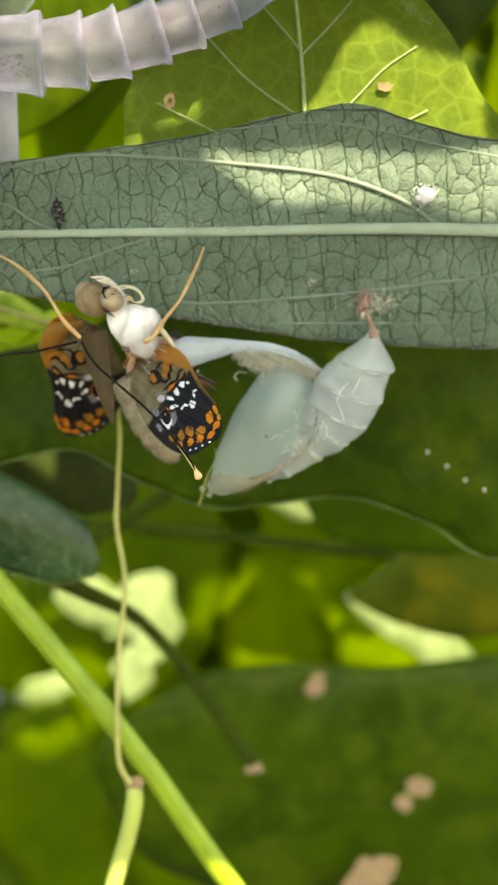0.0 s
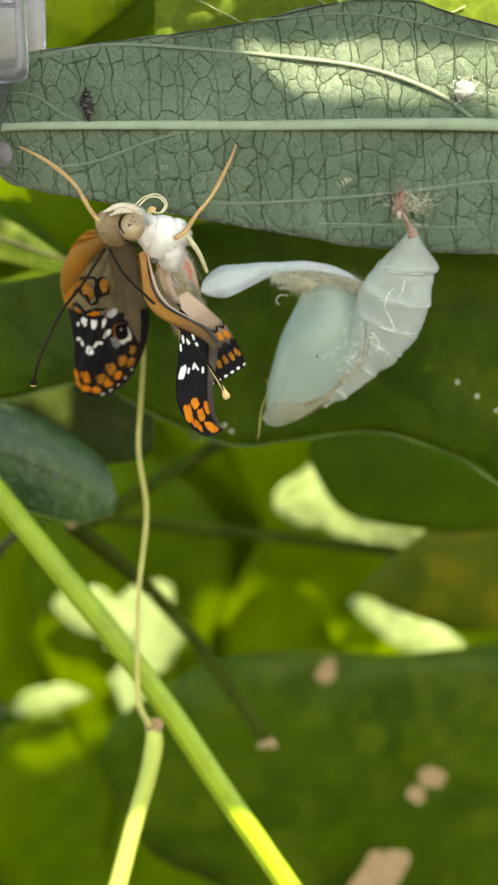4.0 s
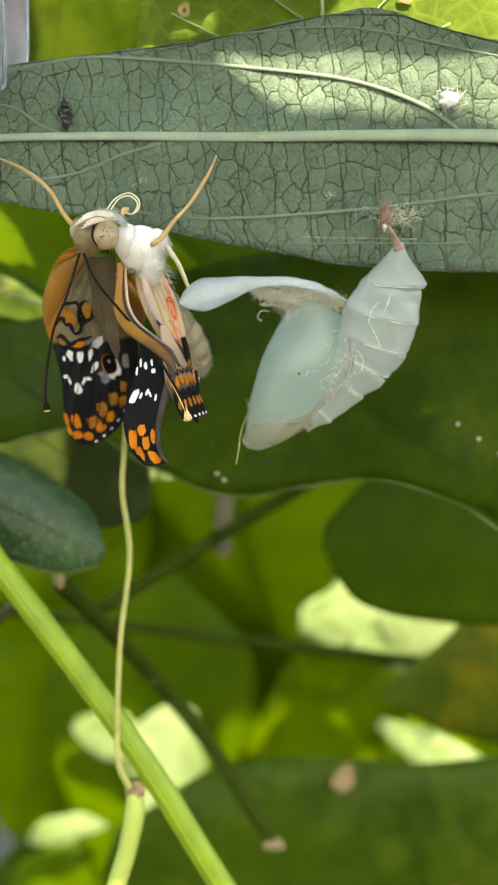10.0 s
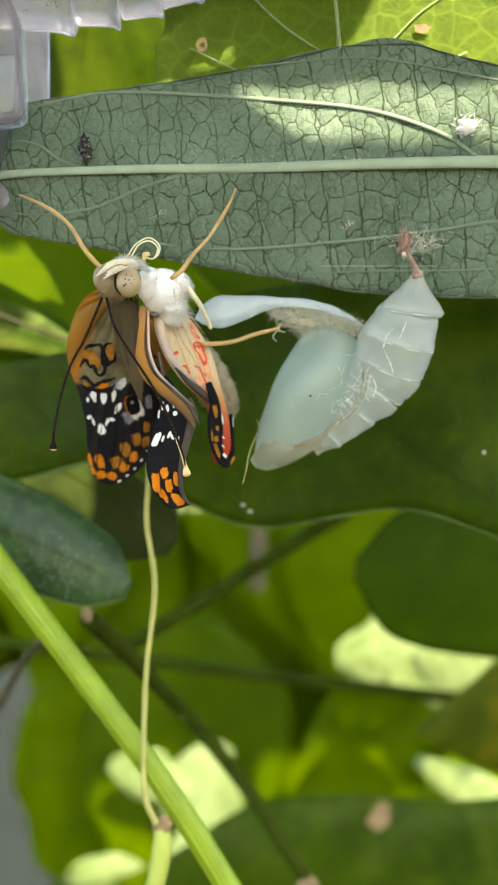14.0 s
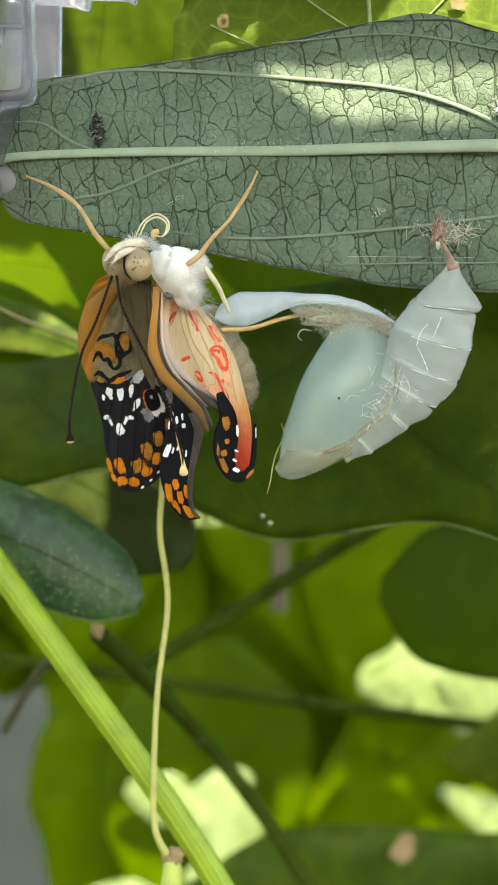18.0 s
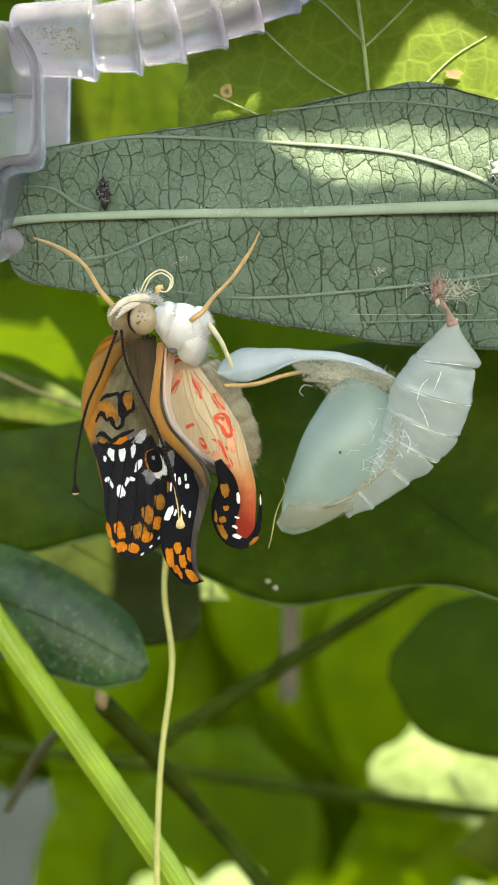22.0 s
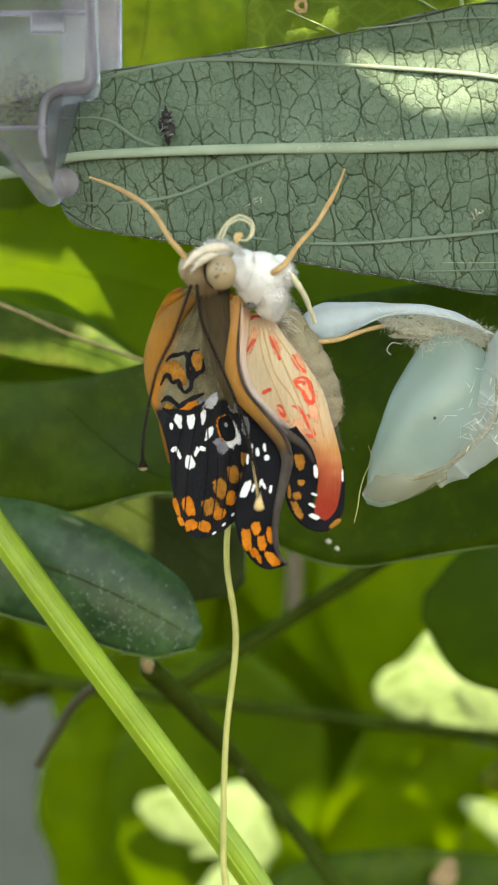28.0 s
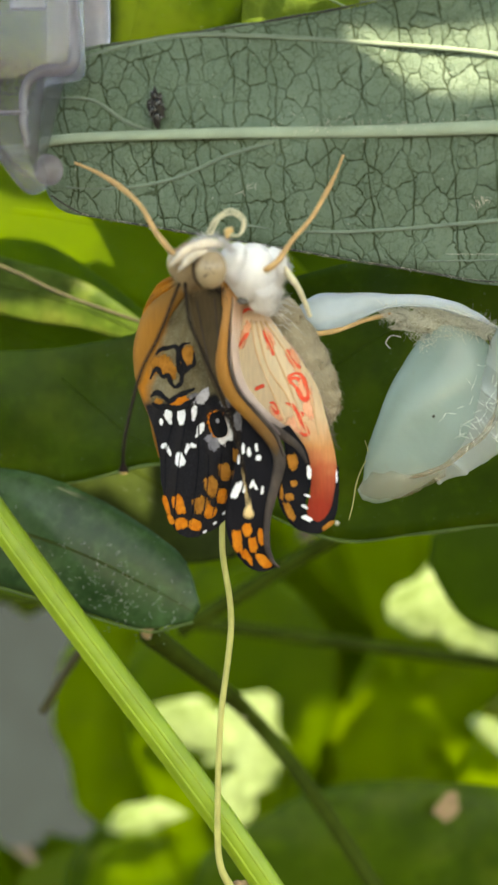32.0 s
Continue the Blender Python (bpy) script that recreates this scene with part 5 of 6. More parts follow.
# the other hindwing shows only as a strip behind the forewing's front edge
part("far_hindwing_edge", Blade([(-0.2, 1.2, -19.0), (-0.4, 1.2, -20.6), (-0.1, 1.2, -22.4), (0.2, 1.2, -24.0)], [0.5, 0.7, 0.6, 0.2], [0.2, 0.3, 0.3, 0.2], ripple=0.1).bm(16, 6, 0.1), M_OCHRE_SKIN, wl, "orange strip of the far hindwing")

# near forewing: an S-curved orange costa and a black tip, seen almost edge-on when it hangs
ROOT_R = mm(5.4, -3.2, -12.7)


def dep_r(x, h):
    return -2.2 - 0.25 * math.sin((h + 12) * 0.35)


wr = part("forewing_tip", Blade([(6.3, 0, -20.6), (6.6, 0, -21.6), (7.0, 0, -23.0), (6.9, 0, -25.3), (6.4, 0, -27.8), (6.65, 0, -29.6), (7.3, 0, -30.9), (8.5, 0, -31.3)], [0.1, 0.5, 1.0, 1.45, 1.5, 1.3, 0.85, 0.04], [0.1, 0.6, 1.1, 1.5, 1.5, 1.3, 0.8, 0.04], depth=dep_r).bm(56, 12, 0.15), M_BLACK, fly, "black curled wing tip", ROOT_R)
costa = part("costa", tube([(5.25, -3.1, -12.6, 0.36), (5.15, -3.3, -14.2, 0.36), (4.95, -3.4, -16.1, 0.43), (4.88, -3.4, -17.7, 0.52), (5.45, -3.3, -19.4, 0.52), (6.9, -3.1, -21.1, 0.46), (8.1, -2.9, -22.6, 0.4), (8.6, -2.7, -24.0, 0.1)], 60, 16, 0.8), M_COSTA, fly, "amber swollen front edge", ROOT_R)
part("costa_edge", tube([(8.15, -2.8, -22.6, 0.38), (8.62, -2.6, -23.9, 0.42), (8.4, -2.5, -25.3, 0.36), (7.85, -2.4, -27.6, 0.26), (7.75, -2.4, -29.5, 0.22), (8.05, -2.4, -30.7, 0.16), (8.6, -2.4, -31.3, 0.05)], 40, 12, 0.7), M_SLATE, wr, "slate-brown edge")
part("fold_line", tube([(5.5, -3.35, -13.0, 0.06), (5.3, -3.65, -15.4, 0.08), (5.3, -3.75, -17.4, 0.10), (5.85, -3.65, -19.2, 0.11), (7.15, -3.4, -20.8, 0.12), (8.4, -3.15, -22.3, 0.14), (8.95, -2.95, -23.7, 0.10)], 44, 8, 0.7), M_SLATE, costa, "dark fold line")
part("pale_line", tube([(5.55, -3.3, -13.0, 0.14), (5.5, -3.45, -15.4, 0.13), (5.55, -3.5, -17.4, 0.13), (6.15, -3.4, -19.2, 0.12), (7.45, -3.2, -20.8, 0.10), (8.65, -3.0, -22.2, 0.07)], 40, 8, 0.7), M_LILAC, costa, "pinkish rim")
R2 = lambda x, h: dep_r(x, h) - 0.04
for x, h, rx, rh, a in ((6.15, -23.2, 0.1, 0.4, 0), (6.55, -23.4, 0.14, 0.32, 5), (7.2, -23.8, 0.2, 0.2, 10), (5.7, -26.0, 0.26, 0.66, -28), (6.75, -25.6, 0.12, 0.3, -25), (6.98, -25.75, 0.1, 0.26, 25), (5.85, -23.9, 0.09, 0.36, -4), (7.05, -23.1, 0.1, 0.3, 8), (6.25, -25.9, 0.1, 0.3, -18), (7.45, -26.0, 0.1, 0.3, -10)):
    part("white_spot", patch(R2, x, h, rx, rh, a, 0.05, x * 3, 0.2), M_SPOT, wr)
for x, h, rx, rh, a in ((5.75, -29.5, 0.32, 0.72, 8), (6.8, -29.75, 0.28, 0.5, 10), (6.45, -30.6, 0.16, 0.55, 28), (7.5, -30.85, 0.3, 0.62, 48), (6.1, -30.4, 0.12, 0.4, 25), (7.35, -29.2, 0.2, 0.5, 4), (6.4, -28.7, 0.3, 0.42, 4)):
    part("orange_spot", patch(R2, x, h, rx * 1.1, rh * 1.1, a, 0.05, x * 2, 0.26), M_ORANGE, wr)

# near hindwing: cream with red marks, its black margin curled up at the end
ROOT_H = mm(7.0, -1.2, -13.2)


def dep_h(x, h):
    return -1.3 + 0.10 * (h + 13) * -0.1 + 0.16 * math.sin((x + 0.5 * h) * 1.6)


hw = part("hindwing", Blade([(6.6, 0, -13.4), (7.4, 0, -15.8), (8.3, 0, -18.0), (9.4, 0, -20.3), (10.6, 0, -22.4), (11.4, 0, -24.3), (11.5, 0, -26.2), (11.3, 0, -27.6), (11.1, 0, -28.6)], [0.7, 1.4, 2.0, 2.2, 1.6, 1.15, 0.98, 1.0, 0.4], [0.8, 2.0, 2.3, 1.85, 1.1, 0.8, 0.75, 0.8, 0.4], depth=dep_h, wave=0.04).bm(56, 20, 0.2), M_HIND, fly, "cream hindwing with red marks", ROOT_H)
part("folded_edge", tube([(5.95, -1.9, -13.2, 0.3), (5.65, -2.0, -14.8, 0.36), (5.45, -2.1, -16.6, 0.4), (5.8, -2.1, -18.5, 0.4), (6.65, -2.0, -19.9, 0.36), (8.0, -1.9, -21.3, 0.34), (9.3, -1.8, -22.3, 0.28), (10.1, -1.7, -23.3, 0.16)], 50, 12, 0.8), M_LILAC, hw, "pinkish folded edge")
part("slate_fold", tube([(6.6, -2.1, -20.2, 0.12), (7.7, -2.1, -21.4, 0.26), (8.9, -2.1, -22.3, 0.34), (9.9, -2.1, -23.1, 0.26), (10.5, -2.1, -24.2, 0.12)], 30, 10, 0.7), M_SLATE, hw, "slate fold")
dep_g = lambda x, h: -2.1 - 0.1 * math.sin((x - 8.4) * 1.3)
margin = part("margin", Blade([(9.0, 0, -21.7), (9.75, 0, -23.6), (9.6, 0, -25.3), (9.5, 0, -26.8), (10.1, 0, -28.15), (11.3, 0, -28.6), (12.2, 0, -27.7), (12.5, 0, -26.2), (12.58, 0, -24.4)], [0.3, 0.8, 1.2, 0.95, 0.62, 0.4, 0.26, 0.16, 0.05], [0.3, 0.8, 1.15, 0.95, 0.62, 0.4, 0.26, 0.16, 0.05], depth=dep_g, wave=0.04).bm(60, 10, 0.35), M_BLACK, hw, "curled black margin")
H2 = lambda x, h: dep_h(x, h) - 0.04
curl = [margin]
MG = lambda x, h: dep_g(x, h) - 0.03
for x, h, rx, rh, a in ((9.5, -24.1, 0.36, 0.62, 8), (9.6, -25.55, 0.26, 0.24, 0), (9.3, -26.5, 0.3, 0.28, 20), (9.3, -27.5, 0.26, 0.7, 24), (8.75, -26.2, 0.12, 0.5, 0), (11.95, -28.45, 0.5, 0.17, 38)):
    curl.append(part("orange_spot", patch(MG, x, h, rx, rh, a, 0.04, x, 0.25), M_OCHRE, hw))
for x, h, rx, rh, a in ((10.62, -24.8, 0.17, 0.46, 4), (10.5, -26.4, 0.26, 0.08, -20), (10.35, -27.15, 0.27, 0.10, -28), (10.5, -27.95, 0.42, 0.16, -22), (12.5, -25.1, 0.06, 0.45, 0)):
    curl.append(part("white_spot", patch(MG, x, h, rx, rh, a, 0.06, x, 0.25), M_SPOT, hw))
for x, h, rx, rh, a in ((7.9, -15.7, 0.3, 1.1, 15), (9.6, -17.2, 0.36, 1.05, 22), (10.5, -19.8, 0.45, 1.4, 14), (6.2, -15.5, 0.32, 1.0, -18), (9.7, -21.6, 0.6, 0.8, 20), (8.4, -20.8, 0.35, 0.6, 25)):
    part("blush", patch(H2, x, h, rx, rh, a, 0.008, x, 0.3), M_BLUSH, hw)
for pts, r in ((((5.7, -16.5), (5.6, -15.6), (5.7, -14.7), (6.0, -14.0), (6.5, -13.7), (7.0, -13.8)), 0.17), (((5.8, -16.3), (6.1, -15.8), (6.5, -15.3)), 0.16), (((7.5, -15.1), (7.8, -15.7), (8.1, -16.3), (8.2, -16.9)), 0.22), (((9.1, -16.4), (9.3, -17.0), (9.7, -17.5), (10.1, -17.7)), 0.2), (((9.1, -18.4), (9.6, -18.1), (10.1, -18.2), (10.4, -18.8), (10.6, -19.5), (10.4, -19.9), (10.1, -19.7), (9.8, -19.1), (9.4, -18.7), (9.1, -18.4)), 0.2),
               (((9.2, -18.5), (9.7, -18.4), (10.0, -18.6)), 0.2), (((6.9, -19.2), (7.3, -19.0), (7.6, -18.9)), 0.2), (((7.9, -20.1), (8.2, -20.1), (8.5, -20.5), (8.5, -20.8), (8.3, -20.7), (8.0, -20.3)), 0.13), (((9.0, -20.1), (9.5, -20.3), (9.8, -20.7), (10.1, -21.3), (10.4, -21.8), (10.6, -22.2), (10.3, -22.3), (10.0, -22.1)), 0.16), (((10.1, -20.7), (10.1, -21.3)), 0.22)):
    part("red_mark", ribbon(H2, pts, 0.72 * r, 0.03), M_RED, hw)
for pts in (((6.7, -14.5), (7.0, -16.5), (7.7, -18.4), (9.0, -21.4)), ((7.0, -14.5), (7.8, -17.6), (9.1, -19.6), (10.0, -21.9)), ((7.3, -14.5), (8.7, -17.6), (9.7, -20.0), (10.7, -22.7)), ((7.6, -14.5), (9.5, -17.3), (10.7, -19.6), (11.3, -22.3))):
    part("wing_vein", line(H2, pts, 0.07, 30, 0.02), M_HINDVEIN, hw)
part("fringe", hairs(130, lambda g: ((lambda k: (np.interp(k, (0, 0.3, 0.6, 1), (8.7, 10.5, 11.7, 12.45)), -1.4, np.interp(k, (0, 0.3, 0.6, 1), (-15.4, -17.6, -20.4, -23.2))))(g.random()), (1, -0.1, -0.5)), 0.35, 0.02, 54), M_LILAC, hw, "pale fringe")
part("wing_hinge", blob((6.2, -3.6, -13.3), (0.4, 0.3, 0.25), 12, 0.5, 2), plain("hinge_grey", (0.12, 0.11, 0.11), 0.6, 0.4), fly, "dark wing hinge")


# the near forewing while it is still open: its whole patterned face, which later folds away edge-on
def dep_m(x, h):
    return -3.6 + 0.05 * (x - 5.3) ** 2


NEAR_DEPTH = pleated(dep_m, 5.3, -11.4)


def to_near(x, h):
    """A place on the far forewing carried over to the near one, its mirror image."""
    return 5.3 - 0.86 * (x - 2.3), -12.7 + 0.9 * (h + 12.0)


near_rows = [(to_near(0, h)[1], to_near(b, 0)[0], to_near(a, 0)[0]) for h, a, b in FW_EDGE]
mids, half = blade_from(near_rows)
wm = part("forewing_face", Blade(mids, half, half, depth=NEAR_DEPTH).bm(80, 54, 0.12), M_FOREWING_NEAR, fly, "open forewing with white, orange and black marks", ROOT_R)
part("front_edge", tube([(5.9, -3.6, -12.9, 0.4), (7.0, -3.6, -14.4, 0.7), (7.8, -3.4, -16.8, 0.8), (7.9, -3.2, -18.8, 0.6), (7.55, -3.1, -20.8, 0.38), (7.2, -3.1, -22.9, 0.25), (6.9, -3.1, -25.5, 0.15)], 40, 12, 0.5), M_COSTA, wm, "amber front edge")
forewing_marks(wm, NEAR_DEPTH, to_near, 0.87, -1)


# outer part of the near hindwing while it still shows beside the forewing
def dep_o(x, h):
    return 0.4 + 0.06 * (x - 7) ** 2


O2 = lambda x, h: dep_o(x, h) - 0.05
ho = part("hindwing_face", Blade([(7.0, 0, -15.4), (7.0, 0, -18.0), (7.0, 0, -20.5), (7.0, 0, -23.6)], [0.4, 1.5, 2.2, 1.7], [0.4, 1.5, 2.3, 1.7], depth=dep_o).bm(30, 14, 0.12), M_HINDFACE, fly, "dusky hindwing with a dark banded margin", ROOT_H)
part("dark_field", Blade([(7.0, 0, -21.2), (7.0, 0, -22.0), (7.0, 0, -22.9), (7.0, 0, -23.6)], [2.0, 2.15, 2.0, 1.7], [2.0, 2.2, 2.1, 1.7], depth=O2).bm(20, 12, 0.02), M_BLACK, ho)
O3 = lambda x, h: dep_o(x, h) - 0.1
for k in range(6):
    x = 5.2 + 0.7 * k
    part("orange_spot", patch(O3, x, -20.2 - 0.15 * (k % 2), 0.24, 0.42, 8 * (k - 3), 0.02, k, 0.3), M_ORANGE, ho)
    part("orange_spot", patch(O3, x, -22.2, 0.22, 0.4, 8 * (k - 3), 0.02, k + 9, 0.3), M_OCHRE, ho)
    part("white_spot", patch(O3, x, -23.4, 0.17, 0.12, 0, 0.02, k + 5, 0.3), M_SPOT, ho)
for k in range(5):
    part("black_line", ribbon(O3, ((5.1 + 0.8 * k, -19.3), (5.5 + 0.8 * k, -19.7), (5.8 + 0.8 * k, -19.2)), 0.1, 0.02), M_INK, ho)
    part("black_line", ribbon(O3, ((5.0 + 0.85 * k, -21.4), (5.45 + 0.85 * k, -21.0), (5.8 + 0.85 * k, -21.5)), 0.12, 0.03), M_INK, ho)
part("eyespot_ring", patch(O3, 6.1, -18.9, 0.42, 0.42, 0, 0.03, 2, 0.1, hollow=0.55), M_ORANGE, ho)

# ---- stems and tendril in front of the far leaves ----
vine = thing("vine_stem", mm(14.9, 18, -73.2), "thick light green grooved vine stem running diagonally", "stem")
LINE = [(-30, 20, -10.5), (-13, 18.5, -34.2), (4.7, 18, -58.1), (14.9, 18, -74.2), (40, 18, -113)]
part("stem", tube([(*p, 1.25) for p in LINE], 60, 18, 0.9), M_STEM, vine)
for off, dd in ((0.55, -0.95), (-0.35, -1.05), (-0.95, -0.6)):
    part("ridge", tube([(x + off * 0.8, d + dd, h + off * 0.6, 0.14) for x, d, h in LINE], 60, 7), M_GROOVE, vine, "paler raised ridge")
stalk = thing("leaf_stalk", mm(2.8, 17, -73), "pale green stalk below a swollen joint", "stalk")
part("stalk", tube([(4.9, 17, -62.6, 0.75), (5.0, 17, -64.5, 1.0), (4.2, 17, -68.5, 0.95), (2.8, 17, -73.2, 0.95), (0.5, 17, -82, 1.0)], 30, 14), M_PETIOLE, stalk)
part("joint", blob((5.1, 17, -62.3), (1.0, 0.8, 0.9), 16, 0.5, 1.5), M_SCAR, stalk, "pinkish brown joint")
tendril = thing("tendril", mm(4.3, 15.6, -61.4), "long thin straw-coloured tendril hanging from the plant", "tendril")
part("tendril", tube([(4.3, 8, -16, 0.22), (4.5, 12, -21.4, 0.23), (4.0, 15, -28, 0.26), (3.8, 15.5, -32.4, 0.26), (4.5, 16, -38.7, 0.27), (3.6, 16, -47.0, 0.26), (3.3, 16, -55.5, 0.27), (3.5, 16, -59.5, 0.3), (4.5, 16.3, -61.9, 0.36)], 90, 9), M_TENDRIL, tendril)


M_CANE = plain("cane_brown", (0.11, 0.085, 0.055), 0.8, 0.3, 0.3, 3)
M_DRY = plain("dry_tan", (0.045, 0.042, 0.014), 0.7, 0.4, 1.5, 5)


def stem(name, label, pts, r, mat=M_TWIG):
    ob = thing(name, mm(*pts[-1]), label, "stem")
    part("stem", tube([(*p, r) for p in pts], 40, 12), mat, ob)
    return ob


cut = stem("cut_stem", "dark green cut stem with a pale broken end", [(-5.0, 38, -44.6), (-2.5, 48, -49.5), (3.9, 81.5, -65.3), (13, 80, -76), (22.2, 76, -88.9)], 1.15)
part("broken_end", blob((22.4, 75.5, -89.4), (1.6, 1.2, 0.9), 14, 0.6), M_SCAR, cut, "pale broken end")
part("broken_end", blob((-5.2, 37.3, -43.9), (0.6, 0.6, 0.9), 14, 0.6), M_SCAR, cut, "pinkish scar")
part("pale_mark", blob((3.6, 79.9, -64.8), (0.5, 0.3, 0.7), 10, 0.4), M_SILK, cut)
stem("background_stem", "thin dark stem crossing behind the leaves", [(x, 195, -79 - 0.13 * (x - 10)) for x in (-150, -60, 10, 80, 250)], 1.6)
stem("background_stem", "thin dark stem rising behind the leaves", [(x, 105, -53.9 + 0.61 * x) for x in (-8, 4, 16, 30, 60)], 1.3)
stem("dry_twig", "thin dull brown dry twig among the leaves", [(-26, 38, -4), (-18.7, 38, -7), (-13.8, 38, -9.3), (-8, 38, -11.4), (-3, 40, -13)], 0.2, M_DRY)
stem("dry_twig", "short brown curved twig behind the vine", [(-14, 60, -50), (-18, 66, -54), (-23, 70, -62)], 0.6, M_DRY)
stem("dry_cane", "short pinkish brown dry cane far behind the leaves", [(18.5, 300, -10), (18, 300, -40), (17, 300, -70)], 2.6, M_CANE)
stem("hanging_tendril", "pale green tendril tip hanging above", [(29.0, 6, 60), (29.0, 6, 40), (28.6, 6, 23.6)], 0.32, M_PETIOLE)


# ---- the leaves behind ----
ROUND = (0.5, 0.8, 0.94, 1.0, 1.0, 0.97, 0.92, 0.83, 0.66, 0.14)      # half-widths of a blunt leaf from stalk to tip


def far_leaf(label, at, long, wide, turn, mat, lean=0.0, tilt=0.0, seed=0, veins=5, shape=(0.25, 0.8, 1.0, 0.85, 0.5, 0.02), thick=0.25, rib=None, wave=0.12):
    """A leaf from its stalk end at `at`, long and wide in millimetres, turned in the picture's plane; lean: how far its tip lies behind its base."""
    ca, sa = math.cos(radians(turn)), math.sin(radians(turn))
    x, d, h = at
    along = np.linspace(0, 1, len(shape))
    bow = 0.06 * long
    mid = [(x + ca * long * s - sa * bow * math.sin(3.1 * s), d + lean * s, h + sa * long * s + ca * bow * math.sin(3.1 * s)) for s in along]
    w = [wide / 2 * k for k in shape]
    ob = thing("leaf", mm(*at), label, "leaf", "leaves behind")
    part("blade", Blade(mid, w, w, wave=wave, seed=seed, ripple=min(1.0, 0.02 * wide), fine=min(0.25, 4.0 / long)).bm(44, 14, thick, cup=0.6, tilt=tilt), mat, ob)
    rib = rib or mat
    part("midrib", tube([(p[0], p[1] - (0.4 if veins else 0.05), p[2], (0.28 if veins else 0.16) * (1.15 - s) * (1 + wide / 80)) for p, s in zip(mid, along)], 30, 7), rib, ob)
    for k in range(veins):
        s = 0.12 + 0.7 * k / max(1, veins)
        b = np.array([np.interp(s, along, [m[i] for m in mid]) for i in range(3)])
        reach = 0.42 * wide * np.interp(s + 0.1, along, shape)
        for side in (-1, 1):
            e = b + np.array([ca, 0, sa]) * reach * 0.8 + side * np.array([-sa, 0, ca]) * reach
            e[1] += tilt * side * reach
            m = (b + e) / 2 + np.array([-ca, 0, -sa]) * reach * 0.08
            part("side_vein", tube([(b[0], b[1] - 0.3, b[2], 0.16), (m[0], m[1] - 0.25, m[2], 0.13), (e[0], e[1] - 0.15, e[2], 0.05)], 10, 5), rib, ob)
    return ob


# the broad dark leaf right behind the insect
dark = thing("leaf", mm(20, 34, -18), "broad dark green leaf with yellowish mottling", "leaf", "leaves behind")
DARK_MID = [(-44, 31, -18), (-24, 29.5, -18), (-12, 28.5, -18), (-2, 28, -18), (5, 28, -18), (14, 28, -18), (22, 26, -18), (30, 23, -18), (38, 20, -18), (46, 17.5, -18), (62, 15, -20)]
DARK_LOW = [9.5, 10.6, 10.1, 8.2, 11.8, 15.4, 14.5, 13.4, 15.7, 19.5, 15]
part("blade", Blade(DARK_MID, [1, 2.5, 3.0, 5.0, 8.0, 10.5, 11.5, 11.5, 11, 10, 3], DARK_LOW, wave=0.02, seed=2, ripple=0.6).bm(150, 22, 0.3, cup=0.25), M_DARK, dark)
# the lit lower edge is laid on as a paler strip
part("margin", tube([(x, d - 0.2 + 0.05 * w, h - w, 0.13) for (x, d, h), w in zip(DARK_MID, DARK_LOW)], 120, 7, 1.0, lambda k: 1 + 0.4 * math.sin(k * 53)), M_LEAFRIM, dark, "thin margin, paler as a lit edge")
for pts in (((4, -18), (9, -25), (13.8, -32.5)), ((-12, -18), (-6, -23), (0, -26)), ((24, -18.5), (30, -24), (38, -30)), ((12, -18), (20, -13), (26, -11)), ((40, -21), (46, -27), (50, -34))):
    part("side_vein", tube([(x, float(np.interp(x, [p[0] for p in DARK_MID], [p[1] for p in DARK_MID])) - 0.35, h, 0.07) for x, h in pts], 14, 6), M_DARK, dark)
for k, (x, h) in enumerate(((13.2, -31.0), (14.0, -31.7), (40, -27), (42, -28.5), (38, -25.5), (44, -29.5))):
    part("pale_dot", blob((x, float(np.interp(x, [p[0] for p in DARK_MID], [p[1] for p in DARK_MID])) - 0.2, h), (0.26 - 0.02 * k, 0.12, 0.2), 10, 0.4, 2), M_SILK, dark)

shiny = far_leaf("dark glossy rounded leaf with whitish flecks", (-27, 27, -30.2), 29.5, 10.8, -20, M_SHINY, 0, 0.12, 4, 0, ROUND, rib=M_TWIG, wave=0.06)
part("fleck_dust", hairs(170, (lambda g: (lambda s, r: ((-27 + 27.5 * s + 0.36 * r, 26.6 + 0.1 * r, -30.2 - 10.0 * s + 0.93 * r + 1.2 * math.sin(3.1 * s)), (g.gauss(0, 1), -0.2, g.gauss(0, 1))))(min(0.95, max(0.3, g.gauss(0.75, 0.13))), g.gauss(-0.8, 1.8))), 0.22, 0.06, 51), plain("fleck_grey_green", (0.30, 0.36, 0.28), 0.6, 0.3), shiny, "whitish flecks")
# light on the glossy leaf's edge, added as a pale strip
part("lit_margin", tube([(-27 + 27.72 * k + 0.342 * (1.77 * math.sin(3.1 * k) - w), 26.7 - 0.12 * w, -30.2 - 10.09 * k + 0.94 * (1.77 * math.sin(3.1 * k) - w), 0.11) for k, w in ((k, 5.4 * float(np.interp(k, np.linspace(0, 1, len(ROUND)), ROUND))) for k in np.linspace(0.3, 1, 24))], 60, 7), M_LEAFRIM, shiny, "thin margin, pale green as a lit edge")
far_leaf("dull dark leaf behind the glossy one", (-24, 48, -21.0), 32.5, 15.5, -30, M_DULL, 0, 0.1, 5, 0, ROUND, rib=M_TWIG, wave=0.06)
# pale colour adds to the sun let through onto this leaf
far_leaf("leaf behind the dark ones, sunlight put into its pale green", (-12, 64, -28.5), 20, 8, -14, M_SUNLIT, 2, -0.1, 41, 0, wave=0.3)
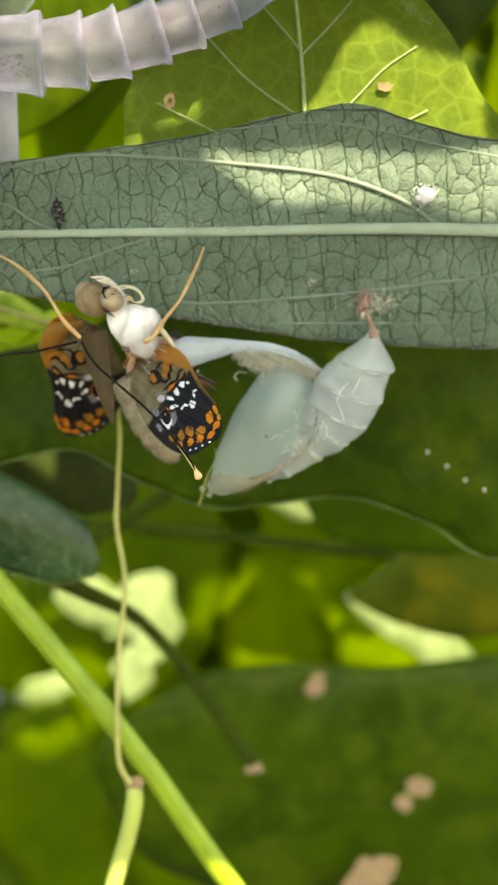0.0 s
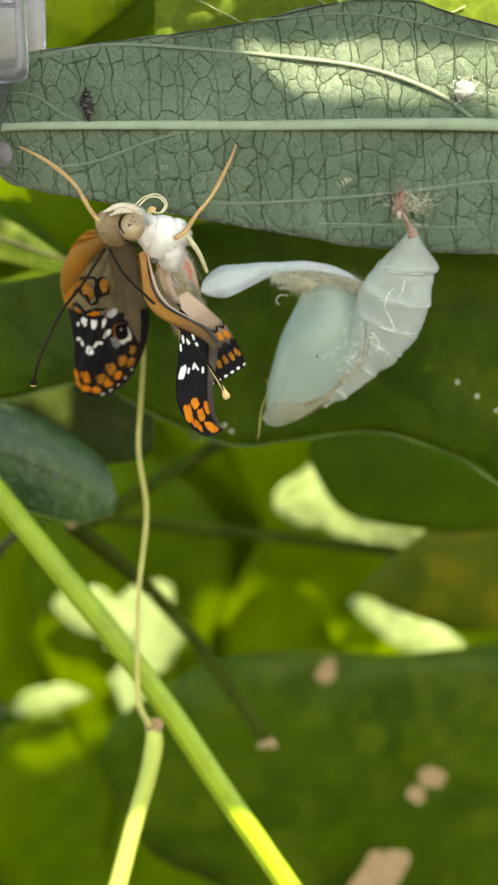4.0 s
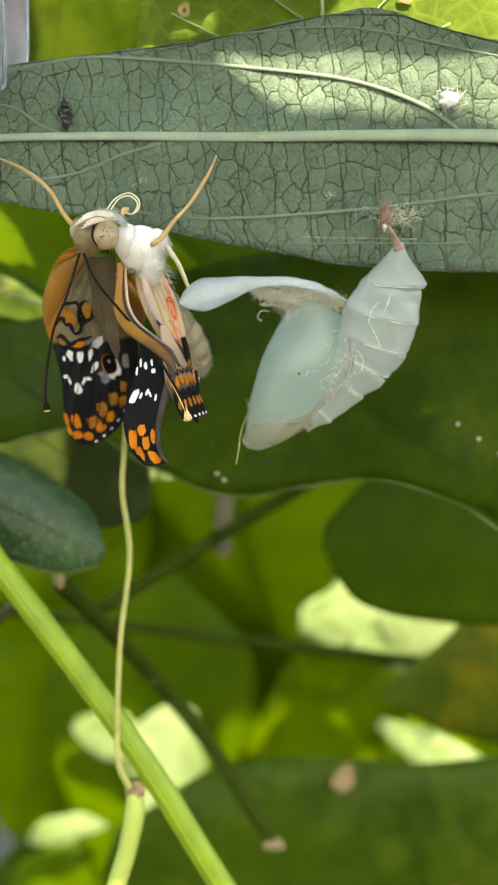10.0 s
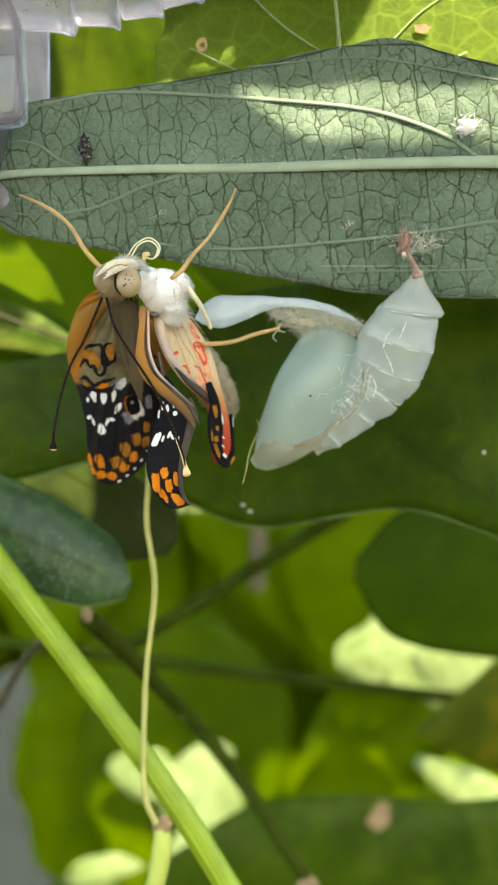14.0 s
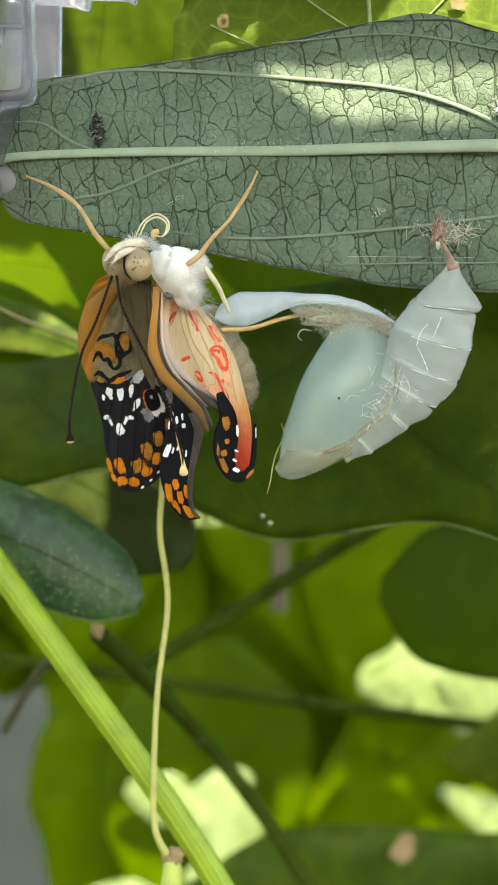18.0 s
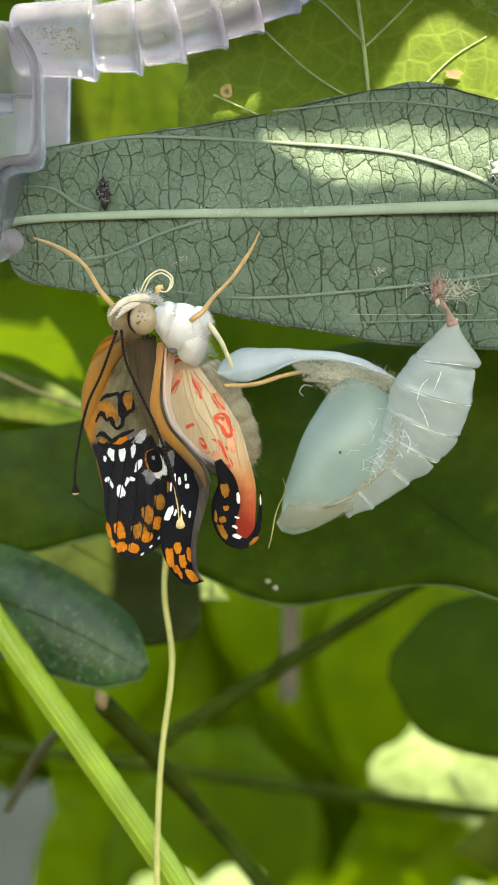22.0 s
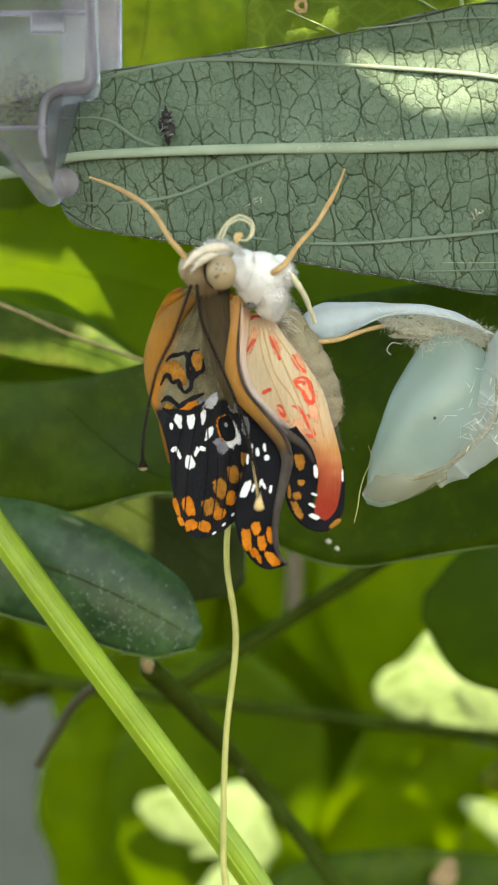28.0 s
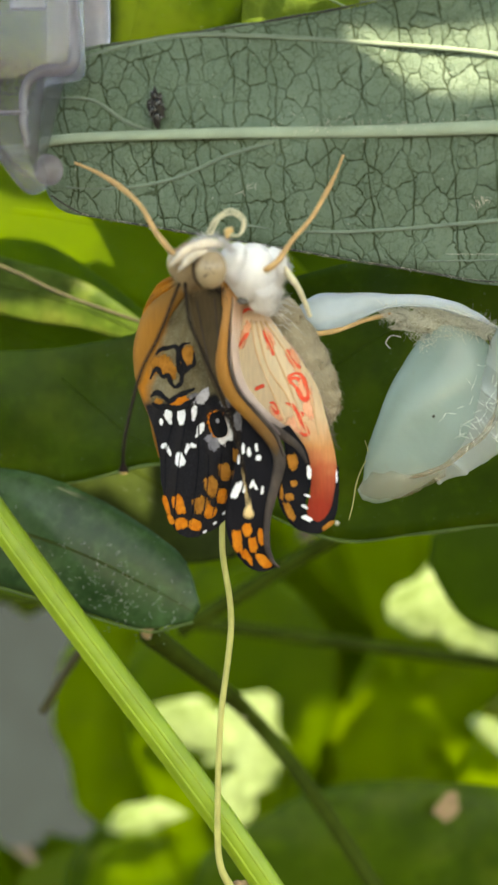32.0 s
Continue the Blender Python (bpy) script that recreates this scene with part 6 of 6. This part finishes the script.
# the dapples lie in the leaf colour, besides the sun let through
far_leaf("light green mottled leaf with sun dapples painted in its colour", (-34, 42, -6.3), 32, 6.6, -15, M_DAPPLE, 4, 0.1, 6, 0, wave=0.25)
far_leaf("mottled green leaf, half shade put into its colour", (-42, 50, -9), 46, 22, -18, M_HALF_SHADE, 5, 0.2, 7)
far_leaf("lime green leaf, backlit glow put into its colour", (-44, 62, 4), 60, 26, -12, M_BACKLIT, 0, 0.1, 8, 0)
far_leaf("mid-green leaf, half shade put into its colour", (-16, 66, -2), 62, 22, -8, M_HALF_SHADE, 4, 0.2, 18, 0)
# this leaf is darkened by its colour to look shaded
far_leaf("round leaf, shade put into its dark green", (84, 98, -41), 52, 30, 184, M_SHADED, 2, 0.1, 9, 0, ROUND, wave=0.04)
# backlit and half-shaded leaves differ by painted colour; the canopy shades both
for k, (x, d, h, turn, mat) in enumerate(((-60, 345, 20, 265, M_BACKLIT), (10, 350, 10, 285, M_BACKLIT), (70, 340, -10, 262, M_BACKLIT), (130, 352, 0, 250, M_HALF_SHADE), (-10, 342, -85, 262, M_HALF_SHADE), (60, 356, -110, 272, M_BACKLIT),
                                      (125, 344, -120, 255, M_BACKLIT), (-50, 348, -190, 285, M_HALF_SHADE), (20, 340, -190, 268, M_HALF_SHADE), (35, 372, 60, 270, M_BACKLIT), (-30, 375, -30, 280, M_BACKLIT), (40, 378, -50, 265, M_BACKLIT), (100, 374, -60, 275, M_BACKLIT), (0, 380, -130, 270, M_BACKLIT), (60, 376, -160, 262, M_HALF_SHADE), (140, 372, -180, 280, M_BACKLIT), (-20, 378, -220, 270, M_BACKLIT), (90, 352, -200, 262, M_BACKLIT), (-20, 356, 90, 262, M_BACKLIT), (60, 346, 110, 275, M_HALF_SHADE))):
    far_leaf("large yellow-green leaf, backlit glow put into its colour" if mat is M_BACKLIT else "large mid-green leaf, half shade put into its colour", (x, d, h), 125, 86, turn, mat, 6, 0.1, 30 + k, 0)
# the lowest leaf takes the dark green to paint the shade low down
for k, (x, h, long, wide, turn, mat) in enumerate(((-50, -20, 120, 66, 268, M_BACKLIT), (-52, -110, 92, 70, 272, M_BACKLIT), (-46, -190, 120, 72, 266, M_DARK))):
    far_leaf("large yellow-green leaf, backlit glow put into its colour" if mat is M_BACKLIT else "large leaf, shade put into its dark green", (x, 362, h), long, wide, turn, mat, 4, 0.05, 80 + k, 0, ROUND)
low = far_leaf("large dark green leaf with tan scars", (120, 135, -125.5), 128, 66, 172, M_DARK, -12, 0.1, 13, 6, ROUND, wave=0.06)
for x, h, rx, rh in ((38.5, -93.5, 1.7, 2.4), (61, -117, 2.6, 1.8), (57.5, -120.5, 1.5, 1.6), (48, -143, 4.5, 11)):
    part("tan_scar", patch(lambda a, b: 121.5, x, h, rx, rh, -25, 0.0, x, 0.4), M_SCAR, low, "tan scar")
far_leaf("yellow-mottled leaf in half shade", (104, 150, -70), 56, 34, 196, leaf_green("yellowing_leaf", (0.07, 0.11, 0.008), (0.13, 0.16, 0.012), (0.2, 0.26, 0.01), 0.45, 0.5, 0.1, 0.1, 0.05, (0.24, 0.21, 0.015)), 5, 0.1, 14, 0)
# patches of sunlight on the far leaves, built as clusters of small pale leaves
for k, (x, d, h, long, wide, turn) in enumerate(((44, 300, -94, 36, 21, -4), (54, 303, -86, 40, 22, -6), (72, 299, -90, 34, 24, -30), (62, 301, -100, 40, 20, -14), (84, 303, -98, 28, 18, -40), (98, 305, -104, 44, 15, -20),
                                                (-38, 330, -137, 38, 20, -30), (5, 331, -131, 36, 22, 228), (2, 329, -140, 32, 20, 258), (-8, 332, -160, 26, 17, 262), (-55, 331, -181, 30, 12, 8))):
    far_leaf("small pale green leaf standing for a patch of sunlight", (x, d, h), long, wide, turn, M_SUNLIT, 4, -0.1, 15 + k, 0, wave=0.35)
# strip of sunlight along a leaf margin, built as a narrow pale leaf
far_leaf("narrow pale leaf standing for a sunlit leaf margin", (66, 262, -119), 84, 15, 319, M_SUNLIT, 4, 0.0, 19, 0, wave=0.3)
far_leaf("dark green leaf near the clip", (-4, 30, 36), 27, 22, 262, M_DARK, 4, 0.1, 23, 0)
far_leaf("mid-green leaf, half shade put into its colour", (-7, 52, 44), 40, 26, 268, M_HALF_SHADE, 3, 0.1, 22, 0)
far_leaf("mid-green leaf, half shade put into its colour", (-30, 60, 60), 60, 34, 275, M_HALF_SHADE, 4, 0.1, 24)
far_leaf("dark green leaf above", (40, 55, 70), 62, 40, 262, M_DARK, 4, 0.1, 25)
far_leaf("lime green leaf, backlit glow put into its colour", (4, 90, 90), 70, 46, 268, M_BACKLIT, 4, 0.1, 26)
# sunlit look comes from the pale leaf colour
far_leaf("leaf with sunlight put into its pale green", (-30, 120, 40), 50, 26, 280, M_SUNLIT, 4, 0.5, 27, 0)

# the hedge behind everything: many leaves nobody could count
def hedge(name, label, n, box, mat, seed):
    rng = random.Random(seed)
    verts, faces = [], []
    for _ in range(n):
        c = Vector([rng.uniform(*b) for b in box])
        far = (c.y + 95) / 395
        if -150 * far < c.x < -26 * far and -175 * far < c.z + 28 < -40 * far:
            continue
        long, wide = rng.uniform(70, 130), rng.uniform(44, 80)
        q = Euler((rng.gauss(0, 0.6), rng.gauss(0, 1.6), rng.gauss(0, 0.6))).to_matrix()
        k0 = len(verts)
        for s in np.linspace(0, 1, 7):
            w = wide / 2 * math.sin(math.pi * (0.04 + 0.94 * s) ** 0.8)
            for v in (-1, 0, 1):
                verts.append(mm(*(c + q @ Vector((v * w, 8 * v * v - 20 * (s - 0.5) ** 2, (s - 0.5) * long)))))
        for i in range(6):
            for v in (0, 1):
                a = k0 + i * 3 + v
                faces.append((a, a + 1, a + 4, a + 3))
    me = bpy.data.meshes.new(name)
    me.from_pydata([tuple(v) for v in verts], [], faces)
    for p in me.polygons:
        p.use_smooth = True
    me.materials.append(mat)
    tagged(new(name, me), label, "foliage", kind="stuff")


# lit and half-shaded hedge leaves, told apart by leaf colour alone
hedge("foliage", "dense yellow-green foliage far behind, coloured as if backlit", 1500, ((-360, 360), (400, 520), (-460, 380)), M_BACKLIT, 61)
hedge("foliage", "dense mid-green foliage far behind, coloured as if half shaded", 1500, ((-360, 360), (405, 520), (-460, 380)), M_HALF_SHADE, 62)
# the hedge's inner shade is painted with a darker leaf colour
hedge("foliage", "foliage deep in the hedge, its shade put into dark green", 900, ((-420, 420), (540, 660), (-560, 460)), M_DARK, 63)

# ---- leaves added overhead, out of sight, to keep the sun off all but a few places ----
SHIFT = SUN_WAY * 95 + Vector((0, -2, 0))


def overhead(mid, up, low, seed, wave=0.15):
    ob = thing("shading_leaf", mm(mid[0][0] + SHIFT.x, SHIFT.y, mid[0][1] + SHIFT.z), "unseen green leaf added overhead to shade the scene", "leaf", "leaves overhead")
    part("blade", Blade([(x + SHIFT.x, SHIFT.y, h + SHIFT.z) for x, h in mid], up, low, wave=wave, seed=seed, ripple=0.0).bm(60, 10, 0.3), M_SHADE, ob)


overhead([(-60, 24), (-30, 24), (0, 22), (14, 20), (22, 17)], [12, 13, 13, 9, 1], [4, 5, 5, 5, 1], 71)
overhead([(14, 31), (20, 31), (24, 31), (27, 31), (30, 31), (34, 31), (44, 31), (60, 30)], [7, 7, 7, 7, 7, 7, 7, 7], [21, 20, 17.5, 12, 10, 12.5, 14, 14], 74, 0.05)
overhead([(9, 9.0), (14, 9.3), (20, 9.5), (27, 8.8), (34, 8.0), (44, 7)], [3, 3, 2.4, 1.6, 1.6, 1], [2.8, 3.6, 3.4, 3.4, 3.4, 2], 72)
overhead([(39.5, 13), (44, 13.5), (52, 14), (66, 14)], [1, 6, 7, 6], [2, 9, 11, 10], 75, 0.05)
overhead([(-60, -18), (-20, -18), (0, -18), (9, -18), (14, -18), (19, -18), (26, -18), (40, -18), (70, -18)], [28, 28, 28, 26.5, 23, 19.4, 19, 17.2, 16], [30, 30, 30, 30, 30, 30, 30, 30, 30], 73, 0.035)

# looser unseen foliage added above to shade the leaves behind, open where the sun falls through
GAPS = ((-22, 62, -1, 9), (-18, 330, -146, 25), (-8, 330, -166, 16), (-41, 331, -180, 13), (90, 262, -142, 24), (50, 300, -92, 15), (68, 300, -93, 22), (88, 300, -102, 20), (112, 304, -110, 19), (-3, 64, -31, 7), (-16, 42, -12, 4), (-8, 43, -14, 3), (10, 18, -62, 9), (-6, 18, -44, 7), (33, 1, 13, 9), (5, -2, 15, 9))
rng = random.Random(77)
verts, faces = [], []
for _ in range(3000):
    c = Vector((rng.uniform(-90, 330), -59 + rng.uniform(-8, 8), rng.uniform(96, 600)))
    open_here = False
    for x, d, h, r in GAPS:
        s = (d - c.y) / -SUN_WAY.y
        open_here |= math.hypot(x + s * SUN_WAY.x - c.x, h + s * SUN_WAY.z - c.z) < r + 12
    if open_here:
        continue
    long, wide, a = rng.uniform(30, 46), rng.uniform(18, 28), rng.uniform(0, 6.28)
    k0 = len(verts)
    for s in np.linspace(0, 1, 7):
        w = wide / 2 * math.sin(math.pi * (0.04 + 0.94 * s) ** 0.8)
        for v in (-1, 0, 1):
            px, ph = v * w, (s - 0.5) * long
            verts.append(tuple(mm(c.x + px * math.cos(a) - ph * math.sin(a), c.y + 2 * v * v, c.z + px * math.sin(a) + ph * math.cos(a))))
    for i in range(6):
        for v in (0, 1):
            p = k0 + i * 3 + v
            faces.append((p, p + 1, p + 4, p + 3))
me = bpy.data.meshes.new("shading_foliage")
me.from_pydata(verts, [], faces)
me.materials.append(M_SHADE)
tagged(new("shading_foliage", me), "unseen green foliage added overhead to shade the plants", "foliage", kind="stuff")

# wall behind the hedge gap; its dimness is put into a near-black colour
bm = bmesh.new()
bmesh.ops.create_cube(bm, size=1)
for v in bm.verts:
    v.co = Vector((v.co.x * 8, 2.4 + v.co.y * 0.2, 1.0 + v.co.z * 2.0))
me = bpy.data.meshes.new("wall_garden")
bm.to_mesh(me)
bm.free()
me.materials.append(plain("dimmed_grey_render", (0.011, 0.019, 0.021), 0.9, 0.2, 0.01, 0.4))
tagged(new("wall_garden", me), "rendered garden wall behind the hedge, dimmed by a near-black grey", "wall", kind="structure")


# ---- motion ----
def motions():
    def turned(ob, roll=0.0, pitch=0.0, yaw=0.0, shift=(0, 0, 0)):
        """roll: the hanging end swings to the right; pitch: it swings away; yaw: about the part's own length."""
        at = REST[ob] + Vector(shift) * 0.001
        return Matrix.Translation(at) @ Matrix.Rotation(radians(-roll), 4, "Y") @ Matrix.Rotation(radians(pitch), 4, "X") @ Matrix.Rotation(radians(yaw), 4, "Z")

    moving = (fly, shell, head, ant_far, ant_near, leg_far, leg_near, wl, wr, hw, wm, ho, abdomen, costa, leg_hold, *curl)
    REST = {ob: ob.location.copy() for ob in moving}

    # the empty shell sways on its stalk
    walk(shell, [(t, turned(shell, -a)) for t, a in (
        (0, 3.8), (0.5, 5.3), (1, 3.3), (1.5, 0.9), (2, -1.6), (2.5, -3.7), (3, -4.3), (3.5, -4.5), (5.5, -4.9), (7, -5.2), (7.5, -4.0), (9.5, -3.5),
        (11.5, -3.6), (12, -0.6), (12.5, 1.8), (13, 1.5), (13.5, 0.9), (14.5, 0.4), (16.5, -0.6), (19, -0.7), (21, -0.2), (24.5, 0), (28, -0.6), (32, -0.5))])

    # the body lets itself down, then shivers once
    drop = ((0, -0.2, 1.7), (0.5, -0.3, 1.5), (1, -0.3, 1.2), (1.5, -0.4, 1.0), (2, -0.4, 0.9), (2.5, -0.4, 0.4), (3, -0.4, 0.3), (3.5, -0.4, 0.3), (5.5, -0.3, 0.1),
            (8, -0.2, 0.0), (10, -0.2, 0.1), (12, -0.2, -0.1), (12.5, 0.7, -0.6), (13, 0.6, -0.8), (13.5, 0.2, -0.9), (14.5, 0.0, -0.8), (16.5, 0.0, -0.2), (24.5, 0, 0), (32, 0, 0.2))
    walk(fly, [(t, turned(fly, shift=(x, 0, h))) for t, x, h in drop])
    for ob in (leg_far, leg_near):
        walk(ob, [(t, turned(ob, shift=(-0.8 * x, 0, -0.8 * h))) for t, x, h in drop])
    walk(head, [(t, turned(head, r, p, y, (x, 0, h))) for t, r, p, y, x, h in ((0, -35, -62, 6, -0.2, 0.9), (0.5, -33, -56, 8, -0.6, 0.5), (1, -32, -50, 9, -0.9, 0.1), (2, -24, -46, 10, -1.0, 0.1), (2.5, -22, -42, 7, -0.8, -0.1), (3, -20, -38, 4, -0.2, -0.2), (3.5, -18, -35, 5, -0.2, -0.2), (6, -9, -21, 7, 0, 0), (9, -8, -13, 6, -0.1, 0.2), (12, -7, -8, 6, -0.1, 0.3), (14.5, -4, -5, 4, 0, 0.1), (17, 0, 0, 0, 0, 0), (24.5, 0, 0, 0, 0, 0), (32, 0, 0, 0, 0, 0))])
    walk(ant_far, [(t, turned(ant_far, -(a - 16.8))) for t, a in ((0, 74), (0.5, 66), (1, 57), (1.5, 50), (2, 44), (3, 38), (3.5, 34), (5.5, 16), (6, 17), (9, 11.5), (12, 12.5), (13, 20), (14.5, 16.5), (16.5, 14), (19, 13.5), (24.5, 13), (28, 15), (32, 16.8))])
    walk(ant_near, [(t, turned(ant_near, a - 15.2, p)) for t, a, p in ((0, 41, -24), (1, 39, -24), (2, 38, -22), (3, 38, -8), (6, 38, 0), (9, 34.5, 0), (12, 28, 0), (13, 26, 0), (14.5, 23, 0), (17, 20, 0), (19, 18, 0), (24.5, 16.6, 0), (28, 15, 0), (32, 15, 0))])

    walk(leg_hold, [(t, turned(leg_hold, a, shift=(-x, x, 0))) for t, a, x in ((0, -100, 1.8), (11.0, -100, 1.8), (11.4, -50, 1.0), (11.8, -6, 0.2), (12.5, 0, 0), (32, 0, 0))])

    # the wings unfold, swing down and lengthen
    far_rows = ((0, -12, 44, 0), (0.5, -10, 46, 12), (1, -8, 52, 35), (1.5, 0, 64, 62), (2, 7, 74, 74), (2.3, 5, 72, 70), (2.6, -5, 58, 44), (3, -12, 43, 10), (3.5, -10, 33, 2), (5.5, -7, 31, 0), (6, -6, 30, 0),
                (9, -4, 25, 0), (11, -4, 22, 0), (13, -5, 25, 0), (14.5, -5, 24, 0), (16.5, -2, 22, 0), (19, 0, 15, 0), (22, 0, 6, 0), (24.5, 0, 0, 0), (28, 0, 0, 0), (32, 0, 0, 0))
    walk(wl, [(t, turned(wl, r, p, y)) for t, r, p, y in far_rows])
    walk(wr, [(t, turned(wr, r, p, y, (x, d, h))) for t, r, p, y, x, d, h in ((0, 46, 66, 0, 0, 2, 0), (2, 46, 66, 0, 0, 2, 0), (2.4, 36, 40, 20, 0, 2, 1), (2.7, 20, 0, 20, 0, 0.5, 3), (3, 11, -8, 6, 1.7, 0, 4.1), (3.5, 9, -10, 6, 1.3, 0, 3.5), (5.5, 3, -10, 8, 1.0, 0, 2.8), (6, 2, -10, 8, 1.0, 0, 2.7), (8, 1, -8, 8, 0.9, 0, 2.4), (11, -2, -6, 8, 1.2, 0, 2.5), (13, -2, -6, 8, 1.1, 0, 2.5), (14.5, -1, -3, -4, 0.7, 0, 2.3), (16.5, -1, 10, -22, 0.2, 0, 1.2), (18, -1, 15, -26, 0, 0, 0.4), (19, -1, 15, -26, 0, 0, 0.2), (21, -1, 11, -18, 0, 0, 0), (24.5, 0, 4, -8, 0, 0, 0), (28, 0, 0, 0, 0, 0, 0), (32, 0, 0, 0, 0, 0, 0))])
    walk(costa, [(t, turned(costa, r, p, 0, (0, d, 0))) for t, r, p, d in ((0, 44, -40, 6), (2, 42, -40, 6), (2.3, 38, -46, 4.5), (2.6, 32, -50, 1.6), (2.8, 28, -48, 0.3), (3, 25, -46, 0), (3.5, 18, -40, 0), (5.5, 16, -42, 0), (6, 15, -41, 0), (9, 10, -36, 0), (11, 7, -32, 0), (13, 6, -28, 0), (14.5, 5, -23, 0), (16.5, 4, -14, 0), (19, 3, -7, 0), (22, 1, -2, 0), (24.5, 0, 0, 0), (28, 0, 0, 0), (32, 0, 0, 0))])
    walk(wm, [(t, turned(wm, r, p, -y, (x, b, -k))) for t, r, p, y, x, b, k in (
        (0, 57, -56, -2, 1.4, 4, 2.1), (0.5, 56, -54, 4, 1.3, 4, 1.9), (1, 54, -52, 8, 1.3, 4, 1.7), (1.5, 50, -50, 8, 2.0, 4, 1.3), (2, 47, -48, 8, 2.9, 4, 0.9), (2.3, 44, -36, 20, 2.2, 4, 0.6), (2.6, 34, -4, 50, -0.2, 4, 0), (2.9, 14, 36, 70, -1.4, 5, 0), (3.2, 4, 58, 60, -2, 6, -0.4),
        (3.5, 2, 62, 40, -2, 6, -0.5), (5.5, 2, 62, 8, -2, 6, -0.5), (9, 2, 56, 8, -2, 6.5, -0.6), (14.5, 2, 44, 8, -2, 7, -1), (17.5, 2, 30, 8, -2, 8, -1.6), (24.5, 2, 26, 8, -2, 8, -1.6), (32, 2, 26, 8, -2, 8, -1.6))])
    walk(hw, [(t, turned(hw, r, p, y, (0, 0, h))) for t, r, p, y, h in ((0, -8, 66, 50, 0), (2, -8, 66, 50, 0), (3, -8, 64, 50, 0), (3.5, 0, 54, 45, 1), (4.2, 8, 20, 58, 3), (5.5, 7, 0, 62, 3.2), (6, 7, 0, 62, 3.2), (8, 6, 0, 58, 3.1), (11, 5, 0, 52, 3.0), (13, 4, 0, 44, 2.8), (14.5, 4, 2, 36, 2.6), (16.5, 2, 6, 22, 1.8), (18, 0, 10, 10, 1.2), (19, 0, 14, 4, 0.8), (22, 0, 15, 0, 0.2), (24.5, 0, 10, 0, 0), (27, 0, 3, 0, 0), (28, 0, 0, 0, 0), (32, 0, 0, 0, 0))])
    for ob in curl:
        walk(ob, [(t, turned(ob, 0, 0, 58 * k, (1.3 * k, -3.2 * k, 0))) for t, k in ((0, 0.35), (14, 0.35), (16.5, 0.45), (18, 0.45), (21, 0.32), (24.5, 0.2), (26.5, 0.05), (28, 0), (32, 0))])
    walk(ho, [(t, turned(ho, r, p, y, (x, d, h))) for t, r, p, y, x, d, h in ((0, 50, 40, 20, 0, 0, 0), (1, 50, 42, 20, 0, 0, 0), (2, 48, 56, 20, 0, 0, 0), (2.5, 45, 20, 5, 0.4, -1, 0), (3, 42, 0, 0, 0.7, -2, 0), (3.5, 34, 0, 10, 0.8, -2.6, -0.3), (5.5, 27, 0, 36, 2.2, -2.4, -1.6), (6, 26, 0, 40, 2.3, -2.4, -1.8), (9, 22, 0, 56, 2.2, -2.2, -1.8), (11, 19, 0, 64, 2.0, -1.6, -1.8), (12, 17, 0, 72, 1.6, -0.6, -1.6), (13, 15, 4, 82, 0.8, 1.2, -1.0), (14.5, 14, 8, 86, 0, 3.4, 0), (24.5, 12, 8, 88, 0, 3.4, 0), (32, 12, 8, 88, 0, 3.4, 0))])
    walk(abdomen, [(t, turned(abdomen, r, p, 0, (x, d, h))) for t, r, p, x, d, h in ((0, 6, 6, -2.6, 0, -3.2), (1.5, 10, 2, -2.6, 0, -3.9), (2.3, 8, 4, -2.5, 0, -3.6), (3, -8, 20, -2.2, 1, -1.2), (3.5, -6, 26, -1.4, 1.4, -0.6), (6, -4, 34, -0.7, 2.2, -0.8), (9, 0, 34, -0.3, 2.4, -1.3), (13, 2, 28, -0.2, 2.2, -1.2), (16.5, 2, 22, 0, 3.0, -0.3), (19, 0, 20, 0, 3.0, 0), (22, 0, 13, 0, 2.2, 0), (24.5, 0, 8, 0, 1.4, 0), (28, 0, 3, 0, 0.6, 0), (32, 1, 0, 0, 0.5, 0))])


motions()
